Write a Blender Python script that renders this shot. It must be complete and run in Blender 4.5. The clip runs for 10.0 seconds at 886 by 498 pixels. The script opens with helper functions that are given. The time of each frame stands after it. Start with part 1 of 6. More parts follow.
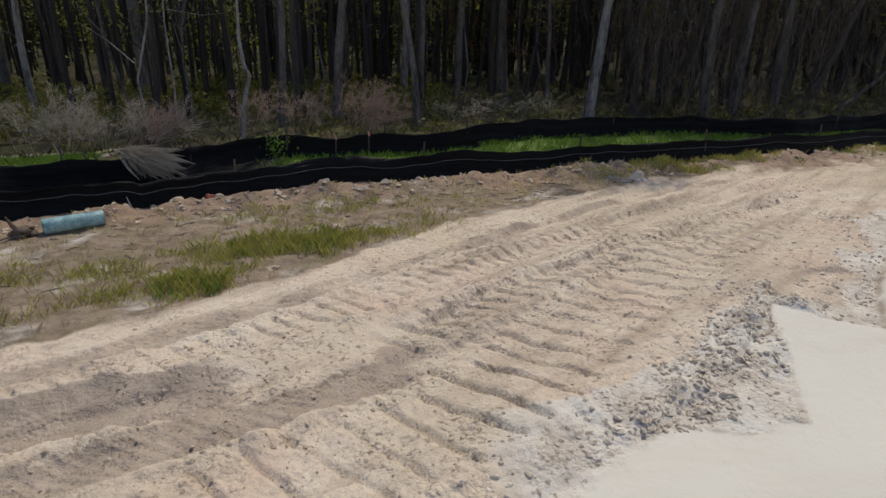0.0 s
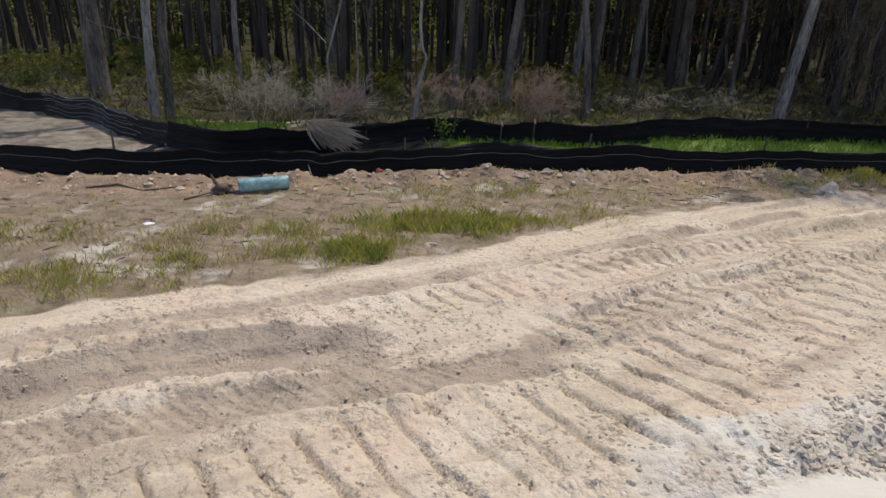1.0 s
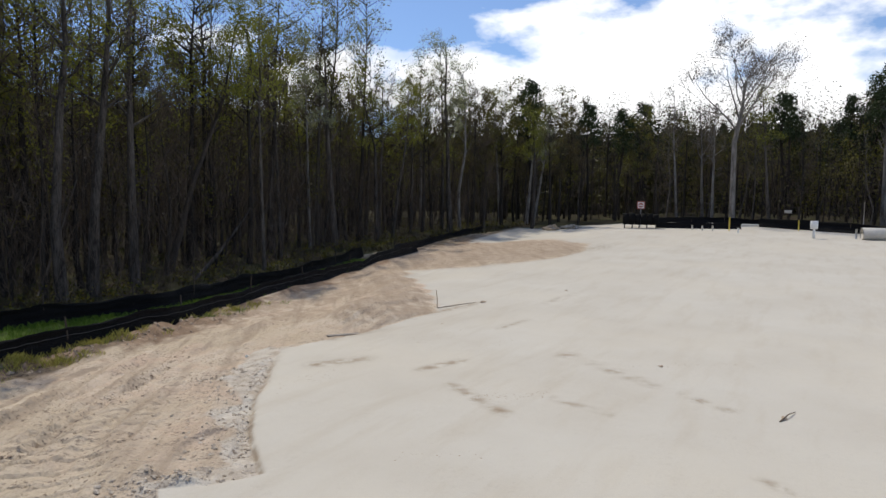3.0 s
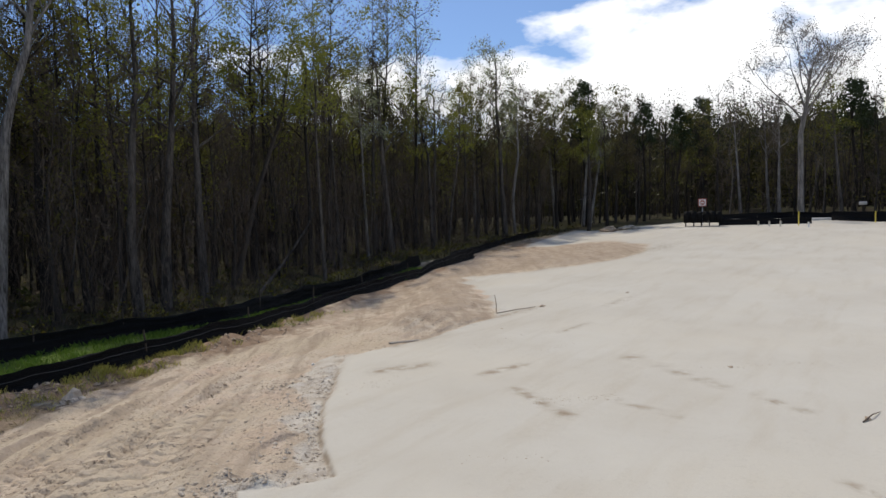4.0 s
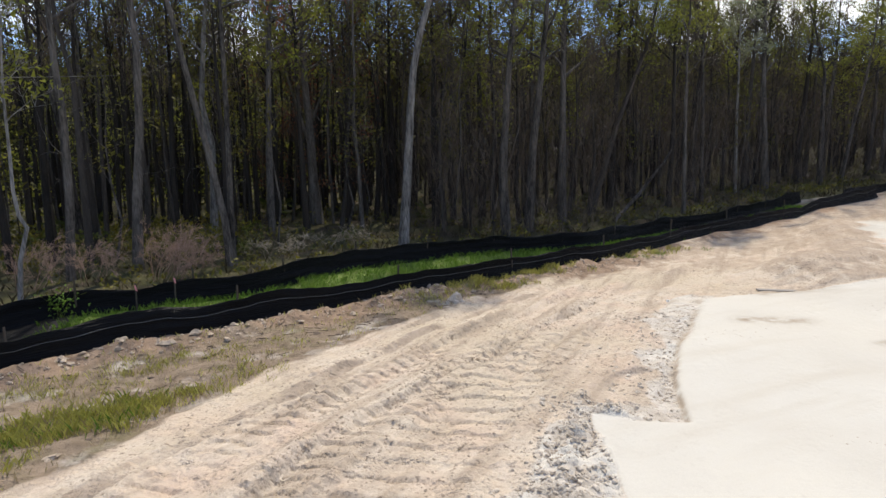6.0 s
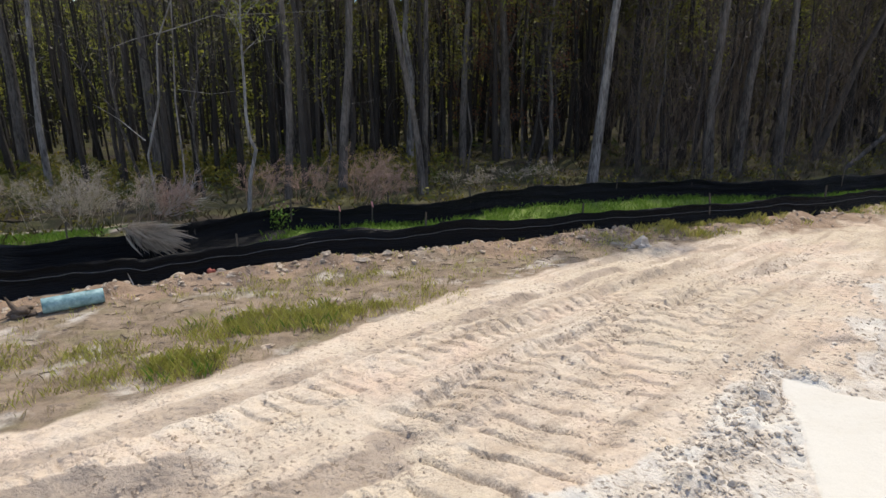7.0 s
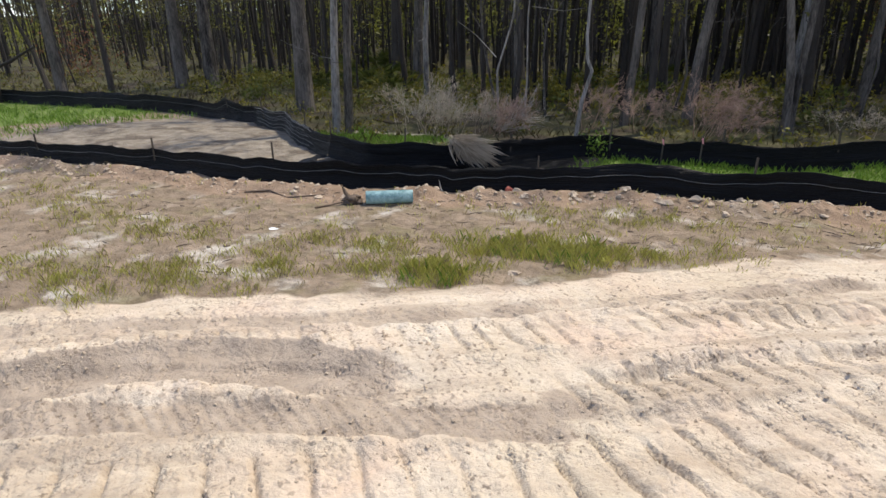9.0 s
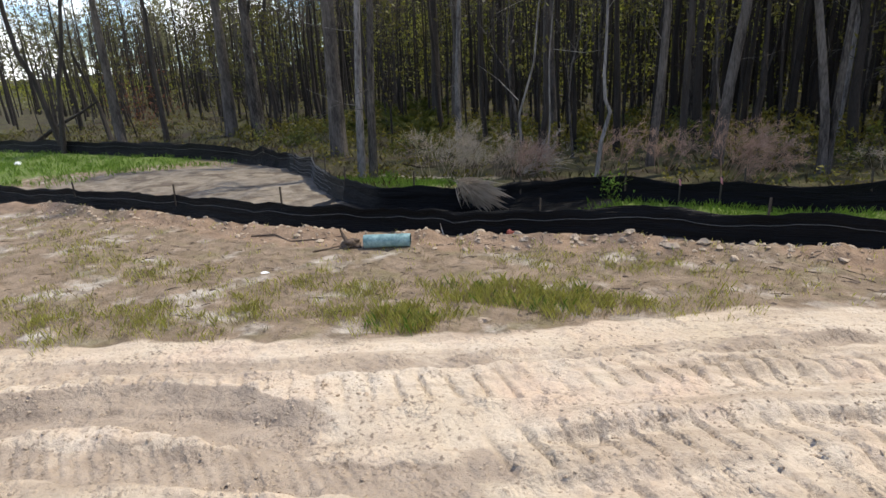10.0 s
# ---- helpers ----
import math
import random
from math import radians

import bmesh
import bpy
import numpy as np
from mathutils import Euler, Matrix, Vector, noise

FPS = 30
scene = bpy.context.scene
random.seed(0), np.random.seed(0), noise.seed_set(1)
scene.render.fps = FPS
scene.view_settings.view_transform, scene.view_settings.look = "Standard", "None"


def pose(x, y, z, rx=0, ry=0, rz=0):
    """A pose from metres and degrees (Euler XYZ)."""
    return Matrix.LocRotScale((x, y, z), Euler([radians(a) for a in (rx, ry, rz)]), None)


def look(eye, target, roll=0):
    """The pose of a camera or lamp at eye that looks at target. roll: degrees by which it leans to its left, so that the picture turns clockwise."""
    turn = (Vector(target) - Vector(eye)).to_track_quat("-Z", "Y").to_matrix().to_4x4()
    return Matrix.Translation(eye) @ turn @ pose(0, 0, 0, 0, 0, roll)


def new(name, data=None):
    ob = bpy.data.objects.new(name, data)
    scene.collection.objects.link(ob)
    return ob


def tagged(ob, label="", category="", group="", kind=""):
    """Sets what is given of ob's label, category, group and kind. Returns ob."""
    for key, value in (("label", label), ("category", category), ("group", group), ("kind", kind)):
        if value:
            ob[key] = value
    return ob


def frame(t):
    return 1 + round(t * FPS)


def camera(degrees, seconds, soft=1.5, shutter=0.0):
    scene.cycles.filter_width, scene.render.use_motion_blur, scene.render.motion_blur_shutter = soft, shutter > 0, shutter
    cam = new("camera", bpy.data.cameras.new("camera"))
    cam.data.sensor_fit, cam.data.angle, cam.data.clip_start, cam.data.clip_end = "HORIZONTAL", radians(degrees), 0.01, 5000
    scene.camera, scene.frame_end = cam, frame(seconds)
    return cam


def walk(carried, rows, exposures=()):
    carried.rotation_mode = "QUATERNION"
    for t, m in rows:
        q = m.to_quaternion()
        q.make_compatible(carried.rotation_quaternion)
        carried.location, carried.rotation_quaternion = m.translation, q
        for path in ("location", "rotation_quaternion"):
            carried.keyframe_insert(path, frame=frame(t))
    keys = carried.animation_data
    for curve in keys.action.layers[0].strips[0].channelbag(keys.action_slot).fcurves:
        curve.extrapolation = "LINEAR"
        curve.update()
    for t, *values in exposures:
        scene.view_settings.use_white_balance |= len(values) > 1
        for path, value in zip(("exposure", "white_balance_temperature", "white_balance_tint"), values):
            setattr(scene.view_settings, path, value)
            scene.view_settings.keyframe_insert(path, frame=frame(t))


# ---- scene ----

PATH = [
    (0, (0.001, -0.000, 3.432), (0.1663, 1.8554, 2.7040), 0.87),
    (0.5, (-0.042, -0.046, 3.438), (-0.2155, 1.8025, 2.6952), 0.19),
    (1, (-0.066, -0.073, 3.448), (-0.3820, 1.7430, 2.6727), 1.72),
    (1.5, (0.097, 0.044, 3.425), (0.2076, 1.8949, 2.6749), 1.05),
    (2, (0.204, 0.033, 3.408), (1.2484, 1.6828, 2.9761), 1.52),
    (2.5, (0.360, 0.040, 3.470), (2.0738, 1.0612, 3.3244), 1.58),
    (2.7, (0.395, 0.042, 3.488), (2.1171, 1.0468, 3.3302), 1.35),
    (3.8, (0.322, 0.003, 3.478), (1.9455, 1.1665, 3.3658), -1.19),
    (4, (0.285, 0.027, 3.469), (1.8940, 1.2084, 3.3441), -1.37),
    (4.5, (0.166, 0.121, 3.460), (1.5579, 1.5483, 3.3014), -0.84),
    (5, (0.108, 0.187, 3.448), (1.1938, 1.8507, 3.2136), -0.23),
    (5.2, (0.099, 0.198, 3.444), (1.0392, 1.9432, 3.1770), -0.28),
    (6.3, (0.187, 0.183, 3.582), (0.7979, 2.0485, 3.1980), -0.76),
    (6.5, (0.187, 0.171, 3.569), (0.6591, 2.0664, 3.1379), -0.56),
    (7, (0.217, 0.143, 3.534), (0.3462, 2.0661, 3.0003), -0.56),
    (7.5, (0.389, 0.269, 3.545), (0.2747, 2.1866, 2.9877), -0.11),
    (8, (0.769, 0.420, 3.531), (0.3914, 2.2804, 2.9010), -1.02),
    (8.5, (1.073, 0.537, 3.533), (0.2031, 2.2209, 2.8932), -3.64),
    (9, (1.349, 0.931, 3.479), (0.3962, 2.5242, 2.7338), -1.42),
    (9.5, (1.804, 1.331, 3.431), (0.7603, 2.9167, 2.8003), -3.29),
    (10, (2.200, 1.731, 3.396), (1.0630, 3.2595, 2.7876), -3.28),
]
EXPOSURES = [(0, -0.62), (0.5, -0.44), (1.0, -0.26), (1.6, -0.24), (2.0, -0.10), (2.7, -0.6), (3.8, -0.78), (4.5, -0.75), (5.2, -0.34), (6.3, 0.0), (7.5, 0.1), (8.5, 0.16), (9.0, 0.16), (10, 0.05)]
cam = camera(71.73, 10.0, soft=1.5)
walk(cam, [(t, look(eye, target, roll)) for t, eye, target, roll in PATH], EXPOSURES)

# ---- light ----
SUN_FROM = Vector((0.22, 0.44, 0.85)).normalized()
sun = new("sun", bpy.data.lights.new("sun", "SUN"))
sun.data.energy, sun.data.angle, sun.data.color = 5.0, radians(0.8), (1.0, 0.92, 0.785)
sun.matrix_world = look(SUN_FROM * 60, (0, 0, 0))

world = bpy.data.worlds.new("sky")
scene.world = world
world.use_nodes = True
wn, wl = world.node_tree.nodes, world.node_tree.links
wn.clear()
w_sky = wn.new("ShaderNodeTexSky")
w_sky.sky_type, w_sky.sun_disc = "NISHITA", False
w_sky.air_density, w_sky.dust_density, w_sky.ozone_density = 1.0, 0.4, 1.3
w_sky.sun_elevation = math.asin(SUN_FROM.z)
w_sky.sun_rotation = math.atan2(SUN_FROM.x, SUN_FROM.y)
w_coord = wn.new("ShaderNodeTexCoord")
w_map = wn.new("ShaderNodeMapping")
w_map.inputs["Scale"].default_value = (1.5, 1.5, 3.2)
w_map.inputs["Location"].default_value = (0.35, 0.1, 0.2)
w_noise = wn.new("ShaderNodeTexNoise")
w_noise.inputs["Scale"].default_value, w_noise.inputs["Detail"].default_value = 1.5, 7.0
w_noise.inputs["Roughness"].default_value = 0.55
w_ramp = wn.new("ShaderNodeValToRGB")
w_ramp.color_ramp.elements[0].position, w_ramp.color_ramp.elements[1].position = 0.43, 0.50
w_ramp.color_ramp.elements[0].color = (0.05, 0.05, 0.05, 1)
w_sep = wn.new("ShaderNodeSeparateXYZ")
w_high = wn.new("ShaderNodeMapRange")
w_high.inputs["From Min"].default_value, w_high.inputs["From Max"].default_value = 0.28, 0.75
w_high.inputs["To Min"].default_value, w_high.inputs["To Max"].default_value = 0.0, 0.12
w_less = wn.new("ShaderNodeMath")
w_less.operation = "SUBTRACT"
w_mix = wn.new("ShaderNodeMix")
w_mix.data_type = "RGBA"
w_mix.inputs[7].default_value = (14.5, 14.5, 14.6, 1)
w_back, w_out = wn.new("ShaderNodeBackground"), wn.new("ShaderNodeOutputWorld")
w_back.inputs["Strength"].default_value = 0.15
wl.new(w_coord.outputs["Generated"], w_map.inputs["Vector"])
wl.new(w_map.outputs["Vector"], w_noise.inputs["Vector"])
wl.new(w_coord.outputs["Generated"], w_sep.inputs["Vector"])
wl.new(w_sep.outputs["Z"], w_high.inputs["Value"])
w_east = wn.new("ShaderNodeMapRange")
w_east.inputs["From Min"].default_value, w_east.inputs["From Max"].default_value = 0.68, 0.95
w_east.inputs["To Min"].default_value, w_east.inputs["To Max"].default_value = -0.06, 0.08
w_more = wn.new("ShaderNodeMath")
w_more.operation = "ADD"
wl.new(w_sep.outputs["X"], w_east.inputs["Value"])
wl.new(w_noise.outputs["Fac"], w_more.inputs[0])
wl.new(w_east.outputs["Result"], w_more.inputs[1])
wl.new(w_more.outputs[0], w_less.inputs[0])
wl.new(w_high.outputs["Result"], w_less.inputs[1])
wl.new(w_less.outputs[0], w_ramp.inputs["Fac"])
wl.new(w_ramp.outputs["Color"], w_mix.inputs["Factor"])
w_gain = wn.new("ShaderNodeMix")
w_gain.data_type, w_gain.blend_type = "RGBA", "MULTIPLY"
w_gain.inputs[0].default_value, w_gain.inputs[7].default_value = 1.0, (0.82, 1.06, 1.38, 1)
wl.new(w_sky.outputs["Color"], w_gain.inputs[6])
wl.new(w_gain.outputs[2], w_mix.inputs[6])
wl.new(w_mix.outputs[2], w_back.inputs["Color"])
wl.new(w_back.outputs["Background"], w_out.inputs["Surface"])


# ---- materials ----
def nodes_of(name):
    m = bpy.data.materials.new(name)
    m.use_nodes = True
    n, l = m.node_tree.nodes, m.node_tree.links
    return m, n, l, n["Principled BSDF"]


def mix_rgb(n, l, fac, a, b):
    """A colour mix; fac, a and b are sockets or values."""
    x = n.new("ShaderNodeMix")
    x.data_type = "RGBA"
    for k, v in ((0, fac), (6, a), (7, b)):
        if isinstance(v, bpy.types.NodeSocket):
            l.new(v, x.inputs[k])
        else:
            x.inputs[k].default_value = v if k == 0 else (*v, 1)
    return x.outputs[2]


def maths(n, l, op, a, b=0.0):
    x = n.new("ShaderNodeMath")
    x.operation = op
    for k, v in ((0, a), (1, b)):
        if isinstance(v, bpy.types.NodeSocket):
            l.new(v, x.inputs[k])
        else:
            x.inputs[k].default_value = v
    return x.outputs[0]


def noise_of(n, l, coord, scale, detail=4.0, low=0.3, high=0.7, rough=0.55):
    t = n.new("ShaderNodeTexNoise")
    t.inputs["Scale"].default_value, t.inputs["Detail"].default_value = scale, detail
    t.inputs["Roughness"].default_value = rough
    l.new(coord, t.inputs["Vector"])
    r = n.new("ShaderNodeMapRange")
    r.inputs["From Min"].default_value, r.inputs["From Max"].default_value = low, high
    l.new(t.outputs["Fac"], r.inputs["Value"])
    return r.outputs["Result"]


def bump_of(n, l, p, height, strength, distance):
    b = n.new("ShaderNodeBump")
    b.inputs["Strength"].default_value, b.inputs["Distance"].default_value = strength, distance
    l.new(height, b.inputs["Height"])
    l.new(b.outputs["Normal"], p.inputs["Normal"])


def surface(name, dark, light, coarse=1.5, fine=25.0, rough=0.85, bump=0.4, depth=0.02, metal=0.0, stretch=(1, 1, 1), vary=0.0, low=0.3, high=0.7):
    """Two-scale mottled surface: coarse patches and fine grain, with relief."""
    m, n, l, p = nodes_of(name)
    c = n.new("ShaderNodeTexCoord")
    mp = n.new("ShaderNodeMapping")
    mp.inputs["Scale"].default_value = stretch
    l.new(c.outputs["Object"], mp.inputs["Vector"])
    a = noise_of(n, l, mp.outputs["Vector"], coarse, 5, low, high)
    b = noise_of(n, l, mp.outputs["Vector"], fine, 3, low, high)
    f = maths(n, l, "ADD", maths(n, l, "MULTIPLY", a, 0.55), maths(n, l, "MULTIPLY", b, 0.45))
    if vary:
        info = n.new("ShaderNodeObjectInfo")
        f = maths(n, l, "ADD", f, maths(n, l, "MULTIPLY", maths(n, l, "SUBTRACT", info.outputs["Random"], 0.5), vary))
    l.new(mix_rgb(n, l, f, dark, light), p.inputs["Base Color"])
    p.inputs["Roughness"].default_value, p.inputs["Metallic"].default_value = rough, metal
    p.inputs["Specular IOR Level"].default_value = 0.3
    bump_of(n, l, p, f, bump, depth)
    return m


def leafy(name, dark, light, through_share=0.4):
    """Leaves: every leaf has its own tone, and light comes through."""
    m, n, l, p = nodes_of(name)
    g = n.new("ShaderNodeNewGeometry")
    info = n.new("ShaderNodeObjectInfo")
    f = maths(n, l, "ADD", maths(n, l, "MULTIPLY", g.outputs["Random Per Island"], 0.7), maths(n, l, "MULTIPLY", info.outputs["Random"], 0.3))
    col = mix_rgb(n, l, f, dark, light)
    l.new(col, p.inputs["Base Color"])
    p.inputs["Roughness"].default_value, p.inputs["Specular IOR Level"].default_value = 0.6, 0.25
    tr, ms = n.new("ShaderNodeBsdfTranslucent"), n.new("ShaderNodeMixShader")
    l.new(col, tr.inputs["Color"])
    ms.inputs[0].default_value = through_share
    l.new(p.outputs[0], ms.inputs[1])
    l.new(tr.outputs[0], ms.inputs[2])
    l.new(ms.outputs[0], n["Material Output"].inputs["Surface"])
    return m


def ground_surface():
    m, n, l, p = nodes_of("site_soil")
    c = n.new("ShaderNodeTexCoord").outputs["Object"]

    def zone(name, soft=0.35):
        a = n.new("ShaderNodeAttribute")
        a.attribute_name = name
        edge = noise_of(n, l, c, 2.2, 6, 0.25, 0.75)
        s = maths(n, l, "ADD", a.outputs["Fac"], maths(n, l, "MULTIPLY", maths(n, l, "SUBTRACT", edge, 0.5), soft))
        r = n.new("ShaderNodeMapRange")
        r.interpolation_type = "SMOOTHSTEP"
        r.inputs["From Min"].default_value, r.inputs["From Max"].default_value = 0.3, 0.7
        l.new(s, r.inputs["Value"])
        return r.outputs["Result"]

    big, mid = noise_of(n, l, c, 0.45, 4), noise_of(n, l, c, 3.0, 6)
    grain, grit = noise_of(n, l, c, 22.0, 5), noise_of(n, l, c, 90.0, 3)
    band = mix_rgb(n, l, big, (0.50, 0.395, 0.287), (0.585, 0.485, 0.367))
    band = mix_rgb(n, l, maths(n, l, "MULTIPLY", mid, 0.6), band, (0.67, 0.585, 0.47))
    band = mix_rgb(n, l, maths(n, l, "MULTIPLY", noise_of(n, l, c, 0.8, 4, 0.45, 0.65), 0.6), band, (0.55, 0.40, 0.295))
    way = n.new("ShaderNodeMapping")
    way.vector_type = "TEXTURE"
    way.inputs["Rotation"].default_value = (0, 0, 0.72)
    way.inputs["Scale"].default_value = (5.0, 0.55, 1)
    l.new(c, way.inputs["Vector"])
    drawn = maths(n, l, "MULTIPLY", noise_of(n, l, way.outputs["Vector"], 1.6, 5, 0.48, 0.66), 0.85)
    band = mix_rgb(n, l, maths(n, l, "MULTIPLY", noise_of(n, l, c, 0.33, 4, 0.44, 0.60), 0.75), band, (0.52, 0.43, 0.31))
    band = mix_rgb(n, l, drawn, band, (0.37, 0.292, 0.212))
    band = mix_rgb(n, l, maths(n, l, "MULTIPLY", maths(n, l, "POWER", grain, 3.0), 0.4), band, (0.26, 0.205, 0.15))
    tan = mix_rgb(n, l, mid, (0.37, 0.285, 0.205), (0.49, 0.395, 0.295))
    tan = mix_rgb(n, l, maths(n, l, "MULTIPLY", drawn, 0.5), tan, (0.27, 0.20, 0.14))
    pad = mix_rgb(n, l, big, (0.515, 0.475, 0.40), (0.57, 0.54, 0.47))
    streak = n.new("ShaderNodeMapping")
    streak.inputs["Scale"].default_value = (0.5, 2.6, 1)
    streak.inputs["Rotation"].default_value = (0, 0, 0.5)
    l.new(c, streak.inputs["Vector"])
    pad = mix_rgb(n, l, maths(n, l, "MULTIPLY", noise_of(n, l, streak.outputs["Vector"], 0.9, 6, 0.50, 0.74), 0.42), pad, (0.44, 0.38, 0.29))
    pad = mix_rgb(n, l, maths(n, l, "MULTIPLY", noise_of(n, l, c, 0.22, 5, 0.46, 0.62), 0.55), pad, (0.56, 0.512, 0.42))
    # moist soil of the ruts; also colours the painted shade of the scarps
    damp = mix_rgb(n, l, mid, (0.295, 0.233, 0.175), (0.41, 0.332, 0.252))
    soil = mix_rgb(n, l, mid, (0.16, 0.117, 0.077), (0.285, 0.217, 0.153))
    soil = mix_rgb(n, l, noise_of(n, l, c, 1.1, 5, 0.54, 0.68), soil, (0.46, 0.415, 0.35))
    soil = mix_rgb(n, l, maths(n, l, "MULTIPLY", noise_of(n, l, c, 1.7, 6, 0.5, 0.7), 0.55), soil, (0.14, 0.13, 0.05))
    soil = mix_rgb(n, l, maths(n, l, "MULTIPLY", noise_of(n, l, c, 4.5, 6, 0.50, 0.64), 0.7), soil, (0.115, 0.085, 0.055))
    # wood floor: litter colour lowered, the shade under the trees is painted in
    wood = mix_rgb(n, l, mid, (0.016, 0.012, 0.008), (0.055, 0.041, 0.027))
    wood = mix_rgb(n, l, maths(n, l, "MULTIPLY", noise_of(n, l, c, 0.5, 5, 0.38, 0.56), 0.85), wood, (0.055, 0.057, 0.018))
    turf = mix_rgb(n, l, mid, (0.06, 0.10, 0.015), (0.13, 0.19, 0.035))
    col = mix_rgb(n, l, zone("soil"), band, soil)
    col = mix_rgb(n, l, zone("berm", 0.5), col, mix_rgb(n, l, mid, (0.18, 0.12, 0.078), (0.32, 0.228, 0.155)))
    col = mix_rgb(n, l, zone("tan", 0.9), col, tan)
    scree = mix_rgb(n, l, mid, (0.43, 0.365, 0.285), (0.64, 0.585, 0.50))
    scree = mix_rgb(n, l, noise_of(n, l, c, 1.5, 4, 0.53, 0.60), scree, (0.58, 0.535, 0.455))
    col = mix_rgb(n, l, zone("scree", 0.5), col, scree)
    col = mix_rgb(n, l, zone("pad", 0.12), col, pad)
    col = mix_rgb(n, l, zone("damp", 0.5), col, damp)
    # soil smears on the pad, plus a painted shadow line along its edge
    dirt_shade = n.new("ShaderNodeAttribute")
    dirt_shade.attribute_name = "smear"
    smeared = maths(n, l, "MULTIPLY", dirt_shade.outputs["Fac"], maths(n, l, "MULTIPLY", noise_of(n, l, c, 4.5, 6, 0.33, 0.6), 0.95))
    col = mix_rgb(n, l, smeared, col, (0.30, 0.235, 0.165))
    # sand behind the fence, tree shade and its streaks painted in as darker colour
    silt = mix_rgb(n, l, mid, (0.135, 0.112, 0.085), (0.27, 0.232, 0.18))
    col = mix_rgb(n, l, zone("silt", 0.5), col, mix_rgb(n, l, noise_of(n, l, c, 1.3, 6, 0.50, 0.60), silt, (0.10, 0.08, 0.06)))
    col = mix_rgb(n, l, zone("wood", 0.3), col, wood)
    col = mix_rgb(n, l, zone("turf", 0.4), col, turf)
    col = mix_rgb(n, l, maths(n, l, "MULTIPLY", grit, 0.12), col, (0.2, 0.16, 0.12))
    fleck = maths(n, l, "MULTIPLY", noise_of(n, l, c, 15.0, 5, 0.57, 0.64), noise_of(n, l, c, 1.3, 4, 0.40, 0.6))
    coarse_share = n.new("ShaderNodeAttribute")
    coarse_share.attribute_name = "coarse"
    col = mix_rgb(n, l, maths(n, l, "MULTIPLY", maths(n, l, "MULTIPLY", fleck, 0.9), coarse_share.outputs["Fac"]), col, (0.20, 0.155, 0.115))
    l.new(col, p.inputs["Base Color"])
    p.inputs["Roughness"].default_value, p.inputs["Specular IOR Level"].default_value = 0.95, 0.15
    def cells(scale, sway):
        warp = n.new("ShaderNodeVectorMath")
        warp.operation = "MULTIPLY_ADD"
        wob = n.new("ShaderNodeTexNoise")
        wob.inputs["Scale"].default_value = scale * 0.6
        l.new(c, wob.inputs["Vector"])
        l.new(wob.outputs["Color"], warp.inputs[0])
        warp.inputs[1].default_value = (sway, sway, sway)
        l.new(c, warp.inputs[2])
        v = n.new("ShaderNodeTexVoronoi")
        v.inputs["Scale"].default_value = scale
        l.new(warp.outputs["Vector"], v.inputs["Vector"])
        return v.outputs["Distance"]

    lumps, crumbs = maths(n, l, "SUBTRACT", 1.0, cells(7.0, 0.12)), maths(n, l, "SUBTRACT", 1.0, cells(24.0, 0.04))
    patchy, loose = noise_of(n, l, c, 1.6, 4, 0.45, 0.65), noise_of(n, l, c, 2.7, 5, 0.46, 0.66)
    h = maths(n, l, "ADD", maths(n, l, "MULTIPLY", maths(n, l, "MULTIPLY", lumps, patchy), 1.1), maths(n, l, "MULTIPLY", maths(n, l, "MULTIPLY", crumbs, loose), 0.7))
    h = maths(n, l, "ADD", h, maths(n, l, "ADD", maths(n, l, "MULTIPLY", grain, 0.2), maths(n, l, "MULTIPLY", grit, 0.10)))
    rough = n.new("ShaderNodeAttribute")
    rough.attribute_name = "coarse"
    h = maths(n, l, "MULTIPLY", h, maths(n, l, "ADD", maths(n, l, "MULTIPLY", rough.outputs["Fac"], 0.97), 0.03))
    bump_of(n, l, p, h, 1.0, 0.042)
    return m


GROUND = ground_surface()
BARK_PALE = surface("pale_bark", (0.016, 0.0138, 0.0118), (0.135, 0.119, 0.104), 1.6, 9, 0.9, 0.8, 0.03, stretch=(3, 3, 0.6), vary=0.4, low=0.38, high=0.64)
# bark near black: the shade of the wood's inside is put into the colour
BARK_SHADED = surface("dark_bark", (0.010, 0.0085, 0.0072), (0.042, 0.035, 0.029), 1.2, 12, 0.92, 0.8, 0.04, stretch=(3, 3, 0.5), vary=0.5)
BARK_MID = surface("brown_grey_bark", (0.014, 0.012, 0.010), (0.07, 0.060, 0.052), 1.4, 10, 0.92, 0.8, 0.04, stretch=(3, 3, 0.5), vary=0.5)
BARK_BLEACHED = surface("bleached_bark", (0.035, 0.032, 0.03), (0.25, 0.235, 0.22), 1.6, 8, 0.9, 0.8, 0.03, stretch=(3, 3, 0.6), vary=0.2, low=0.36, high=0.60)
BARK_TWIG = surface("brown_twigs", (0.055, 0.042, 0.032), (0.145, 0.112, 0.085), 0.5, 6, 0.9, 0.2, 0.01)
BARK_GREY = surface("great_tree_bark", (0.09, 0.082, 0.074), (0.30, 0.275, 0.25), 1.6, 9, 0.9, 0.8, 0.03, stretch=(3, 3, 0.6), low=0.38, high=0.64)
BARK_WHITE = surface("bleached_wood", (0.24, 0.21, 0.18), (0.55, 0.51, 0.46), 2.0, 20, 0.85, 0.5, 0.01, stretch=(3, 3, 0.5))
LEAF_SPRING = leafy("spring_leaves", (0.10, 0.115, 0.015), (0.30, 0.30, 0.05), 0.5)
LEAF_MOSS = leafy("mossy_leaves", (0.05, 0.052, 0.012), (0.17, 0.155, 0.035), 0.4)
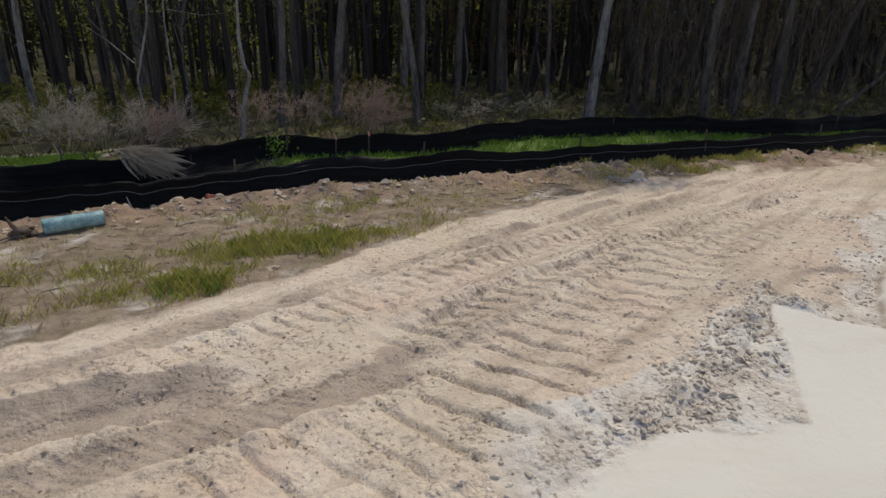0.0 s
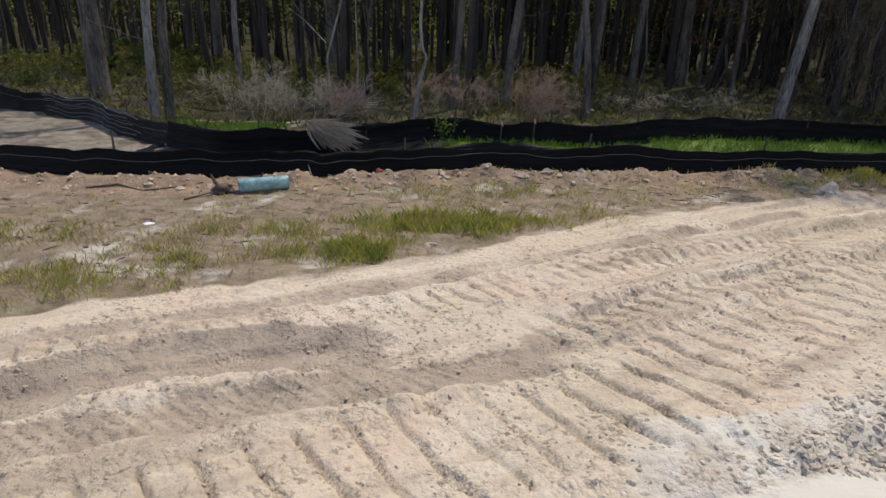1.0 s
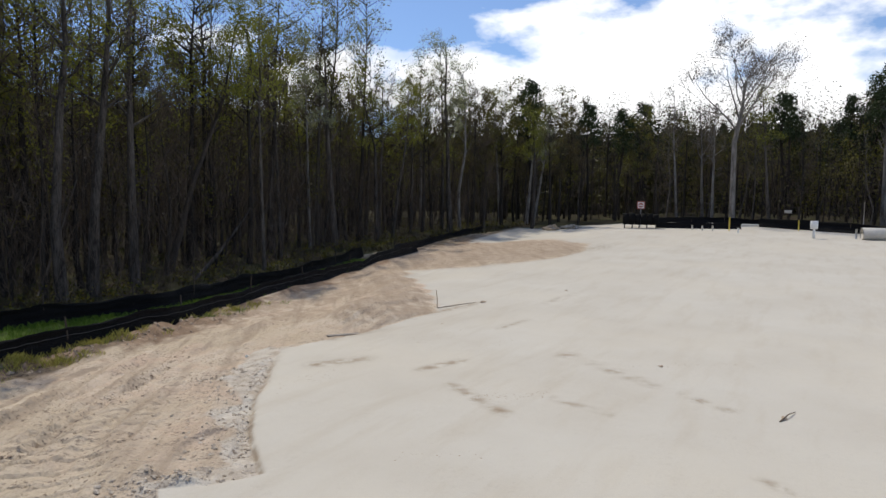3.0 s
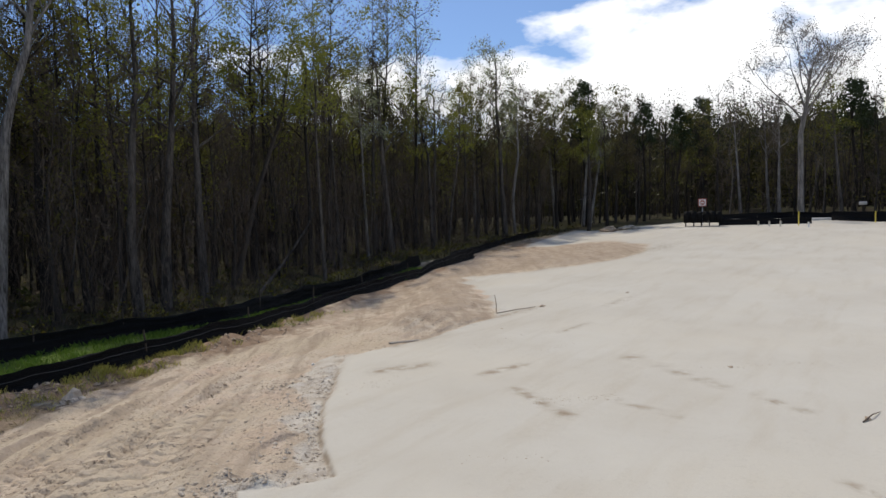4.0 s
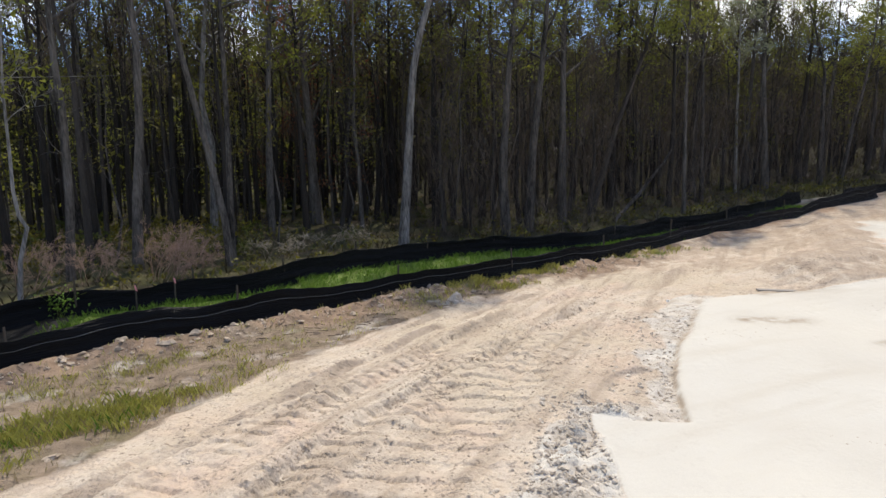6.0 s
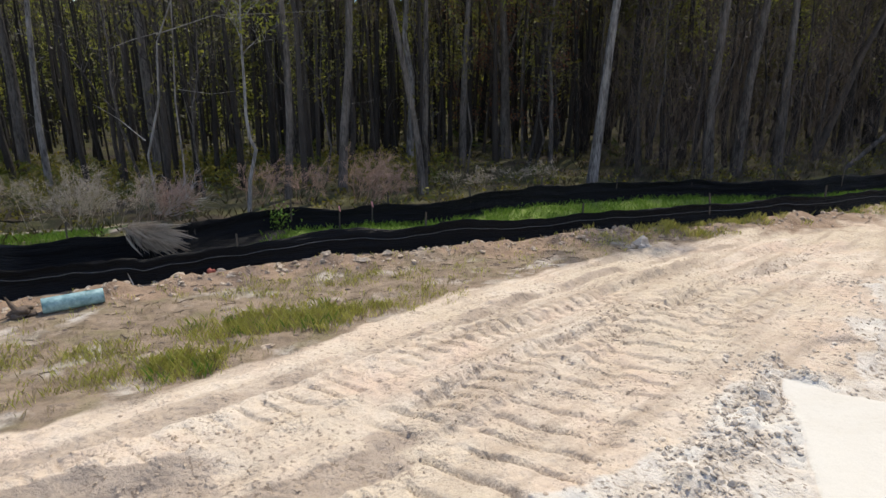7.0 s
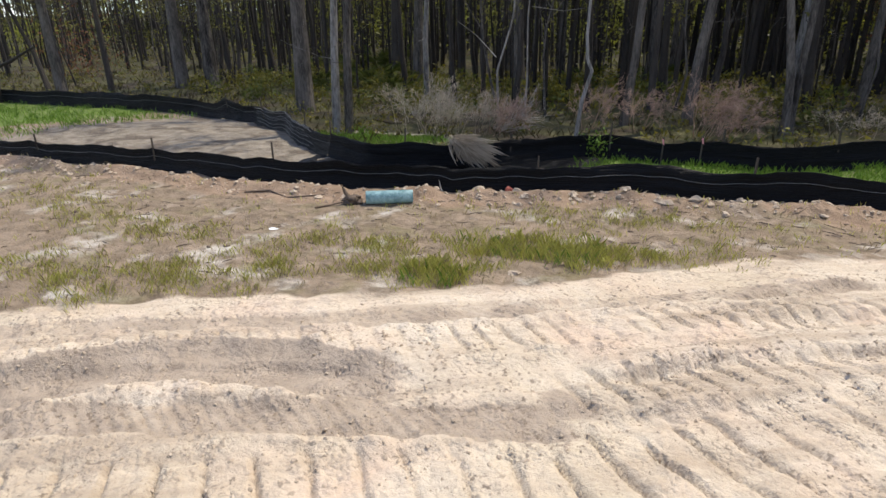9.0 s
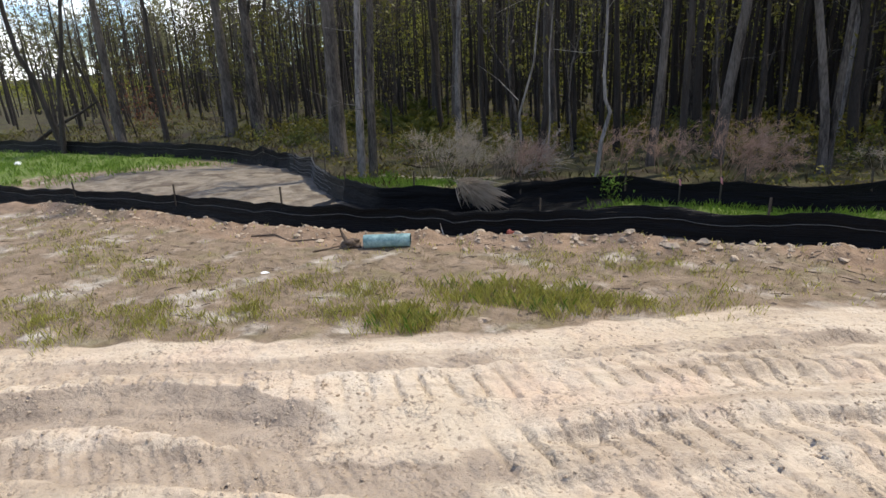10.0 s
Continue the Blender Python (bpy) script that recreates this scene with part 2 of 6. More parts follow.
# leaf colour kept very dark: the deep wood's shade is put into it
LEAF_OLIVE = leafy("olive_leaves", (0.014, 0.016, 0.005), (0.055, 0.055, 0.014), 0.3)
LEAF_PALE = leafy("pale_leaves", (0.22, 0.24, 0.12), (0.40, 0.42, 0.24), 0.5)
LEAF_PINE = leafy("pine_needles", (0.014, 0.026, 0.010), (0.045, 0.065, 0.022), 0.2)
LEAF_RED = leafy("red_buds", (0.09, 0.034, 0.018), (0.20, 0.085, 0.042), 0.4)
LEAF_BACK = leafy("budding_crowns", (0.05, 0.043, 0.02), (0.14, 0.118, 0.05), 0.35)
LEAF_HAZE = leafy("grey_olive_crowns", (0.13, 0.125, 0.07), (0.27, 0.26, 0.15), 0.5)
LEAF_TWIG = leafy("pale_twig_ends", (0.16, 0.145, 0.13), (0.30, 0.275, 0.25), 0.3)
LEAF_BUD = leafy("brown_buds", (0.06, 0.05, 0.038), (0.14, 0.118, 0.09), 0.2)
LEAF_PALM = leafy("palmetto_fronds", (0.035, 0.05, 0.010), (0.13, 0.145, 0.028), 0.3)
LEAF_SHRUB = leafy("undergrowth_leaves", (0.04, 0.043, 0.007), (0.22, 0.19, 0.028), 0.35)
GRASS_LUSH = leafy("lush_grass", (0.085, 0.165, 0.02), (0.22, 0.34, 0.055), 0.5)
GRASS_OLIVE = leafy("weedy_grass", (0.28, 0.28, 0.06), (0.66, 0.62, 0.20), 0.55)
GRASS_DRY = leafy("dry_grass", (0.24, 0.19, 0.10), (0.52, 0.43, 0.26), 0.4)
# dead grass toned down, the wood floor's shade put into its colour
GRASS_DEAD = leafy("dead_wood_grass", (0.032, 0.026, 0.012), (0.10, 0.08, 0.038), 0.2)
BRUSH_BROWN = leafy("dead_fennel", (0.25, 0.165, 0.125), (0.50, 0.345, 0.265), 0.3)
BRUSH_STRAW = leafy("straw_brush", (0.27, 0.22, 0.165), (0.56, 0.48, 0.38), 0.3)
FABRIC = surface("black_woven_fabric", (0.002, 0.002, 0.0022), (0.006, 0.006, 0.0066), 1.2, 9, 0.55, 1.0, 0.03, stretch=(0.35, 0.35, 6))
FABRIC.node_tree.nodes["Principled BSDF"].inputs["Specular IOR Level"].default_value = 0.13
CORD = surface("grey_cord", (0.07, 0.07, 0.07), (0.17, 0.17, 0.165), 3, 40, 0.7, 0.2, 0.002)
STAKE_GREY = surface("grey_weathered_wood", (0.20, 0.175, 0.145), (0.42, 0.38, 0.32), 2, 25, 0.9, 0.5, 0.006, stretch=(0.5, 3, 3))
STAKE = surface("weathered_stake", (0.03, 0.026, 0.021), (0.10, 0.08, 0.06), 2, 25, 0.9, 0.5, 0.006, stretch=(3, 3, 0.5))
PVC = surface("teal_pvc", (0.055, 0.13, 0.135), (0.27, 0.40, 0.40), 4, 14, 0.5, 0.15, 0.004, low=0.38, high=0.62)
PVC_IN = surface("pipe_inside", (0.02, 0.035, 0.034), (0.05, 0.08, 0.075), 3, 18, 0.8, 0.2, 0.004)
CLOD = surface("dry_clods", (0.27, 0.21, 0.15), (0.50, 0.40, 0.295), 2.5, 30, 0.95, 0.6, 0.012)
CLOD_GREY = surface("grey_rubble", (0.26, 0.212, 0.158), (0.66, 0.57, 0.455), 2.5, 30, 0.95, 0.6, 0.012)
STONE = surface("pale_stone", (0.32, 0.27, 0.215), (0.58, 0.51, 0.42), 5, 30, 0.9, 0.6, 0.012)
ROOT = surface("muddy_root", (0.06, 0.045, 0.035), (0.17, 0.125, 0.09), 4, 30, 0.95, 0.7, 0.012)
RED = surface("red_plastic", (0.34, 0.075, 0.05), (0.46, 0.15, 0.10), 6, 30, 0.55, 0.1, 0.003)
PINK = surface("pink_ribbon", (0.50, 0.14, 0.17), (0.66, 0.30, 0.31), 6, 30, 0.6, 0.1, 0.003)
YELLOW = surface("yellow_paint", (0.42, 0.32, 0.04), (0.58, 0.45, 0.07), 3, 25, 0.5, 0.1, 0.003)
WHITE = surface("white_plastic", (0.66, 0.67, 0.66), (0.82, 0.82, 0.80), 3, 25, 0.5, 0.1, 0.003)
CONCRETE = surface("pale_concrete", (0.42, 0.40, 0.36), (0.62, 0.59, 0.54), 2, 25, 0.9, 0.4, 0.006)
BLACK = surface("black_plastic", (0.012, 0.012, 0.013), (0.03, 0.03, 0.031), 2, 25, 0.5, 0.2, 0.004)
WATER = surface("wet_mud", (0.03, 0.024, 0.014), (0.075, 0.06, 0.038), 1.0, 8, 0.9, 0.3, 0.01)
WATER.node_tree.nodes["Principled BSDF"].inputs["Specular IOR Level"].default_value = 0.05
GALV = surface("galvanised_steel", (0.3, 0.31, 0.32), (0.48, 0.49, 0.5), 4, 25, 0.45, 0.1, 0.002, metal=0.8)


# ---- geometry helpers ----
class Geo:
    """Vertices and faces gathered for one mesh."""

    def __init__(self):
        self.v, self.f = [], []

    def add(self, verts, faces):
        k = len(self.v)
        self.v.extend(verts)
        self.f.extend(tuple(i + k for i in f) for f in faces)

    def tube(self, pts, radii, sides=6, cap=True):
        """A round tube through the points, with the given radii."""
        pts = [Vector(p) for p in pts]
        k, ref = len(self.v), Vector((0.31, 0.95, 0.05))
        for i, p in enumerate(pts):
            d = (pts[min(i + 1, len(pts) - 1)] - pts[max(i - 1, 0)]).normalized()
            if abs(d.dot(ref)) > 0.95:
                ref = Vector((0.95, -0.2, 0.25))
            a = d.cross(ref).normalized()
            b = d.cross(a)
            for s in range(sides):
                w = 2 * math.pi * s / sides
                self.v.append(tuple(p + (a * math.cos(w) + b * math.sin(w)) * radii[i]))
        for i in range(len(pts) - 1):
            for s in range(sides):
                q, r = k + i * sides + s, k + i * sides + (s + 1) % sides
                self.f.append((q, r, r + sides, q + sides))
        if cap:
            self.f.append(tuple(range(k, k + sides)))
            self.f.append(tuple(range(k + (len(pts) - 1) * sides, k + len(pts) * sides))[::-1])

    def leaf(self, c, along, across):
        c, a, b = Vector(c), Vector(along), Vector(across)
        self.add([tuple(c - b * 0.5), tuple(c + a * 0.5 - b * 0.25), tuple(c + a), tuple(c + a * 0.45 + b * 0.5)], [(0, 1, 2, 3)])

    def leaflet(self, c, along, across):
        c, a, b = Vector(c), Vector(along), Vector(across)
        self.add([tuple(c - b * 0.5), tuple(c + a), tuple(c + b * 0.5)], [(0, 1, 2)])

    def blade(self, c, tip, width):
        c, t = Vector(c), Vector(tip)
        side = Vector((-(t.y), t.x, 0))
        side = (side.normalized() if side.length > 1e-4 else Vector((1, 0, 0))) * width
        mid = c + Vector((t.x * 0.35, t.y * 0.35, t.z * 0.6))
        self.add([tuple(c - side), tuple(c + side), tuple(mid + side * 0.7), tuple(c + t), tuple(mid - side * 0.7)], [(0, 1, 2, 3, 4)])

    def box(self, x0, y0, z0, x1, y1, z1, bevel=0.0):
        b = bevel
        base = [(x0 + b, y0), (x1 - b, y0), (x1, y0 + b), (x1, y1 - b), (x1 - b, y1), (x0 + b, y1), (x0, y1 - b), (x0, y0 + b)] if b else [
            (x0, y0), (x1, y0), (x1, y1), (x0, y1)]
        n = len(base)
        cx, cy = (x0 + x1) / 2, (y0 + y1) / 2
        top = [(cx + (x - cx) * (1 - 2 * b / max(x1 - x0, 1e-6)), cy + (y - cy) * (1 - 2 * b / max(y1 - y0, 1e-6))) for x, y in base]
        rings = [[(x, y, z0) for x, y in base], [(x, y, z1 - b) for x, y in base]] + ([[(x, y, z1) for x, y in top]] if b else [])
        faces = [tuple(range(n))[::-1], tuple(range(n * (len(rings) - 1), n * len(rings)))]
        faces += [(n * r + i, n * r + (i + 1) % n, n * (r + 1) + (i + 1) % n, n * (r + 1) + i) for r in range(len(rings) - 1) for i in range(n)]
        self.add([v for ring in rings for v in ring], faces)

    def lump(self, c, size, rng, flat=0.7):
        """An uneven clod or stone of 26 triangles or so, a crumb of eight."""
        if max(size) < 0.017:
            ring = [(math.cos(w) * size[0] * rng.uniform(0.7, 1.25), math.sin(w) * size[1] * rng.uniform(0.7, 1.25)) for w in (0.3, 1.9, 3.4, 5.0)]
            self.add([(c[0], c[1], c[2] + size[2] * flat)] + [(c[0] + x, c[1] + y, c[2]) for x, y in ring] + [(c[0], c[1], c[2] - size[2] * flat)],
                     [(0, 1, 2), (0, 2, 3), (0, 3, 4), (0, 4, 1), (5, 2, 1), (5, 3, 2), (5, 4, 3), (5, 1, 4)])
            return
        rings = [(0.0, 1), (0.55, 5), (0.95, 7), (0.6, 5), (0.0, 1)]
        verts, starts = [], []
        for j, (r, n) in enumerate(rings):
            starts.append((len(verts), n))
            zz = math.cos(math.pi * j / 4)
            for s in range(n):
                w = 2 * math.pi * (s + 0.4 * j) / n
                k = rng.uniform(0.55, 1.3)
                verts.append((c[0] + size[0] * r * math.cos(w) * k, c[1] + size[1] * r * math.sin(w) * k, c[2] + size[2] * zz * flat * k))
        faces = []
        for (a, n), (b, m) in zip(starts, starts[1:]):
            i = j = 0
            while i < n or j < m:
                if n == 1 or (m > 1 and j < m and (j + 0.5) / m <= (i + 0.5) / n) or i >= n:
                    if m == 1:
                        break
                    faces.append((a + i % n, b + j % m, b + (j + 1) % m))
                    j += 1
                else:
                    faces.append((a + i % n, b + j % m, a + (i + 1) % n))
                    i += 1
                if n == 1 and j >= m:
                    break
        self.add(verts, faces)

    def mesh(self, name, mat, smooth=True):
        me = bpy.data.meshes.new(name)
        me.from_pydata(self.v, [], self.f)
        me.materials.append(mat)
        if smooth:
            me.polygons.foreach_set("use_smooth", [True] * len(me.polygons))
        me.update()
        return me


def part(name, geo, mat, parent=None, label="", smooth=True):
    ob = new(name, geo.mesh(name, mat, smooth) if isinstance(geo, Geo) else geo)
    ob.parent = parent
    return tagged(ob, label)


def thing(name, label, category, at=(0, 0, 0), group="", turn=0.0):
    ob = new(name)
    ob.empty_display_size = 0.1
    ob.matrix_basis = pose(*at, 0, 0, turn)
    return tagged(ob, label, category, group)


def stuff(name, geo, mat, label, category, smooth=True):
    return tagged(new(name, geo.mesh(name, mat, smooth)), label, category, "", "stuff")


# ---- the lie of the land ----
FENCE_LINE = [(-60, -3), (-40, 2.4), (-24, 6.6), (-18.4, 8.2), (-14.1, 9.15), (-11.2, 9.6), (-8.55, 9.9), (-6.75, 10.25), (-5, 11), (-3, 11.8), (-1.6, 12.35),
              (0.2, 12.75), (2.4, 13.35), (3.8, 13.8), (7, 14.4), (10.8, 15.2), (13.5, 16.1), (17.5, 17.2), (21.8, 17.9), (29.5, 19.4)]
BACK_LINE = [(-48, 12.4), (-36.7, 14.5), (-26.7, 16.4), (-19.5, 17.1), (-15.5, 16.4), (-12.6, 15.0), (-11.2, 13.8), (-8.6, 12.3), (-7.1, 11.95), (-6, 12.4), (-4.4, 13.3),
             (-3.7, 14.3), (-2.6, 15.0), (-0.9, 15.3), (1.3, 15.6), (2.6, 16.4), (4.3, 17.3), (5.8, 17.7), (7.5, 17.8), (9.6, 18.0), (12.1, 17.5), (17, 18.6), (22, 19.4), (26.6, 21.0)]
PAD_LINE = [(-60, -22), (-6, -2.2), (-3, 0.2), (1.3, 3.3), (2.8, 4.2), (3.9, 5.25), (4.2, 5.8), (4.6, 5.4), (5.1, 5.2), (5.9, 6.3), (6.84, 7.27), (9.78, 9.73), (11.85, 9.1),
            (14.75, 9.0), (16, 9.5), (17.85, 11.2), (22.4, 15.4), (24.2, 16.7), (29, 18.2), (41, 20.5), (60, 22)]
TRACK_A = [(-6, -0.4), (-4, 1.05), (-2.6, 2.05), (-1.68, 2.66), (-1.12, 3.07), (-0.65, 3.36), (-0.2, 3.69), (0.41, 4.05), (1.0, 4.5), (1.31, 4.81), (2.26, 5.87), (2.95, 6.55), (4.25, 7.7), (5.96, 9.1), (9, 11.4), (13, 13.4), (18, 15.0)]
TRACK_A2 = [(-0.4, 4.85), (0.65, 5.68), (1.5, 6.38), (2.35, 7.1), (3.6, 8.12), (5.5, 9.4), (8, 11.1)]
TRACK_B = [(-7, 1.5), (-5.6, 2.6), (-4.64, 3.42), (-4.02, 3.85), (-3.21, 4.42), (-2.22, 5.0), (-1.27, 5.58), (-0.3, 6.35), (0.8, 7.2), (2.4, 8.35), (4.2, 9.6), (6.5, 11.0), (10, 13.0), (15, 15.2)]
TYRE_C = [(-7, 2.5), (-5.27, 3.64), (-3.65, 4.72), (-2.02, 5.68), (-0.8, 6.65), (0.4, 7.7), (1.8, 8.9), (3.4, 10.2), (5.5, 11.6), (9, 13.3), (14, 15.3)]
GROOVES = [[(0.4, 7.0), (1.46, 7.94), (2.28, 8.58), (3.16, 9.36), (5.06, 11.2), (7.5, 12.9)], [(1.48, 9.4), (3.22, 10.75), (6.32, 12.9), (10.7, 15.0)], [(2.62, 7.57), (4.86, 9.18), (8.63, 12.03)], [(3.0, 8.9), (5.6, 10.7), (9.0, 13.2)]]
SCARPS = [([(0.0, 5.42), (0.25, 5.64), (0.7, 6.1), (1.1, 6.45), (1.6, 6.8), (2.5, 7.52), (3.84, 8.41), (5.4, 9.43), (7.1, 10.55), (9.5, 11.9), (13, 13.5)], 0.085), ([(0.91, 7.28), (1.91, 8.07), (2.7, 8.65), (3.92, 9.66), (5.38, 10.49), (6.67, 11.28), (9, 12.7)], 0.06),
          ([(0.55, 7.75), (1.26, 8.41), (2.22, 9.41), (3.37, 10.25), (5.2, 11.5)], 0.05), ([(0.0, 4.75), (0.59, 5.24), (1.41, 5.93), (2.08, 6.46), (3.2, 7.45)], 0.05), ([(-6, 2.05), (-4.41, 3.36), (-3.27, 4.15), (-2.22, 4.65), (-1.48, 4.75)], 0.05),
          ([(4.4, 6.2), (5.2, 6.72), (6.39, 6.87)], 0.04), ([(3.2, 6.9), (4.8, 8.3), (6.8, 9.75), (9.6, 11.4)], 0.045)]
RIM = [(1.84, 3.72), (2.26, 3.95), (2.76, 4.45), (3.36, 5.0), (4.0, 5.8), (4.4, 6.3)]
SMEARS = [(12.4, 4.34, 11.12, 2.24, 0.12), (10.83, 1.75, 10.37, 0.84, 0.06), (9.19, 5.14, 8.42, 3.77, 0.11), (8.93, 7.93, 9.73, 7.4, 0.2), (9.71, 6.08, 10.74, 5.78, 0.13), (13.94, 6.61, 15.28, 6.38, 0.12),
          (8.0, 0.38, 7.86, 0.14, 0.07), (9.46, 3.46, 9.23, 2.46, 0.07), (14.6, 9.0, 16.6, 8.75, 0.14), (11.0, 9.35, 12.2, 9.0, 0.25), (25.4, 14.2, 27.4, 14.0, 0.5), (30.0, 11.0, 36.0, 9.6, 0.5), (18.2, 7.0, 19.6, 6.8, 0.15)]
RUT_1 = [(-7, 0.6), (-5.2, 2.1), (-4.4, 2.92), (-4.05, 3.3), (-3.64, 3.72), (-3.2, 4.05), (-2.7, 4.28), (-2.0, 4.46), (-1.3, 4.52), (-0.8, 4.56)]
RUT_2 = [(-7, 0.3), (-5, 1.85), (-4, 2.56), (-3.4, 2.96), (-2.6, 3.38), (-1.65, 3.9), (-0.95, 4.25), (-0.26, 4.62), (0.6, 5.05)]


def along(line, x):
    return np.interp(x, [p[0] for p in line], [p[1] for p in line])


def step(u):
    u = np.clip(u, 0, 1)
    return u * u * (3 - 2 * u)


LATTICE = np.random.RandomState(7).rand(256, 256)


def wave(x, y, size):
    """Smooth value noise from -1 to 1 with features of the given size."""
    u, v = np.asarray(x, float) / size + 40.3, np.asarray(y, float) / size + 71.7
    i, j = np.floor(u).astype(int), np.floor(v).astype(int)
    a, b = step(u - i), step(v - j)
    g = lambda p, q: LATTICE[p % 256, q % 256]
    top = g(i, j) * (1 - a) + g(i + 1, j) * a
    low = g(i, j + 1) * (1 - a) + g(i + 1, j + 1) * a
    return (top * (1 - b) + low * b) * 2 - 1


def rough(x, y, size, octaves=3):
    return sum(wave(x + 13.7 * k, y - 9.1 * k, size / 2**k) / 2**k for k in range(octaves))


def follow(line, x, y):
    """How far each place is from the line, and how far along it."""
    best, gone, run = np.full(np.shape(x), 1e9), np.zeros(np.shape(x)), 0.0
    side = np.zeros(np.shape(x))
    for (ax, ay), (bx, by) in zip(line, line[1:]):
        dx, dy = bx - ax, by - ay
        size = math.hypot(dx, dy)
        k = np.clip(((x - ax) * dx + (y - ay) * dy) / size**2, 0, 1)
        d = np.hypot(x - ax - k * dx, y - ay - k * dy)
        hit = d < best
        best = np.where(hit, d, best)
        gone = np.where(hit, run + k * size, gone)
        side = np.where(hit, ((x - ax) * dy - (y - ay) * dx) / size, side)
        run += size
    return best, gone, side, run


def lay(x, y):
    """The broad shape of the land."""
    s = (along(FENCE_LINE, x) - y) * 0.92
    z = np.where(s > 0, 0.4 * step((s - 1.0) / 6), -0.35 * (1 - 0.85 * step((x + 10) / 7)) * step((-s - 3.5) / 4))
    z = z - 0.27 * np.exp(-(((x + 10.6) / 2.6) ** 2) - ((y - 16.3) / 1.5) ** 2)
    u = np.maximum(0.97 * x + 0.23 * y - 16, 0)
    return z + 0.055 * np.minimum(u * u / (u + 8), 45)


def terrain(x, y):
    """Heights and the zones of soil at arrays of places."""
    x, y = np.asarray(x, float), np.asarray(y, float)
    z = lay(x, y)
    s = along(FENCE_LINE, x) - y
    near = (np.abs(x) < 26) & (y < 22) & (y > -6)
    padw = step((along(PAD_LINE, x) - y + 0.10 * rough(x, y, 0.7)) / (0.25 + 0.05 * np.clip(x - 8, 0, 30)) + 0.5)
    back = along(BACK_LINE, x) - y
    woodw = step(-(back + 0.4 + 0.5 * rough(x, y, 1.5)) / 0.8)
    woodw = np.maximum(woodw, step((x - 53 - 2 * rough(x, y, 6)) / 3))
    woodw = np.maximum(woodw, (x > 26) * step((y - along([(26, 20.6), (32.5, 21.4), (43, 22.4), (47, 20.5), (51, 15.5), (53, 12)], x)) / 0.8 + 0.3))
    strip = (s < 0) * (1 - woodw)
    soil_edge = along([(-60, -12), (-9, 1.6), (-5.9, 3.8), (-4.8, 4.7), (-3.8, 5.55), (-2.6, 6.2), (-1.8, 6.85), (-1, 7.7), (0.2, 8.75), (1.7, 10.2), (3.3, 11.3), (5, 12.3), (8, 13.7), (14, 16), (30, 19.5)], x)
    soilw = step((y - soil_edge + 0.3 * rough(x, y, 1.0)) / 0.7 + 0.4) * (1 - woodw)
    turf = strip * step((x + 3.2 + 0.8 * rough(x, y, 2)) / 1.2) * step((27.5 - x) / 1.5) + strip * step((-20 - x + 1.5 * rough(x, y, 2)) / 2)
    turf = turf + step((x + 12.5) / 1) * step((-6.5 - x) / 1) * step((y - 14.4) / 0.4) * step((17.8 - y) / 0.6)
    sandy = 0.8 * strip * step((x + 21) / 2) * step((-9 - x) / 1.5)
    heap = np.exp(-(((x - 30.5) / 7.0) ** 2 + ((y - 15.0) / 4.8) ** 2) ** 2)
    damp, coarse = np.zeros_like(x), np.ones_like(x)
    # mask of the sand patch whose tree shade is put into the colour
    silt = strip * step((x + 21) / 2) * step((-2.4 - x) / 1.0) * (0.95 + 0.5 * rough(x, y, 1.4))
    smear = np.zeros_like(x)
    for ax, ay, bx, by, wide in SMEARS:
        smear = np.maximum(smear, np.exp(-((follow([(ax, ay), (bx, by)], x, y)[0] / wide) ** 2)) * (0.8 + 0.4 * rough(x, y, 0.5)))
    out = y - along(PAD_LINE, x)
    # the rubble-filled notch in the pad's edge, and the tan mound by the stake
    cut = ((x - 4.12) * -0.911 + (y - 5.62) * 0.412) + 0.03 * rough(x, y, 0.3)
    notch = step(cut / 0.07 + 0.5) * step((y - 3.72 - 0.12 * rough(x, y, 0.4)) / 0.12 + 0.5) * step((x - 1.6) / 0.2) * step((4.3 - x) / 0.1) * step((0.15 - out) / 0.15)
    padw = padw * (1 - notch)
    mound = np.exp(-((follow([(13.4, 10.6), (16.2, 11.2), (19.0, 13.6), (21.5, 15.6)], x, y)[0] / 1.15) ** 2))
    scree = step((0.95 + 0.5 * rough(x, y, 1.2) - out) / 0.6) * step((x - 0.3) / 1.0) * step((10.6 - x) / 1.0) * (out > -0.2)
    scree = np.maximum(scree, notch)
    clean = 1 - padw
    z = z + 0.34 * mound * (1 + 0.35 * rough(x, y, 1.3)) * clean
    z = z + silt * 0.05 * rough(x, y, 0.9)
    z = z + clean * (1 - woodw) * 0.035 * rough(x, y, 1.6) + woodw * 0.10 * rough(x, y, 2.5)
    z = z + np.where(near, soilw * 0.03 * rough(x, y, 0.55), 0)
    z = z + np.where(near, clean * (0.014 * rough(x, y, 0.30) + 0.007 * wave(x, y, 0.10) + scree * (0.03 * rough(x, y, 0.35) + 0.03 * np.maximum(wave(x, y, 0.13), 0))), 0)
    along_way, across_way = x * 0.72 + y * 0.69, y * 0.72 - x * 0.69
    z = z + np.where(near, clean * (1 - soilw) * ((0.016 + 0.02 * step((x - 2.5) / 3)) * wave(along_way * 0.14, across_way, 0.13) + (0.02 + 0.02 * step((x - 2.5) / 3)) * wave(along_way * 0.1, across_way, 0.34)), 0)
    z = z + heap * 0.17 * (1 + 0.9 * rough(x, y, 1.6))
    padw = padw * (1 - step(heap * 2.2 - 0.3))
    z = z + padw * 0.035 + padw * 0.008 * rough(x, y, 3.0) - 0.03 * np.exp(-((out - 0.06) / 0.07) ** 2)

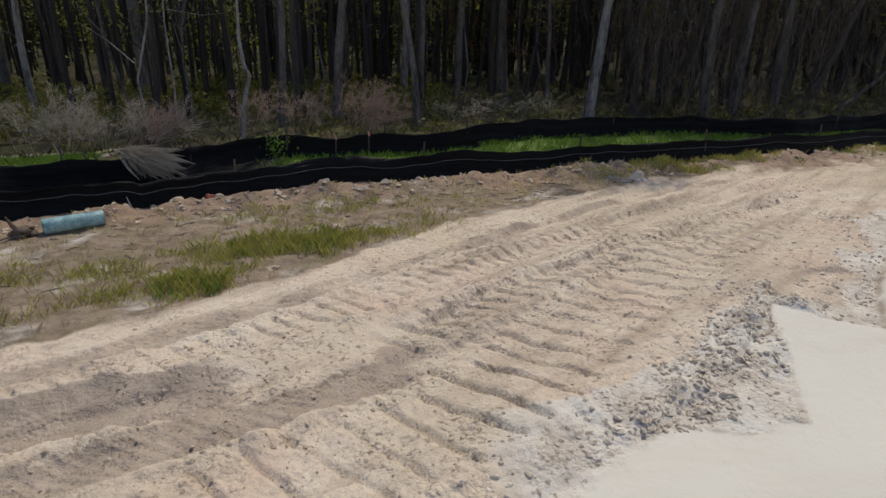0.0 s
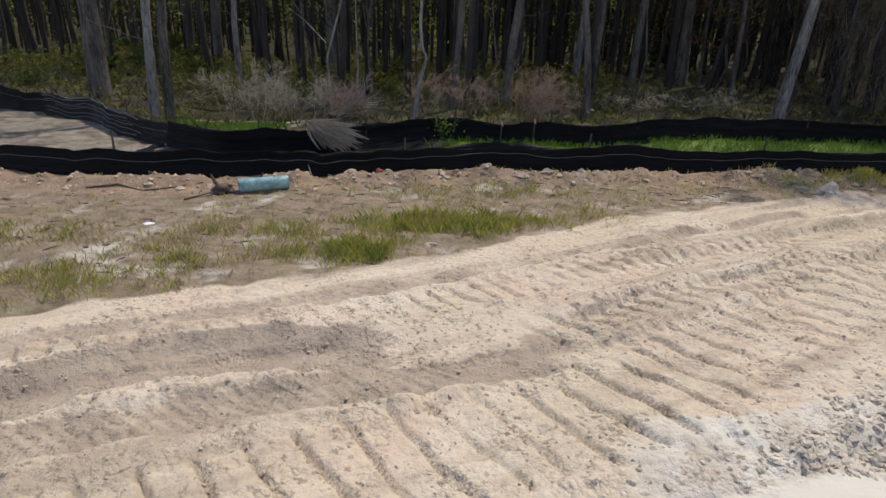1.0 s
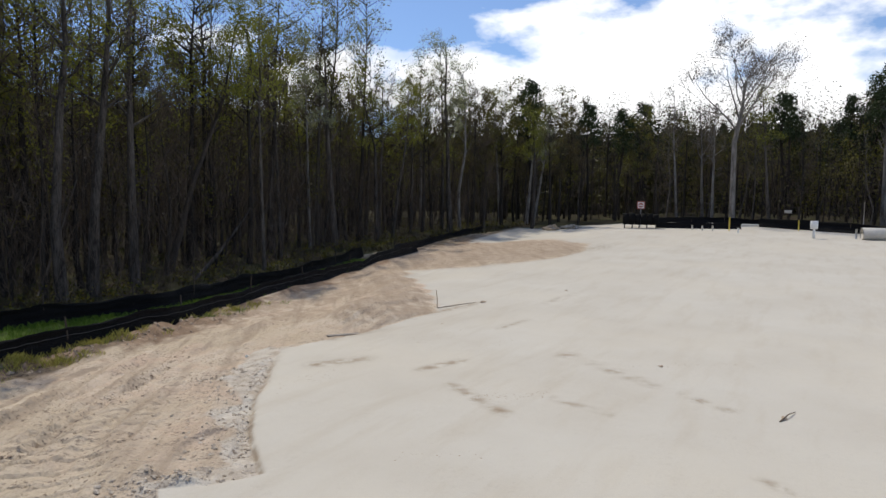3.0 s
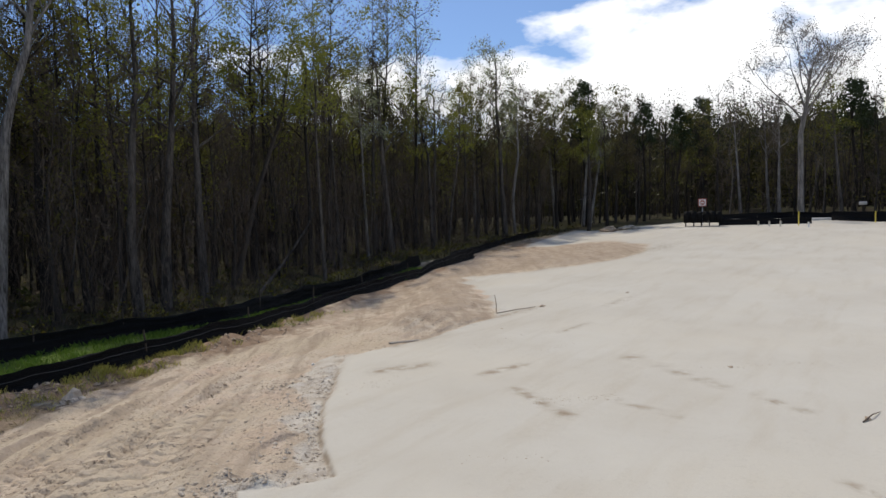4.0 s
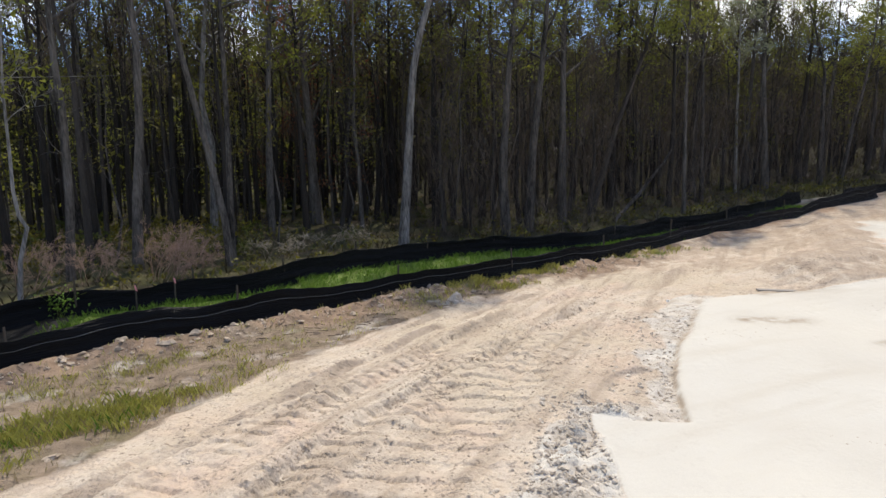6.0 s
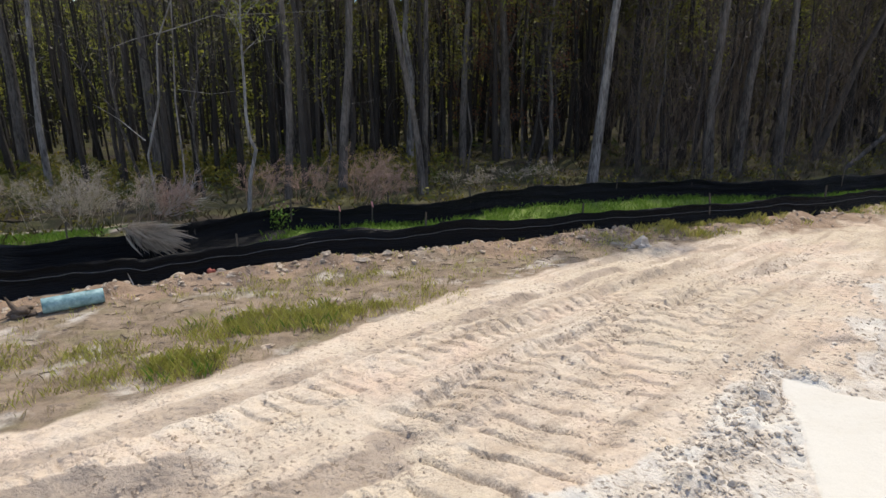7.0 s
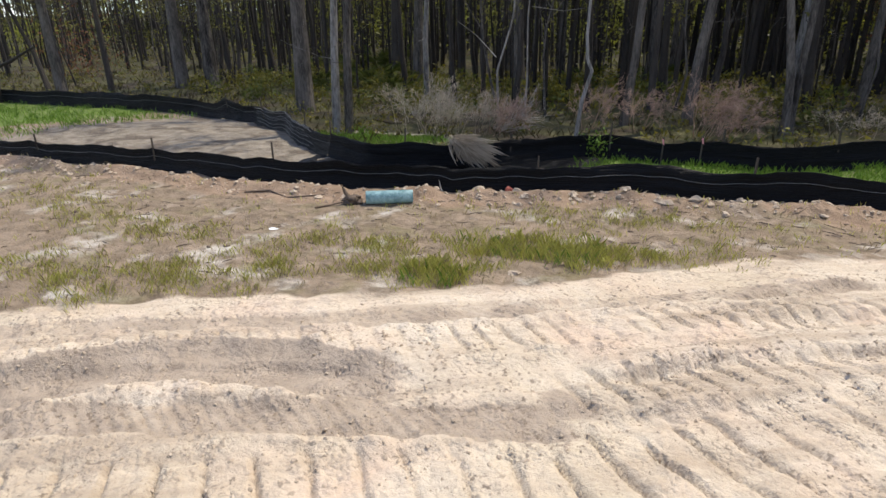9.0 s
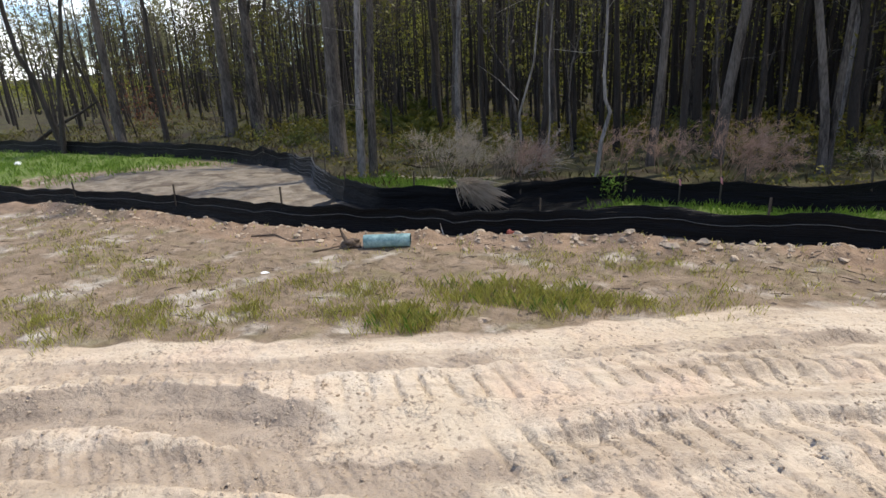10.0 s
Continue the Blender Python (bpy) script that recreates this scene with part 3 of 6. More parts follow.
    def belt(line, half, pitch, depth, bar, wet, lip, fade=1.0, skew=0.8):
        nonlocal z, damp
        d, g, side, total = follow(line, x, y)
        d = d + 0.04 * rough(x, y, 0.5)
        inside = step((half - d) / 0.09 + 0.5) * step(g / fade) * step((total - g) / fade) * clean * (1 - rutted)
        rim = np.exp(-(((d - half - 0.09) / 0.08) ** 2)) * step(g / fade) * step((total - g) / fade) * clean * (1 - rutted)
        phase = (g - skew * side + 0.03 * wave(x, y, 0.6)) / pitch % 1.0
        worn = np.clip(0.88 + 0.35 * wave(x, y, 1.3) + 0.28 * rough(x, y, 0.35), 0.1, 1.3)
        rung = step(phase / 0.11) * (1 - 0.32 * phase) * step((1.0 - phase) / 0.11)
        z = z - inside * depth + inside * bar * rung * worn * (1 - 0.55 * step((x - 3.2) / 2.5)) + rim * lip * (0.6 + 0.8 * rough(x, y, 0.16))
        damp = np.maximum(damp, inside * wet * (0.75 + 0.4 * rough(x, y, 0.7)))

    if near.any():
        d1, g1, _, total = follow(RUT_1, x, y)
        d1 = d1 + 0.05 * rough(x, y, 0.5)
        fade1 = step((total - g1) / 1.3)
        rutted = step((0.45 - d1) / 0.07) * fade1
        belt(TYRE_C, 0.17, 0.14, 0.045, 0.035, 0.75, 0.012)
        belt(TRACK_B, 0.26, 0.26, 0.055, 0.075, 0.0, 0.03, 1.0, 0.3)
        belt(TRACK_A2, 0.28, 0.29, 0.055, 0.07, 0.15, 0.02, 1.0, 0.3)
        belt(TRACK_A, 0.60, 0.36, 0.06, 0.075, 0.0, 0.03, 1.0, 0.22)
        rutted = 0.0
        belt(RUT_2, 0.22, 0.14, 0.06, 0.045, 1.1, 0.035)
        z = z - 0.14 * step((0.45 - d1) / 0.30) * fade1 * clean
        z = z + 0.03 * np.exp(-(((d1 - 0.48) / 0.10) ** 2)) * fade1 * clean * (1 + 0.9 * rough(x, y, 0.16))
        damp = np.maximum(damp, 1.1 * step((0.45 - d1) / 0.10) * fade1 * clean)
        damp = np.maximum(damp, 0.9 * np.exp(-((x - 0.1) / 0.35) ** 2 - ((y - 5.03) / 0.2) ** 2))
        for line, tall in SCARPS:
            d, g, side, total = follow(line, x, y)
            side = np.where(side > 0, d, -d) + 0.05 * rough(x, y, 0.7) + 0.02 * wave(x, y, 0.16)
            prof = np.where(side > 0, np.exp(-((side / 0.06) ** 2)), np.exp(-((side / 0.28) ** 2)))
            live = clean * step(g / 0.6) * step((total - g) / 0.8) * np.clip(0.85 + 0.6 * rough(x, y, 0.9), 0.2, 1.5)
            z = z + live * (tall * prof - 0.4 * tall * np.exp(-(((side - 0.13) / 0.07) ** 2)))
            # shade of each scarp's steep side, painted through the moist-soil mask
            damp = np.maximum(damp, 0.38 * live * np.exp(-(((side - 0.05) / 0.07) ** 2)))
        for line in GROOVES:
            d, g, side, total = follow(line, x, y)
            d = d + 0.05 * rough(x, y, 0.8)
            z = z + clean * step(g / 0.8) * step((total - g) / 0.8) * (0.035 * np.exp(-(((np.abs(d) - 0.13) / 0.07) ** 2)) - 0.05 * np.exp(-((d / 0.07) ** 2))) * (0.7 + 0.5 * rough(x, y, 0.4))
        d, g, side, total = follow(RIM, x, y)
        z = z + 0.09 * np.exp(-((d / 0.17) ** 2)) * (0.6 + 0.7 * rough(x, y, 0.2)) * clean
    # clods turned up along the foot of the fence
    z = z + np.where(near, np.exp(-(((s - 0.40) / 0.28) ** 2)) * (0.11 + 0.13 * rough(x, y, 0.6)), 0)
    coarse = coarse * (1 - 0.92 * padw)
    # the smear mask also takes the pad step's shadow line, x 4.6 to 9.4
    zones = {"pad": padw, "soil": np.clip(soilw - 0.2 * sandy, 0, 1), "damp": damp, "wood": np.clip(woodw - turf, 0, 1), "turf": np.clip(turf, 0, 1) * 0.75, "tan": np.clip(np.maximum(np.maximum(heap * 1.6 - 0.1, 0.9 * mound), 0.72 * step((x - 10) / 5) * (1 - padw) * (s > 0.5) * (0.8 + 0.5 * rough(x, y, 2.0))), 0, 1), "coarse": coarse, "scree": scree, "silt": silt, "smear": np.maximum(smear, 1.0 * np.exp(-((out - 0.03) / 0.05) ** 2) * step((x - 4.6) / 0.5) * step((9.4 - x) / 0.5)), "berm": np.exp(-((s - 0.45) / (0.75 + 0.7 * step((x - 1) / 4))) ** 2) * (0.8 + 0.5 * rough(x, y, 1.3))}
    return z, zones


GRID = {}


def height(x, y):
    """The height of the ground sheet at a place."""
    gx, gy, gz = GRID["x"], GRID["y"], GRID["z"]
    i, j = bisect(gx, x), bisect(gy, y)
    u, v = (x - gx[i]) / (gx[i + 1] - gx[i]), (y - gy[j]) / (gy[j + 1] - gy[j])
    return (gz[j][i] * (1 - u) + gz[j][i + 1] * u) * (1 - v) + (gz[j + 1][i] * (1 - u) + gz[j + 1][i + 1] * u) * v


def bisect(row, value):
    lo, hi = 0, len(row) - 1
    while hi - lo > 1:
        mid = (lo + hi) // 2
        lo, hi = (mid, hi) if row[mid] <= value else (lo, mid)
    return lo


def spread(lo, hi, fine_lo, fine_hi, fine):
    """Grid lines, fine in the middle and wider and wider outside."""
    mid = list(np.arange(fine_lo, fine_hi, fine))

    def outward(start, sign, end):
        d, a, out = fine, start, []
        while sign * (end - a) > 0:
            d *= 1.035 if d < 0.22 else 1.13
            a += sign * d
            out.append(a)
        return out

    return np.array(outward(mid[0], -1, lo)[::-1] + mid + outward(mid[-1], 1, hi))


def build_ground():
    gx, gy = spread(-900, 900, -4.9, 5.4, 0.027), spread(-900, 900, 2.5, 8.7, 0.027)
    X, Y = np.meshgrid(gx, gy)
    z, zones = terrain(X.ravel(), Y.ravel())
    nx, ny = len(gx), len(gy)
    GRID.update(x=gx.tolist(), y=gy.tolist(), z=z.reshape(ny, nx).tolist())
    k = (np.arange(nx - 1)[None, :] + np.arange(ny - 1)[:, None] * nx).ravel()
    faces = np.stack([k, k + 1, k + 1 + nx, k + nx], 1)
    me = bpy.data.meshes.new("ground")
    me.vertices.add(nx * ny)
    me.vertices.foreach_set("co", np.stack([X.ravel(), Y.ravel(), z], 1).ravel())
    me.loops.add(len(faces) * 4)
    me.loops.foreach_set("vertex_index", faces.ravel())
    me.polygons.add(len(faces))
    me.polygons.foreach_set("loop_start", np.arange(len(faces)) * 4)
    me.polygons.foreach_set("use_smooth", np.ones(len(faces), bool))
    for name, values in zones.items():
        me.attributes.new(name, "FLOAT", "POINT").data.foreach_set("value", np.asarray(values, np.float32))
    me.materials.append(GROUND)
    me.update(calc_edges=True)
    return tagged(new("ground", me), "rutted tan sand beside a pale graded pad, weedy verge and leaf litter, with tree shade put into the colour", "ground", "", "structure")


build_ground()
rng = random.Random(11)


# ---- silt fences ----
def silt_fence(name, line, tall, spacing, label, seed, cords=True, fold_glints=None, posts=None):
    r = random.Random(seed)
    pts = [Vector((*p, 0)) for p in line]
    lens = [0.0]
    for a, b in zip(pts, pts[1:]):
        lens.append(lens[-1] + (b - a).length)
    total = lens[-1]
    xs, ys = [p.x for p in pts], [p.y for p in pts]
    fence = thing(name, label, "silt fence", (0, 0, 0))
    n = int(total / 0.11)
    s = np.linspace(0, total, n)
    X, Y = np.interp(s, lens, xs), np.interp(s, lens, ys)
    for _ in range(4):
        X[1:-1], Y[1:-1] = (X[:-2] + 2 * X[1:-1] + X[2:]) / 4, (Y[:-2] + 2 * Y[1:-1] + Y[2:]) / 4
    dx, dy = np.gradient(X), np.gradient(Y)
    size = np.hypot(dx, dy)
    nx, ny = dy / size, -dx / size
    Z = terrain(X, Y)[0]
    sag = np.abs(np.sin(s / spacing * math.pi)) * 0.06
    top = tall - sag + 0.07 * wave(s, s * 0, 2.3) + 0.03 * wave(s, s * 0 + 9, 0.7)
    rows = 13
    front, back = [], []
    for j in range(rows):
        h = j / (rows - 1)
        belly = 0.05 * math.sin(h * math.pi) * wave(s, s * 0 + 3, 1.7) + 0.030 * wave(s * 0.16, s * 0 + h * 3.1, 0.22) + 0.016 * wave(s * 0.35, s * 0 + h * 5.0, 0.16) + 0.15 * (1 - h) ** 3
        lean = 0.06 * wave(s, s * 0 + 17, 3.1) * h
        ox, oy = nx * (belly + lean), ny * (belly + lean)
        zz = Z - 0.06 + (top + 0.06) * h
        front.append(np.stack([X + ox, Y + oy, zz], 1))
        back.append(np.stack([X + ox - nx * 0.008, Y + oy - ny * 0.008, zz], 1))
    g = Geo()
    verts = np.concatenate(front + back)
    faces = [(j * n + i, j * n + i + 1, (j + 1) * n + i + 1, (j + 1) * n + i) for j in range(rows - 1) for i in range(n - 1)]
    m = rows * n
    faces += [tuple(q + m for q in f[::-1]) for f in faces]
    k = (rows - 1) * n
    faces += [(k + i, k + i + 1, m + k + i + 1, m + k + i) for i in range(n - 1)]
    g.add([tuple(v) for v in verts], faces)
    fabric = part("fabric", g, FABRIC, fence, "black woven geotextile, sagging and creased")
    if cords:
        c = Geo()
        row = front[int(rows * 0.62)] + np.stack([nx * 0.012, ny * 0.012, 0.01 * wave(s, s * 0 + 5, 0.9)], 1)
        c.tube([tuple(q) for q in row[::2]], [0.006] * len(row[::2]), 4)
        part("cord", c, CORD, fabric, "pale stitched cord")
    if fold_glints:
        # added pale strips: the sheen on the fabric's creases, as colour
        for k in range(6):
            f = Geo()
            a, b = int(n * fold_glints[0]) + r.randint(-5, 5), int(n * fold_glints[1]) + r.randint(-5, 5)
            row = front[3 + k * 2 if 3 + k * 2 < rows else rows - 1][a:b] + np.stack([nx[a:b] * 0.03, ny[a:b] * 0.03, 0.03 * wave(s[a:b], s[a:b] * 0 + k * 7, 0.8)], 1)
            f.tube([tuple(q) for q in row[::2]], [0.011] * len(row[::2]), 5)
            part("fold", f, CORD, fabric, "pale strip standing for the sheen on a crease of slack fabric")
    for q in posts or [k * spacing for k in range(int(total / spacing) + 1)]:
        i = min(int(q / total * n), n - 1)
        g = Geo()
        hh = tall + r.uniform(0.16, 0.36)
        px, py = X[i] - nx[i] * 0.03, Y[i] - ny[i] * 0.03
        lx, ly = r.uniform(-0.05, 0.05), r.uniform(-0.05, 0.05)
        g.tube([(px, py, Z[i] - 0.25), (px + lx * 0.5, py + ly * 0.5, Z[i] + hh * 0.5), (px + lx, py + ly, Z[i] + hh)], [0.026, 0.025, 0.022], 4)
        part("post", g, STAKE, fence, smooth=False)
    return fence


silt_fence("silt_fence", FENCE_LINE[2:], 0.52, 2.95, "long black silt fence on wooden stakes along the sand", 3,
           posts=[1.8, 5.4, 9.1, 12.85, 16.22, 21.75, 25.6, 29.4, 33.0, 36.6, 40.2, 43.8, 47.4, 51.0])
silt_fence("silt_fence", BACK_LINE[:8], 0.62, 2.6, "older black silt fence curving in front of the woods", 4, True, (0.82, 0.97))
silt_fence("silt_fence", BACK_LINE[7:], 0.56, 2.4, "second black silt fence behind a strip of green grass", 5, False)


def slack_fabric():
    """Loose fabric lying wrinkled on the ground between the two fences."""
    g = Geo()
    n, m = 80, 14
    xs = np.linspace(-8.9, -2.5, n)
    verts = []
    for j in range(m):
        k = j / (m - 1)
        y = (along(FENCE_LINE, xs) + 0.10) * (1 - k) + (along(BACK_LINE, xs) - 0.12) * k
        z = terrain(xs, y)[0] + 0.05 + 0.05 * wave(xs * 0.5, y, 0.22) + 0.04 * wave(xs, y, 0.7)
        verts += [tuple(v) for v in np.stack([xs, y, z], 1)]
    low = [(x, y, z - 0.012) for x, y, z in verts]
    quads = [(j * n + i, j * n + i + 1, (j + 1) * n + i + 1, (j + 1) * n + i) for j in range(m - 1) for i in range(n - 1)]
    g.add(verts + low, quads + [tuple(v + n * m for v in f[::-1]) for f in quads])
    tagged(new("loose_fabric", g.mesh("loose_fabric", FABRIC)), "loose black geotextile lying wrinkled between the two fences", "fabric")


slack_fabric()
silt_fence("silt_fence", [(28.5, 20.2), (32.5, 21.0), (38, 22.0), (43, 22.2)], 0.42, 3.0, "low black silt fence beyond the tan heap", 6, False)
silt_fence("silt_fence", [(52.4, 11.6), (54.9, 7.6), (55.4, 3.6)], 0.5, 3.0, "low black silt fence along the wood behind the concrete apron", 9, False)
silt_fence("silt_fence", [(48.4, 10.2), (49.2, 8.0), (50.0, 6.0), (50.5, 4.6)], 0.45, 2.5, "short low run of black silt fence at the pad's far edge", 7, False)
silt_fence("silt_fence", [(53, 3.6), (52.5, 0.5), (50.5, -4.5), (50, -12)], 0.68, 3.0, "tall black silt fence at the pad's far edge", 8, False)


# ---- trees ----
def unit(r):
    while True:
        v = Vector((r.uniform(-1, 1), r.uniform(-1, 1), r.uniform(-1, 1)))
        if 0.05 < v.length < 1:
            return v.normalized()


def limb(wood, r, at, way, size, radius, order, tips, sides, up=0.25, least=0.006):
    """A limb that forks on; the ends go to tips."""
    n = 4 if order > 1 else 3 if order else 2
    pts, rad, p, d = [at], [radius], Vector(at), Vector(way)
    for i in range(n):
        d = (d + unit(r) * 0.26 + Vector((0, 0, up * 0.35))).normalized()
        p = p + d * size / n
        pts.append(p.copy())
        rad.append(max(radius * (1 - 0.8 * (i + 1) / n), least * 0.7))
    wood.tube(pts, rad, sides, False)
    tips.append((pts[-1], d, order))
    if order > 0:
        for i in range(4 if order > 1 else 3):
            k = r.uniform(0.3, 0.95) * n
            j = min(int(k), n - 1)
            q = pts[j].lerp(pts[j + 1], k - j)
            side = (d + unit(r) * 0.95 + Vector((0, 0, up * 0.6))).normalized()
            limb(wood, r, q, side, size * r.uniform(0.4, 0.62), max(rad[j] * 0.5, least), order - 1, tips, max(sides - 1, 3), up, least)


def leaf_cloud(r, tips, each, reach, size, lowest=0):
    g = Geo()
    for p, d, order in tips:
        if order > lowest:
            continue
        for _ in range(each):
            c = p + unit(r) * reach * r.random() ** 0.5
            a, b = unit(r), unit(r)
            k = size * r.uniform(0.6, 1.4)
            g.leaflet(c, a * k * 1.5, a.cross(b).normalized() * k * 0.75 if a.cross(b).length > 0.1 else Vector((k * 0.6, 0, 0)))
    return g


def tree_meshes(seed, tall, radius, clear, limbs, order, leaves, each, reach, size, bark, spine=None, sweep=0.22, wiggle=0.07, lowtwigs=0, least=0.008):
    """Trunk and crown meshes of one kind of tree, its foot at the origin."""
    r = random.Random(seed)
    wood, tips = Geo(), []
    if spine is None:
        spine, x, y = [(0, 0, -0.3), (0, 0, 0.25)], 0.0, 0.0
        n = int(tall / 1.4)
        for i in range(1, n + 1):
            x, y = x + r.gauss(0, wiggle), y + r.gauss(0, wiggle)
            spine.append((x, y, tall * i / n))
    pts = [Vector(p) for p in spine]
    base, high = pts[0].z, pts[-1].z
    rad = []
    for p in pts:
        k = max((p.z - 0.0) / max(high, 0.1), 0)
        rad.append(max(radius * (1 - 0.82 * k) * (1.35 if p.z < 0.1 else 1.08 if p.z < 0.5 else 1), 0.012))
    wood.tube(pts, rad, 8, False)

    def on(z):
        for a, b, ra, rb in zip(pts, pts[1:], rad, rad[1:]):
            if a.z <= z <= b.z:
                k = (z - a.z) / max(b.z - a.z, 1e-6)
                return a.lerp(b, k), ra + (rb - ra) * k
        return pts[-1], rad[-1]

    for i in range(limbs):
        z = high * (clear + (0.99 - clear) * ((i + r.random()) / limbs))
        p, rr = on(z)
        w = i * 2.4 + r.uniform(-0.6, 0.6)
        rise = r.uniform(0.5, 1.3)
        d = Vector((math.cos(w), math.sin(w), rise)).normalized()
        reachout = tall * sweep * (1.15 - 0.75 * (z / high)) * r.uniform(0.7, 1.25)
        limb(wood, r, p, d, reachout, max(rr * 0.55, 0.015), order, tips, 5, 0.25, least)
    for i in range(lowtwigs):
        p, rr = on(r.uniform(1.2, high * clear))
        w = r.uniform(0, 6.28)
        limb(wood, r, p, Vector((math.cos(w), math.sin(w), r.uniform(-0.1, 0.5))).normalized(), r.uniform(0.5, 1.8), 0.014, 1, [], 3, 0.05)
    tips.append((pts[-1], Vector((0, 0, 1)), 0))
    crown = leaf_cloud(r, tips, each, reach, size) if each else None
    return wood.mesh("trunk", bark), (crown.mesh("crown", leaves, False) if crown else None)


DEEP = {}


def join_deep():
    """The trees deep in the wood, one joined mass for each bark and leaf."""
    words = {"dark_bark": ("deep_trunks", "trunks and limbs deep in the wood, shade put into their bark"), "pale_bark": ("deep_trunks", "grey trunks and limbs deep in the wood"),
             "olive_leaves": ("deep_crowns", "dark olive crowns deep in the wood"), "spring_leaves": ("deep_crowns", "yellow-green spring crowns deep in the wood"),
             "budding_crowns": ("deep_crowns", "brown budding crowns deep in the wood"), "mossy_leaves": ("deep_crowns", "mossy green crowns deep in the wood"), "brown_buds": ("deep_crowns", "brown buds deep in the wood"),
             "brown_grey_bark": ("deep_trunks", "brown-grey slim trunks deep in the wood"), "brown_twigs": ("deep_twigs", "haze of brown twigs deep in the wood"), "pine_needles": ("deep_crowns", "dark pine crowns at the wood's far edge")}
    for mat, rows in DEEP.items():
        cos, loops, sizes, k = [], [], [], 0
        for me, place in rows:
            n = len(me.vertices)
            co = np.empty(n * 3, np.float32)
            me.vertices.foreach_get("co", co)
            m = np.array(place)
            cos.append(co.reshape(-1, 3) @ m[:3, :3].T + m[:3, 3])
            vi = np.empty(len(me.loops), np.int32)
            me.loops.foreach_get("vertex_index", vi)
            tot = np.empty(len(me.polygons), np.int32)
            me.polygons.foreach_get("loop_total", tot)
            loops.append(vi + k)
            sizes.append(tot)
            k += n
        co, vi, tot = np.concatenate(cos), np.concatenate(loops), np.concatenate(sizes)
        name, label = words.get(mat, ("deep_crowns", "sparse crowns deep in the wood"))
        me = bpy.data.meshes.new(name)
        me.vertices.add(len(co))
        me.vertices.foreach_set("co", co.astype(np.float32).ravel())
        me.loops.add(len(vi))
        me.loops.foreach_set("vertex_index", vi)
        me.polygons.add(len(tot))
        me.polygons.foreach_set("loop_start", np.concatenate([[0], np.cumsum(tot)[:-1]]).astype(np.int32))
        me.materials.append(bpy.data.materials[mat])
        if "bark" in mat:
            me.polygons.foreach_set("use_smooth", np.ones(len(tot), bool))
        me.update(calc_edges=True)
        tagged(new(name, me), label, "woods", "", "stuff")


def plant(meshes, label, at, lean=(0, 0), turn=0.0, scale=1.0, stretch=1.0, name="tree", group="trees of the wood", deep=False):
    """One tree with its trunk and crown; those deep in the wood are gathered into joined masses."""
    tilt = Vector((0, 0, 1)).rotation_difference(Vector((lean[0], lean[1], 1))).to_matrix().to_4x4()
    place = Matrix.Translation(at) @ tilt @ pose(0, 0, 0, 0, 0, turn) @ Matrix.Diagonal((scale, scale, stretch, 1))
    if deep:
        for me in meshes:
            if me:
                DEEP.setdefault(me.materials[0].name, []).append((me, place))
        return None
    ob = new(name)
    ob.empty_display_size = 0.3
    ob.matrix_basis = place
    tagged(ob, label, "tree", group)
    for me in meshes:
        if me:
            part(me.name.split(".")[0], me, None, ob)
    return ob


TALL = "tall slender grey-barked tree with sparse yellow-green spring leaves"
BARE = "tall bare grey-barked tree with fine leafless twigs"
DARK = "dark-barked tall tree with sparse olive leaves"
PALE = "slender tree with pale bleached bark and few leaves"
PINE = "tall pine with a bare dark trunk and clumped needles"

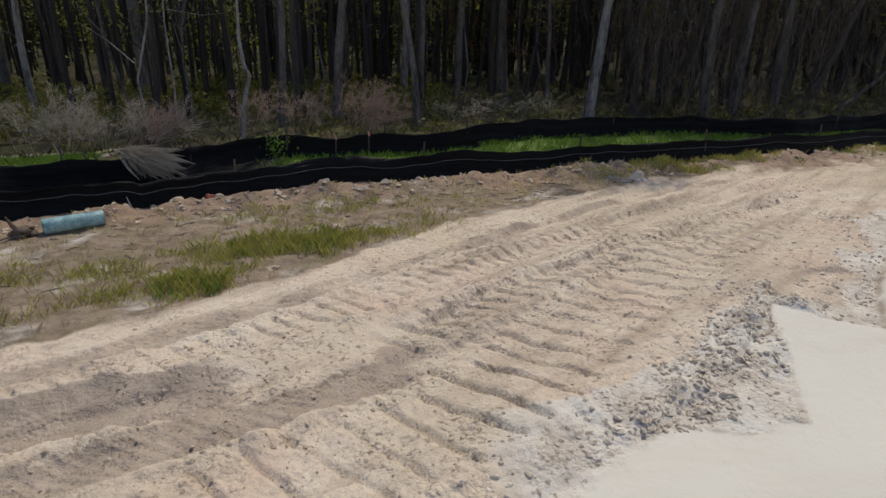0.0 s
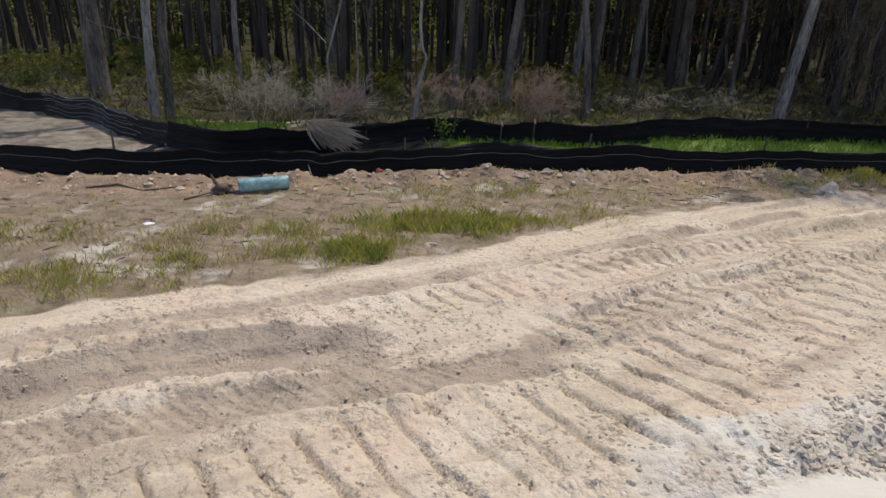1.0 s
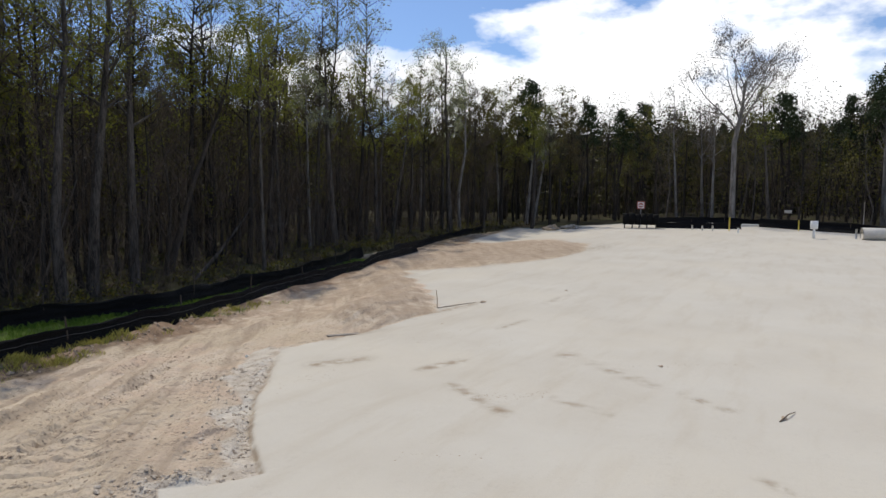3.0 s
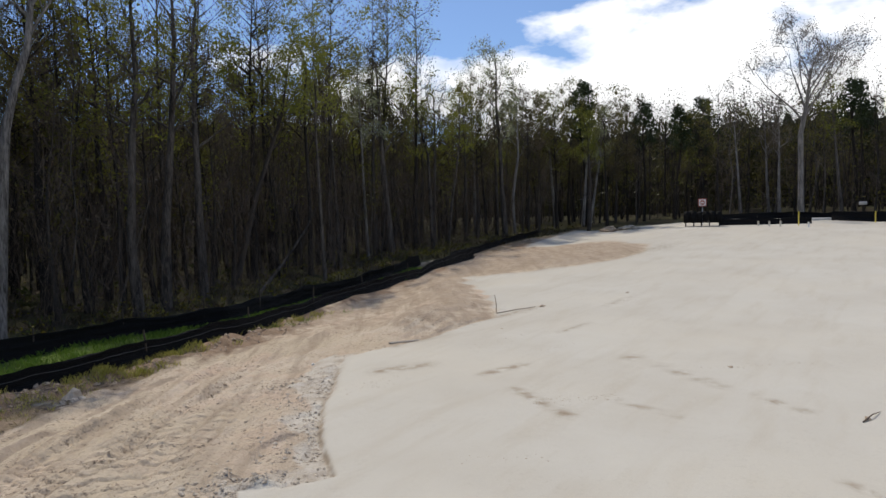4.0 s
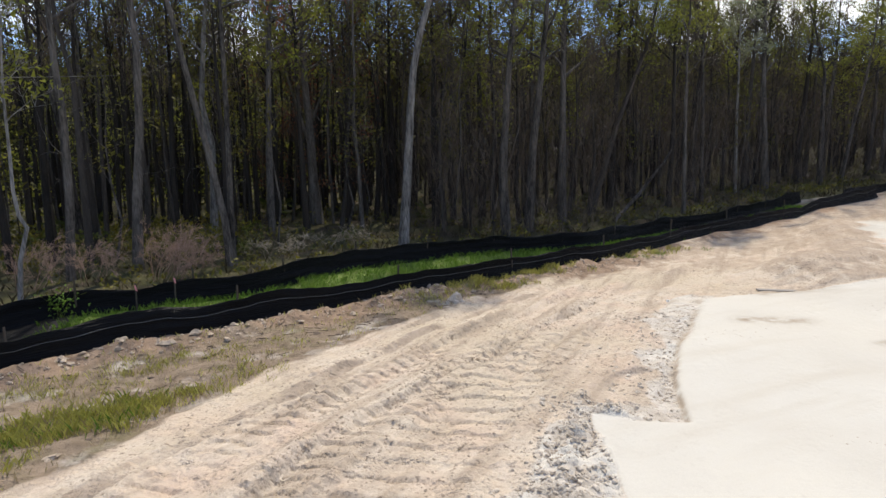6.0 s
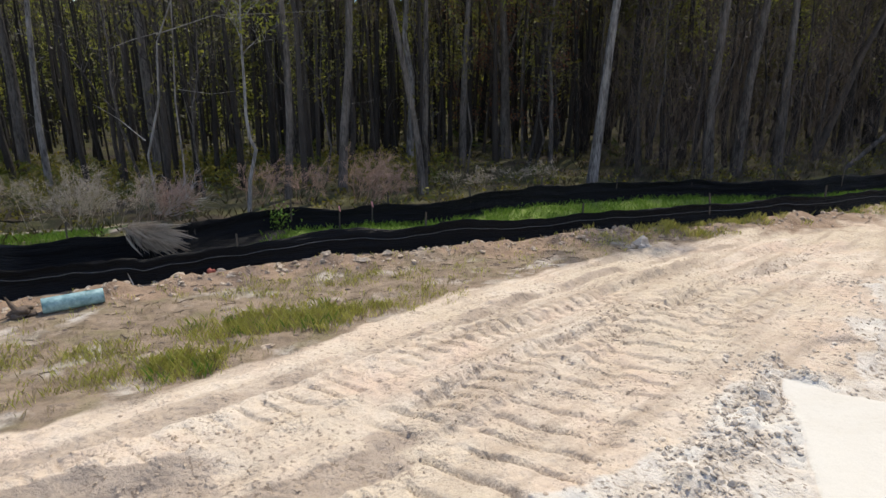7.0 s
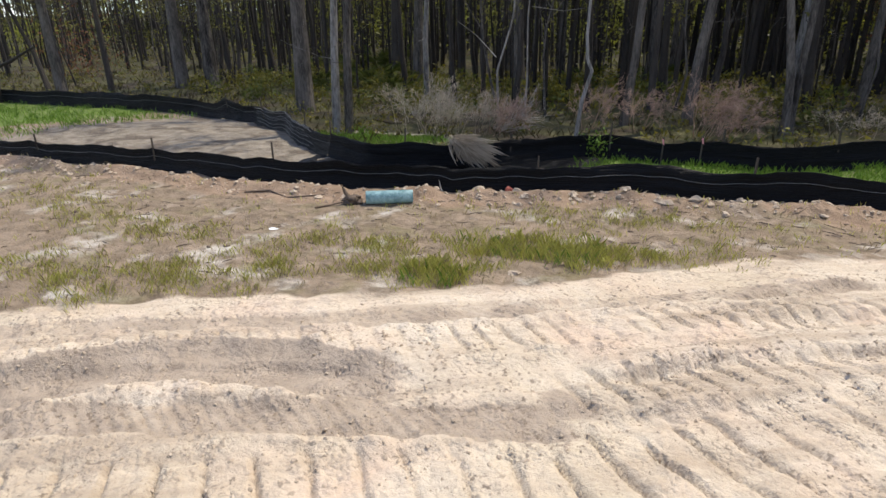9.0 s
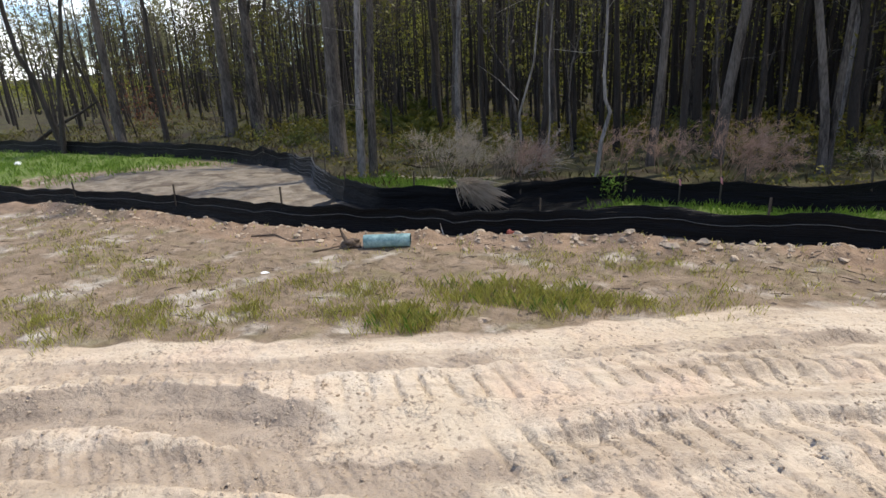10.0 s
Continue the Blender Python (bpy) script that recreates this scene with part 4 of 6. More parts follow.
# edge of the wood: x, y, diameter, bark (0 grey, 1 dark, 2 pale), leaf, and the trunk's course as offsets with their height
EDGE = [
    (-31.6, 15.6, 0.30, 1, 1, [(-0.18, -0.45, 3.5), (-0.34, -0.83, 4.7)]), (-31.0, 15.4, 0.26, 1, 1, [(0.15, 0.38, 3.3), (0.34, 0.85, 5.0)]),
    (-30.0, 17.8, 0.52, 0, 2, [(0.01, 0.01, 3.7), (0.0, 0.0, 6.3)]), (-29.0, 19.7, 0.30, 1, 1, [(-0.01, -0.01, 3.5), (0.05, 0.08, 6.3)]),
    (-27.2, 22.5, 0.72, 0, 2, [(0.04, 0.06, 3.9), (0.08, 0.12, 6.2)]), (-24.1, 21.9, 0.74, 0, 0, [(0.01, 0.01, 3.0), (0.07, 0.09, 5.9)]),
    (-25.7, 24.5, 0.28, 1, 1, [(-0.08, -0.1, 2.6), (-0.15, -0.18, 4.7)]), (-15.6, 19.1, 0.70, 0, 2, [(0.03, 0.03, 2.8), (0.09, 0.09, 5.3)]),
    (-11.3, 15.8, 0.27, 2, 3, [(0.11, 0.10, 2.5), (0.23, 0.22, 5.0)]), (-10.9, 15.9, 0.28, 0, 1, [(0.09, 0.09, 2.6), (0.20, 0.20, 5.1)]),
    (-16.2, 28.4, 0.24, 0, 0, [(0.04, 0.03, 3.0), (0.09, 0.06, 5.4)]), (-13.4, 33.0, 0.34, 0, 2, [(0.02, 0.0, 2.7), (0.05, 0.0, 5.2)]),
    (-10.2, 28.9, 0.28, 0, 1, [(0.1, 0.04, 2.5), (0.13, 0.06, 4.5)]), (-9.8, 31.1, 0.23, 0, 0, [(0.09, 0.04, 2.1), (0.22, 0.09, 4.2)]),
    (-3.3, 19.3, 0.25, 0, 0, [(0.16, 0.05, 2.0), (0.24, 0.07, 4.2)]), (-4.1, 26.6, 0.36, 0, 1, [(-0.11, -0.03, 1.8), (-0.2, -0.05, 3.8)]),
    (-4.0, 29.3, 0.29, 0, 0, [(-0.01, 0.0, 1.6), (0.02, 0.0, 3.4)]), (-1.7, 20.2, 0.33, 0, 0, [(0.15, 0.03, 2.2), (0.42, 0.08, 4.1), (0.5, 0.1, 6.5)]),
    (0.6, 26.8, 0.33, 2, 0, [(0.09, 0.01, 2.1), (0.19, 0.01, 3.8)]), (-15.9, 32.4, 0.38, 1, 2, [(0.03, 0.02, 4.2), (0.01, 0.01, 6.9)]),
    (-19.1, 30.5, 0.56, 1, 2, [(0.07, 0.05, 4.4), (0.12, 0.08, 6.7)]), (-17.1, 29.6, 0.54, 0, 1, [(0.17, 0.1, 4.7), (0.08, 0.05, 6.7)]),
    (-12.5, 23.1, 0.24, 2, 0, [(0.02, 0.01, 2.5), (0.2, 0.12, 6.0)]), (-8.3, 27.7, 0.21, 0, 1, [(0.06, 0.02, 3.3), (0.09, 0.03, 6.4)]),
    (-3.2, 22.1, 0.24, 1, 1, [(0.03, 0.0, 2.8), (0.04, 0.01, 5.6)]), (-9.1, 24.8, 0.55, 0, 2, [(-0.07, -0.03, 2.6), (-0.12, -0.05, 5.2)]),
    (2.8, 25.9, 0.31, 0, 4, [(0.05, 0.0, 3.0), (0.25, -0.02, 6.0), (0.53, -0.06, 9.8)]), (5.0, 28.3, 0.48, 0, 1, [(0.0, 0.0, 2.8), (-0.03, 0.0, 4.0)]),
    (6.6, 26.0, 0.19, 0, 0, [(-0.1, 0.02, 2.7), (-0.19, 0.05, 4.6)]), (11.3, 21.6, 0.40, 0, 0, [(-0.1, 0.05, 2.6), (0.1, -0.03, 6.6)]),
    (12.5, 21.9, 0.41, 0, 1, [(0.1, -0.06, 3.3), (0.39, -0.22, 6.6), (0.63, -0.36, 9.8)]), (15.0, 23.4, 0.40, 0, 0, [(-0.02, 0.01, 3.3), (0.0, 0.0, 8.1), (0.0, 0.0, 10.4)]),
    (24.4, 24.9, 0.24, 0, 1, [(-0.14, 0.14, 4.3), (-0.22, 0.22, 8.8)]), (28.2, 26.3, 0.20, 2, 3, [(-0.1, 0.1, 4.4), (-0.2, 0.2, 9.6)]),
    (30.1, 26.0, 0.46, 0, 2, [(-0.25, 0.29, 5.8), (-0.45, 0.52, 12.3)]), (33.7, 25.4, 0.33, 0, 0, [(-0.1, 0.14, 6.4), (-0.76, 1.01, 10.5)]),
    (36.4, 27.3, 0.28, 0, 1, [(0.08, -0.1, 5.4), (0.14, -0.18, 9.5)]), (35.8, 25.6, 0.26, 0, 0, [(0.2, -0.28, 3.4), (0.41, -0.57, 5.4)]),
    (43.0, 28.0, 0.30, 2, 3, [(-0.02, 0.03, 4.2), (-0.06, 0.09, 8.1)]), (41.4, 24.2, 0.46, 0, 3, [(-0.09, 0.16, 3.7), (-0.15, 0.25, 7.3)]),
    (43.6, 24.6, 0.28, 2, 1, [(-0.06, 0.11, 2.9), (0.18, -0.33, 6.2), (0.15, -0.27, 9.9)]), (50.1, 24.1, 0.28, 2, 0, [(-0.11, 0.23, 3.6), (-0.22, 0.46, 7.1)]),
    (51.2, 21.4, 0.28, 2, 3, [(0.16, -0.38, 2.7), (0.28, -0.67, 4.9)]), (50.9, 21.9, 0.30, 2, 0, [(0.08, -0.19, 2.7), (0.13, -0.3, 5.1)]),
    (57.7, 10.5, 0.25, 2, 1, [(-0.04, 0.24, 3.9), (-0.09, 0.5, 7.4)]), (59.3, 8.6, 0.28, 2, 1, [(-0.02, 0.15, 2.9), (-0.04, 0.26, 5.9)]),
    (56.4, 7.4, 0.28, 2, 1, [(-0.01, 0.07, 2.9), (-0.01, 0.07, 6.2)]), (59.1, -4.6, 0.44, 2, 1, [(0.01, 0.09, 3.1), (0.01, 0.15, 5.7)]), (56.9, 3.2, 0.32, 0, 0, [(-0.01, 0.25, 3.0), (-0.03, 0.49, 5.8)]),
    (20.2, 21.6, 0.20, 0, 4, [(-0.1, 0.03, 3.0), (-0.2, 0.05, 7.0)]), (18.2, 25.6, 0.34, 1, 0, [(0.9, -0.5, 4.2), (2.1, -1.2, 8.2), (2.6, -1.5, 11.5)]), (22.0, 24.6, 0.30, 1, 0, [(0.1, 0.0, 4.0), (0.0, 0.1, 8.0)]),
    (47.2, 19.8, 0.30, 1, 4, [(0.1, -0.1, 4.0), (0.0, 0.1, 8.0)]), (39.2, 26.4, 0.32, 1, 0, [(0.1, 0.0, 4.0), (0.2, 0.1, 8.0)]),
]


def edge_trees():
    r = random.Random(140)
    barks = (BARK_PALE, BARK_MID, BARK_BLEACHED)
    leaves = ((LEAF_SPRING, 20, 0.30, 0.065, TALL), (LEAF_BUD, 7, 0.3, 0.08, BARE), (LEAF_OLIVE, 20, 0.32, 0.07, DARK), (LEAF_PALE, 26, 0.32, 0.06, PALE), (LEAF_SPRING, 26, 0.34, 0.065, TALL))
    for k, (x, y, dia, bark, leaf, course) in enumerate(EDGE):
        tall = r.uniform(13.0, 16.5) if x < 9 else r.uniform(12.0, 13.5) if x < 26 else r.uniform(11.0, 14.0) if x < 46 else r.uniform(9.0, 11.5)
        spine, (lx, ly, lz) = [(0, 0, -0.3), (0, 0, 0.22)], course[-1]
        px, py, pz = course[-2]
        for a, b, h in course:
            spine.append((a + r.gauss(0, 0.03), b, h))
        sx, sy = (lx - px) / (lz - pz) * 0.5, (ly - py) / (lz - pz) * 0.5
        z, ax, ay = lz, lx, ly
        while z < tall - 1.0:
            rise = min(r.uniform(1.2, 2.0), tall - z)
            ax, ay, z = ax + sx * rise + r.gauss(0, 0.13), ay + sy * rise + r.gauss(0, 0.13), z + rise
            spine.append((ax, ay, z))
        mat, each, reach, size, label = leaves[leaf]
        meshes = tree_meshes(600 + k, tall, dia / 2, r.uniform(0.42, 0.55), 13 if x < 46 else 10, 2, mat, each if x > 8 else each // 2, reach, size, barks[bark], spine=spine, sweep=0.19, lowtwigs=r.randint(2, 7) if dia < 0.6 else 3)
        if dia > 0.45:
            label = label.replace("slender ", "")
        plant(meshes, label if bark != 2 else PALE, (x, y, height(x, y)))


edge_trees()

# the leaning pale tree, the crooked sapling, the forked trees and the great spreading tree
plant(tree_meshes(401, 15.5, 0.175, 0.55, 13, 2, LEAF_SPRING, 9, 0.4, 0.12, BARK_BLEACHED,
                  spine=[(0, 0, -0.3), (0.03, 0, 0.3), (0.20, -0.06, 2.5), (0.34, -0.10, 4.6), (0.48, -0.15, 6.1), (0.74, -0.22, 7.3), (1.12, -0.34, 8.6), (1.25, -0.4, 9.9), (1.9, -0.3, 12), (2.0, -0.2, 14), (2.2, 0, 15.5)]),
      "leaning pale grey tree with a bent trunk", (6.85, 21.0, height(6.85, 21.0)))
plant(tree_meshes(402, 7.2, 0.06, 0.55, 9, 2, LEAF_SPRING, 4, 0.3, 0.09, BARK_BLEACHED,
                  spine=[(0, 0, -0.3), (0.02, 0, 0.25), (0.11, 0, 1.05), (0.33, 0, 1.82), (0.20, 0, 2.1), (0.15, 0, 2.7), (0.18, 0, 3.5), (0.21, 0, 4.9), (0.3, 0, 6.0), (0.4, 0, 7.2)]),
      "crooked bleached sapling with a kinked stem", (-3.98, 17.0, height(-3.98, 17.0)))
plant(tree_meshes(403, 15, 0.12, 0.5, 10, 2, LEAF_SPRING, 8, 0.38, 0.12, BARK_PALE,
                  spine=[(0, 0, -0.3), (0, 0, 0.4), (-0.05, 0, 1.4), (-0.3, 0, 3.0), (-0.75, 0, 5.5), (-1.2, 0, 8), (-1.3, 0, 11), (-1.2, 0, 15)]),
      "slender grey tree forking low, leaning outward", (0.86, 19.8, height(0.86, 19.8)))
plant(tree_meshes(404, 15, 0.105, 0.5, 10, 2, LEAF_RED, 7, 0.35, 0.1, BARK_PALE,
                  spine=[(0, 0, -0.3), (0, 0, 0.6), (0.02, 0, 1.6), (0.1, 0, 4.0), (0.15, 0, 8), (0.1, 0, 11), (0.2, 0, 15)]),
      "slender grey tree with reddish buds beside its twin", (0.98, 19.95, height(0.98, 19.95)))


def great_tree(x, y):
    """A tall pale trunk that opens into a rounded fan of limbs."""
    r = random.Random(405)
    wood, tips = Geo(), []
    wood.tube([(0, 0, -0.3), (0, 0, 0.4), (0.1, 0.05, 3.5), (0.15, 0.1, 6.5), (0.3, -0.3, 9.0), (0.3, -0.5, 11.5)], [0.29, 0.24, 0.21, 0.19, 0.14, 0.08], 10, False)
    for k in range(11):
        w = k * 2.4 + r.uniform(-0.3, 0.3)
        z = 7.0 + 0.38 * k
        out = r.uniform(0.6, 1.0) * (1 - 0.05 * k)
        d = Vector((math.cos(w) * out, math.sin(w) * out, 1.0)).normalized()
        limb(wood, r, Vector((0.2, -0.1 - 0.04 * k, z)), d, (14.6 - z) * r.uniform(0.74, 0.95), 0.10 - 0.005 * k, 3, tips, 5, 0.12, 0.016)
    crown = leaf_cloud(r, tips, 22, 0.40, 0.065)
    plant((wood.mesh("trunk", BARK_GREY), crown.mesh("crown", LEAF_TWIG, False)), "great pale tree with a spreading leafless crown", (x, y, height(x, y)))


great_tree(55.5, 5.8)


def inner_tree(seed, tall, radius, clear, wide, twigs, leaves, mat, bark, clumps=20, size=0.10):
    """A slim tree of the wood's inside: trunk, a haze of fine twigs and small clumped leaves."""
    r = random.Random(seed)
    wood, haze, green = Geo(), Geo(), Geo()
    pts, x, y = [(0, 0, -0.3)], 0.0, 0.0
    for i in range(1, 8):
        x, y = x + r.gauss(0, 0.10), y + r.gauss(0, 0.10)
        pts.append((x, y, tall * i / 7))
    wood.tube(pts, [max(radius * (1.15 - 0.15 * i) * (1 - i / 9), 0.012) for i in range(8)], 6, False)

    def axis(z):
        k = min(max(z / tall * 7, 0.0), 6.99)
        i = int(k)
        return Vector(pts[i] if i else (0, 0, 0)).lerp(Vector(pts[i + 1]), k - i)

    def girth(u):
        return wide * (0.35 + 0.65 * math.sin(min(u * 1.25, 1.0) * math.pi * 0.5)) * (1 - 0.55 * max(u - 0.6, 0) / 0.4)

    ends = []
    for i in range(clumps):
        u = (i + r.random()) / clumps
        z = tall * (clear + (0.97 - clear) * u)
        w, q = r.uniform(0, 6.28), girth(u) * r.uniform(0.5, 1.0)
        a = axis(z - q * 0.8)
        e = axis(z) + Vector((math.cos(w) * q, math.sin(w) * q, r.uniform(0, 0.4)))
        m = a.lerp(e, 0.5) + Vector((0, 0, -0.1 * q)) + unit(r) * 0.12
        wood.tube([a, m, e], [max(radius * 0.3 * (1 - u * 0.5), 0.012), 0.012, 0.005], 3, False)
        ends.append((a, e))
    for _ in range(twigs):
        a, e = r.choice(ends)
        p = a.lerp(e, r.uniform(0.15, 1.05)) + unit(r) * 0.2
        d = ((e - a).normalized() * 0.5 + unit(r) * 0.55 + Vector((0, 0, 0.45))) * r.uniform(0.3, 1.0)
        haze.leaflet(p, d, d.cross(unit(r)).normalized() * r.uniform(0.010, 0.02))
    for _ in range(leaves):
        a, e = r.choice(ends)
        p = e + unit(r) * 0.55 * r.random() ** 0.5
        a = unit(r)
        k = size * r.uniform(0.6, 1.3)
        green.leaflet(p, a * k * 1.4, a.cross(unit(r)) * k)
    return wood.mesh("trunk", bark), haze.mesh("spray", BARK_TWIG, False), green.mesh("crown", mat, False)


BROWN = "slim tree in a haze of brown twigs with budding leaves"
OLIVE = "slim dark tree with yellow-green clumped spring leaves"
POLE = "slim straight dark trunk with few high twigs"
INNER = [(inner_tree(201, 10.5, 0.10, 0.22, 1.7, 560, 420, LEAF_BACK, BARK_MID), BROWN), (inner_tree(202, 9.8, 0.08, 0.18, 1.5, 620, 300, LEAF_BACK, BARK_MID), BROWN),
         (inner_tree(203, 11.0, 0.11, 0.34, 1.8, 330, 640, LEAF_SPRING, BARK_SHADED), OLIVE), (inner_tree(204, 9.0, 0.09, 0.22, 1.7, 350, 600, LEAF_MOSS, BARK_SHADED), OLIVE),
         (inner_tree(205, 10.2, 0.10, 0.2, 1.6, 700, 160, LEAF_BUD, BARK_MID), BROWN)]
POLES = [(inner_tree(211, 13.5, 0.085, 0.55, 1.6, 200, 220, LEAF_SPRING, BARK_SHADED, 16), POLE), (inner_tree(212, 13.0, 0.11, 0.55, 1.7, 240, 160, LEAF_MOSS, BARK_MID, 16), POLE),
         (inner_tree(213, 12.5, 0.06, 0.48, 1.4, 260, 120, LEAF_BUD, BARK_SHADED, 16), POLE), (inner_tree(214, 14.0, 0.13, 0.6, 1.8, 200, 200, LEAF_SPRING, BARK_SHADED, 16), POLE)]
TALLER = [(inner_tree(221, 14.5, 0.16, 0.45, 2.4, 700, 1500, LEAF_MOSS, BARK_SHADED, 32, 0.12), OLIVE), (inner_tree(222, 15.0, 0.14, 0.42, 2.3, 900, 1200, LEAF_SPRING, BARK_SHADED, 32, 0.11), OLIVE),
          (inner_tree(223, 14.0, 0.13, 0.40, 2.2, 1200, 500, LEAF_BACK, BARK_SHADED, 30, 0.11), BROWN)]
RUSSET = [(inner_tree(231, 11.5, 0.10, 0.15, 1.9, 700, 700, LEAF_RED, BARK_MID, 26, 0.09), "slim tree in a haze of russet spring buds")]
PINES = [
    (tree_meshes(301, 12, 0.20, 0.55, 14, 1, LEAF_PINE, 90, 0.55, 0.13, BARK_SHADED, sweep=0.17), PINE),
    (tree_meshes(302, 11, 0.18, 0.50, 13, 1, LEAF_PINE, 90, 0.6, 0.13, BARK_SHADED, sweep=0.19), PINE),
]


def inner_wood():
    """The wood behind its edge: straight dark poles in the west, twiggy budding trees in the north-east, pines in the east."""
    r = random.Random(5)
    spots = [(row[0], row[1]) for row in EDGE]

    def fill(n, pick, kinds, near, low, high, gap):
        k = tries = 0
        while k < n and tries < n * 40:
            tries += 1
            x, y = pick()
            if any((x - a) ** 2 + (y - b) ** 2 < gap for a, b in spots):
                continue
            spots.append((x, y))
            k += 1
            meshes, label = r.choice(kinds)
            plant(meshes, label, (x, y, float(lay(x, y)) - 0.05), (r.gauss(0, 0.022), r.gauss(0, 0.022)), r.uniform(0, 360), r.uniform(0.8, 1.25), r.uniform(low, high), deep=not near(x, y))

    def behind(x0, x1, a, b, power=1.0):
        def pick():
            x = r.uniform(x0, x1)
            return x, float(along(BACK_LINE, min(x, 26.6))) + max(0, x - 26.6) * 0.06 + a + (b - a) * r.random() ** power
        return pick

    edge = lambda x, y: y < float(along(BACK_LINE, min(x, 26.6))) + 14
    fill(4, lambda: (r.uniform(1.5, 6.0), r.uniform(27.0, 32.0)), RUSSET, lambda x, y: True, 0.9, 1.05, 1.2)
    fill(70, behind(-30, 10, 8.5, 15), POLES, edge, 0.85, 1.1, 1.5)
    fill(190, behind(-36, 10, 15, 46), POLES, edge, 0.85, 1.1, 1.2)
    fill(60, behind(-70, -34, 8, 40), POLES, edge, 0.8, 1.0, 5.0)
    fill(56, behind(-6, 13, 8, 24), TALLER, edge, 0.95, 1.15, 2.0)
    fill(14, behind(13, 34, 8, 24), TALLER, edge, 0.9, 1.1, 2.0)
    fill(18, behind(24, 46, 4, 15), TALLER, edge, 0.76, 0.92, 2.0)
    fill(14, lambda: (r.uniform(46, 60), r.uniform(18, 34)), TALLER, lambda x, y: False, 0.78, 0.92, 2.0)
    fill(70, behind(9, 44, 5.5, 13), INNER, edge, 0.92, 1.15, 1.6)
    fill(150, behind(-4, 50, 13, 36), INNER, edge, 1.05, 1.3, 1.6)
    far = lambda: (58 + r.random() * 20, r.uniform(-34, 36))
    fill(90, far, INNER, lambda x, y: False, 0.85, 1.15, 2.0)
    fill(34, lambda: (59 + r.random() * 16, r.choice((r.uniform(-34, -4), r.uniform(-34, 22)))), PINES, lambda x, y: False, 0.74, 0.96, 1.5)
    fill(30, behind(44, 58, 1, 12), INNER, lambda x, y: False, 0.8, 1.05, 2.0)


inner_wood()

# the taller crowns of the north-east corner: round leafy ones, a pale one and pines between them
ROUND = [(inner_tree(241, 14.0, 0.16, 0.40, 3.3, 500, 4200, LEAF_MOSS, BARK_SHADED, 60, 0.12), "tall tree with a full olive-yellow spring crown"),
         (inner_tree(242, 14.0, 0.15, 0.38, 3.0, 900, 3000, LEAF_BACK, BARK_MID, 56, 0.11), "tall tree with a rounded brown-olive budding crown"),
         (inner_tree(243, 16.0, 0.17, 0.45, 3.0, 900, 2000, LEAF_PALE, BARK_PALE, 48, 0.11), "tall pale tree with thin fresh leaves")]
for kind, x, y, top, broad in ((2, 42.5, 25.6, 17.2, 1.0), (1, 40.2, 26.0, 13.8, 1.0), (1, 46.0, 24.6, 13.4, 0.95), (0, 49.6, 23.7, 14.6, 1.0), (0, 48.0, 26.0, 13.6, 0.9),
                               (3, 52.0, 22.0, 14.7, 1.0), (1, 53.4, 23.2, 13.2, 0.9), (1, 54.8, 20.4, 12.6, 0.9), (3, 57.2, 18.6, 13.2, 0.8), (3, 58.6, 16.2, 12.6, 0.85),
                               (0, 59.8, 14.2, 12.4, 0.75), (1, 60.8, 11.0, 12.0, 0.9), (3, 61.5, 2.6, 13.6, 1.0), (3, 60.8, -5.0, 15.4, 1.05), (3, 62.2, -8.5, 15.0, 1.05), (1, 61.0, 6.8, 12.4, 0.9)):
    meshes, label = (ROUND + PINES[:1])[kind]
    z = float(lay(x, y))
    plant(meshes, label, (x, y, z - 0.05), (0.01, 0.0), x * 77 % 360, broad, (top - z) / (14.0, 14.0, 16.0, 12.6)[kind])
# high thin crowns of the wood's north side, with sky between them
HIGH = [(inner_tree(251, 18.0, 0.20, 0.50, 3.2, 900, 2600, LEAF_SPRING, BARK_SHADED, 44, 0.10), "tall dark-barked tree with thin yellow-green leaves high up"),
        (inner_tree(252, 18.0, 0.19, 0.52, 3.0, 800, 1700, LEAF_SPRING, BARK_SHADED, 40, 0.11), "tall dark-barked tree with olive leaves in its high crown"),
        (inner_tree(253, 18.0, 0.17, 0.48, 2.8, 1100, 900, LEAF_HAZE, BARK_MID, 40, 0.10), "tall grey tree with a bare twiggy budding crown")]
for kind, x, y, tall in ((1, 12.8, 27.0, 16.5), (2, 15.0, 26.3, 17.5), (0, 17.6, 28.0, 18.0), (1, 19.2, 25.6, 17.0), (0, 21.6, 27.2, 18.5), (2, 23.2, 29.2, 18.0), (1, 25.0, 26.4, 17.6),
                         (0, 27.6, 29.0, 19.0), (2, 29.4, 26.8, 18.4), (0, 31.8, 28.2, 19.2), (1, 33.6, 26.9, 18.6), (2, 36.2, 28.4, 15.5)):
    meshes, label = HIGH[kind]
    plant(meshes, label, (x, y, float(lay(x, y)) - 0.05), (0.01 * kind, -0.01), x * 131 % 360, 1.0, tall / 18.0)
join_deep()


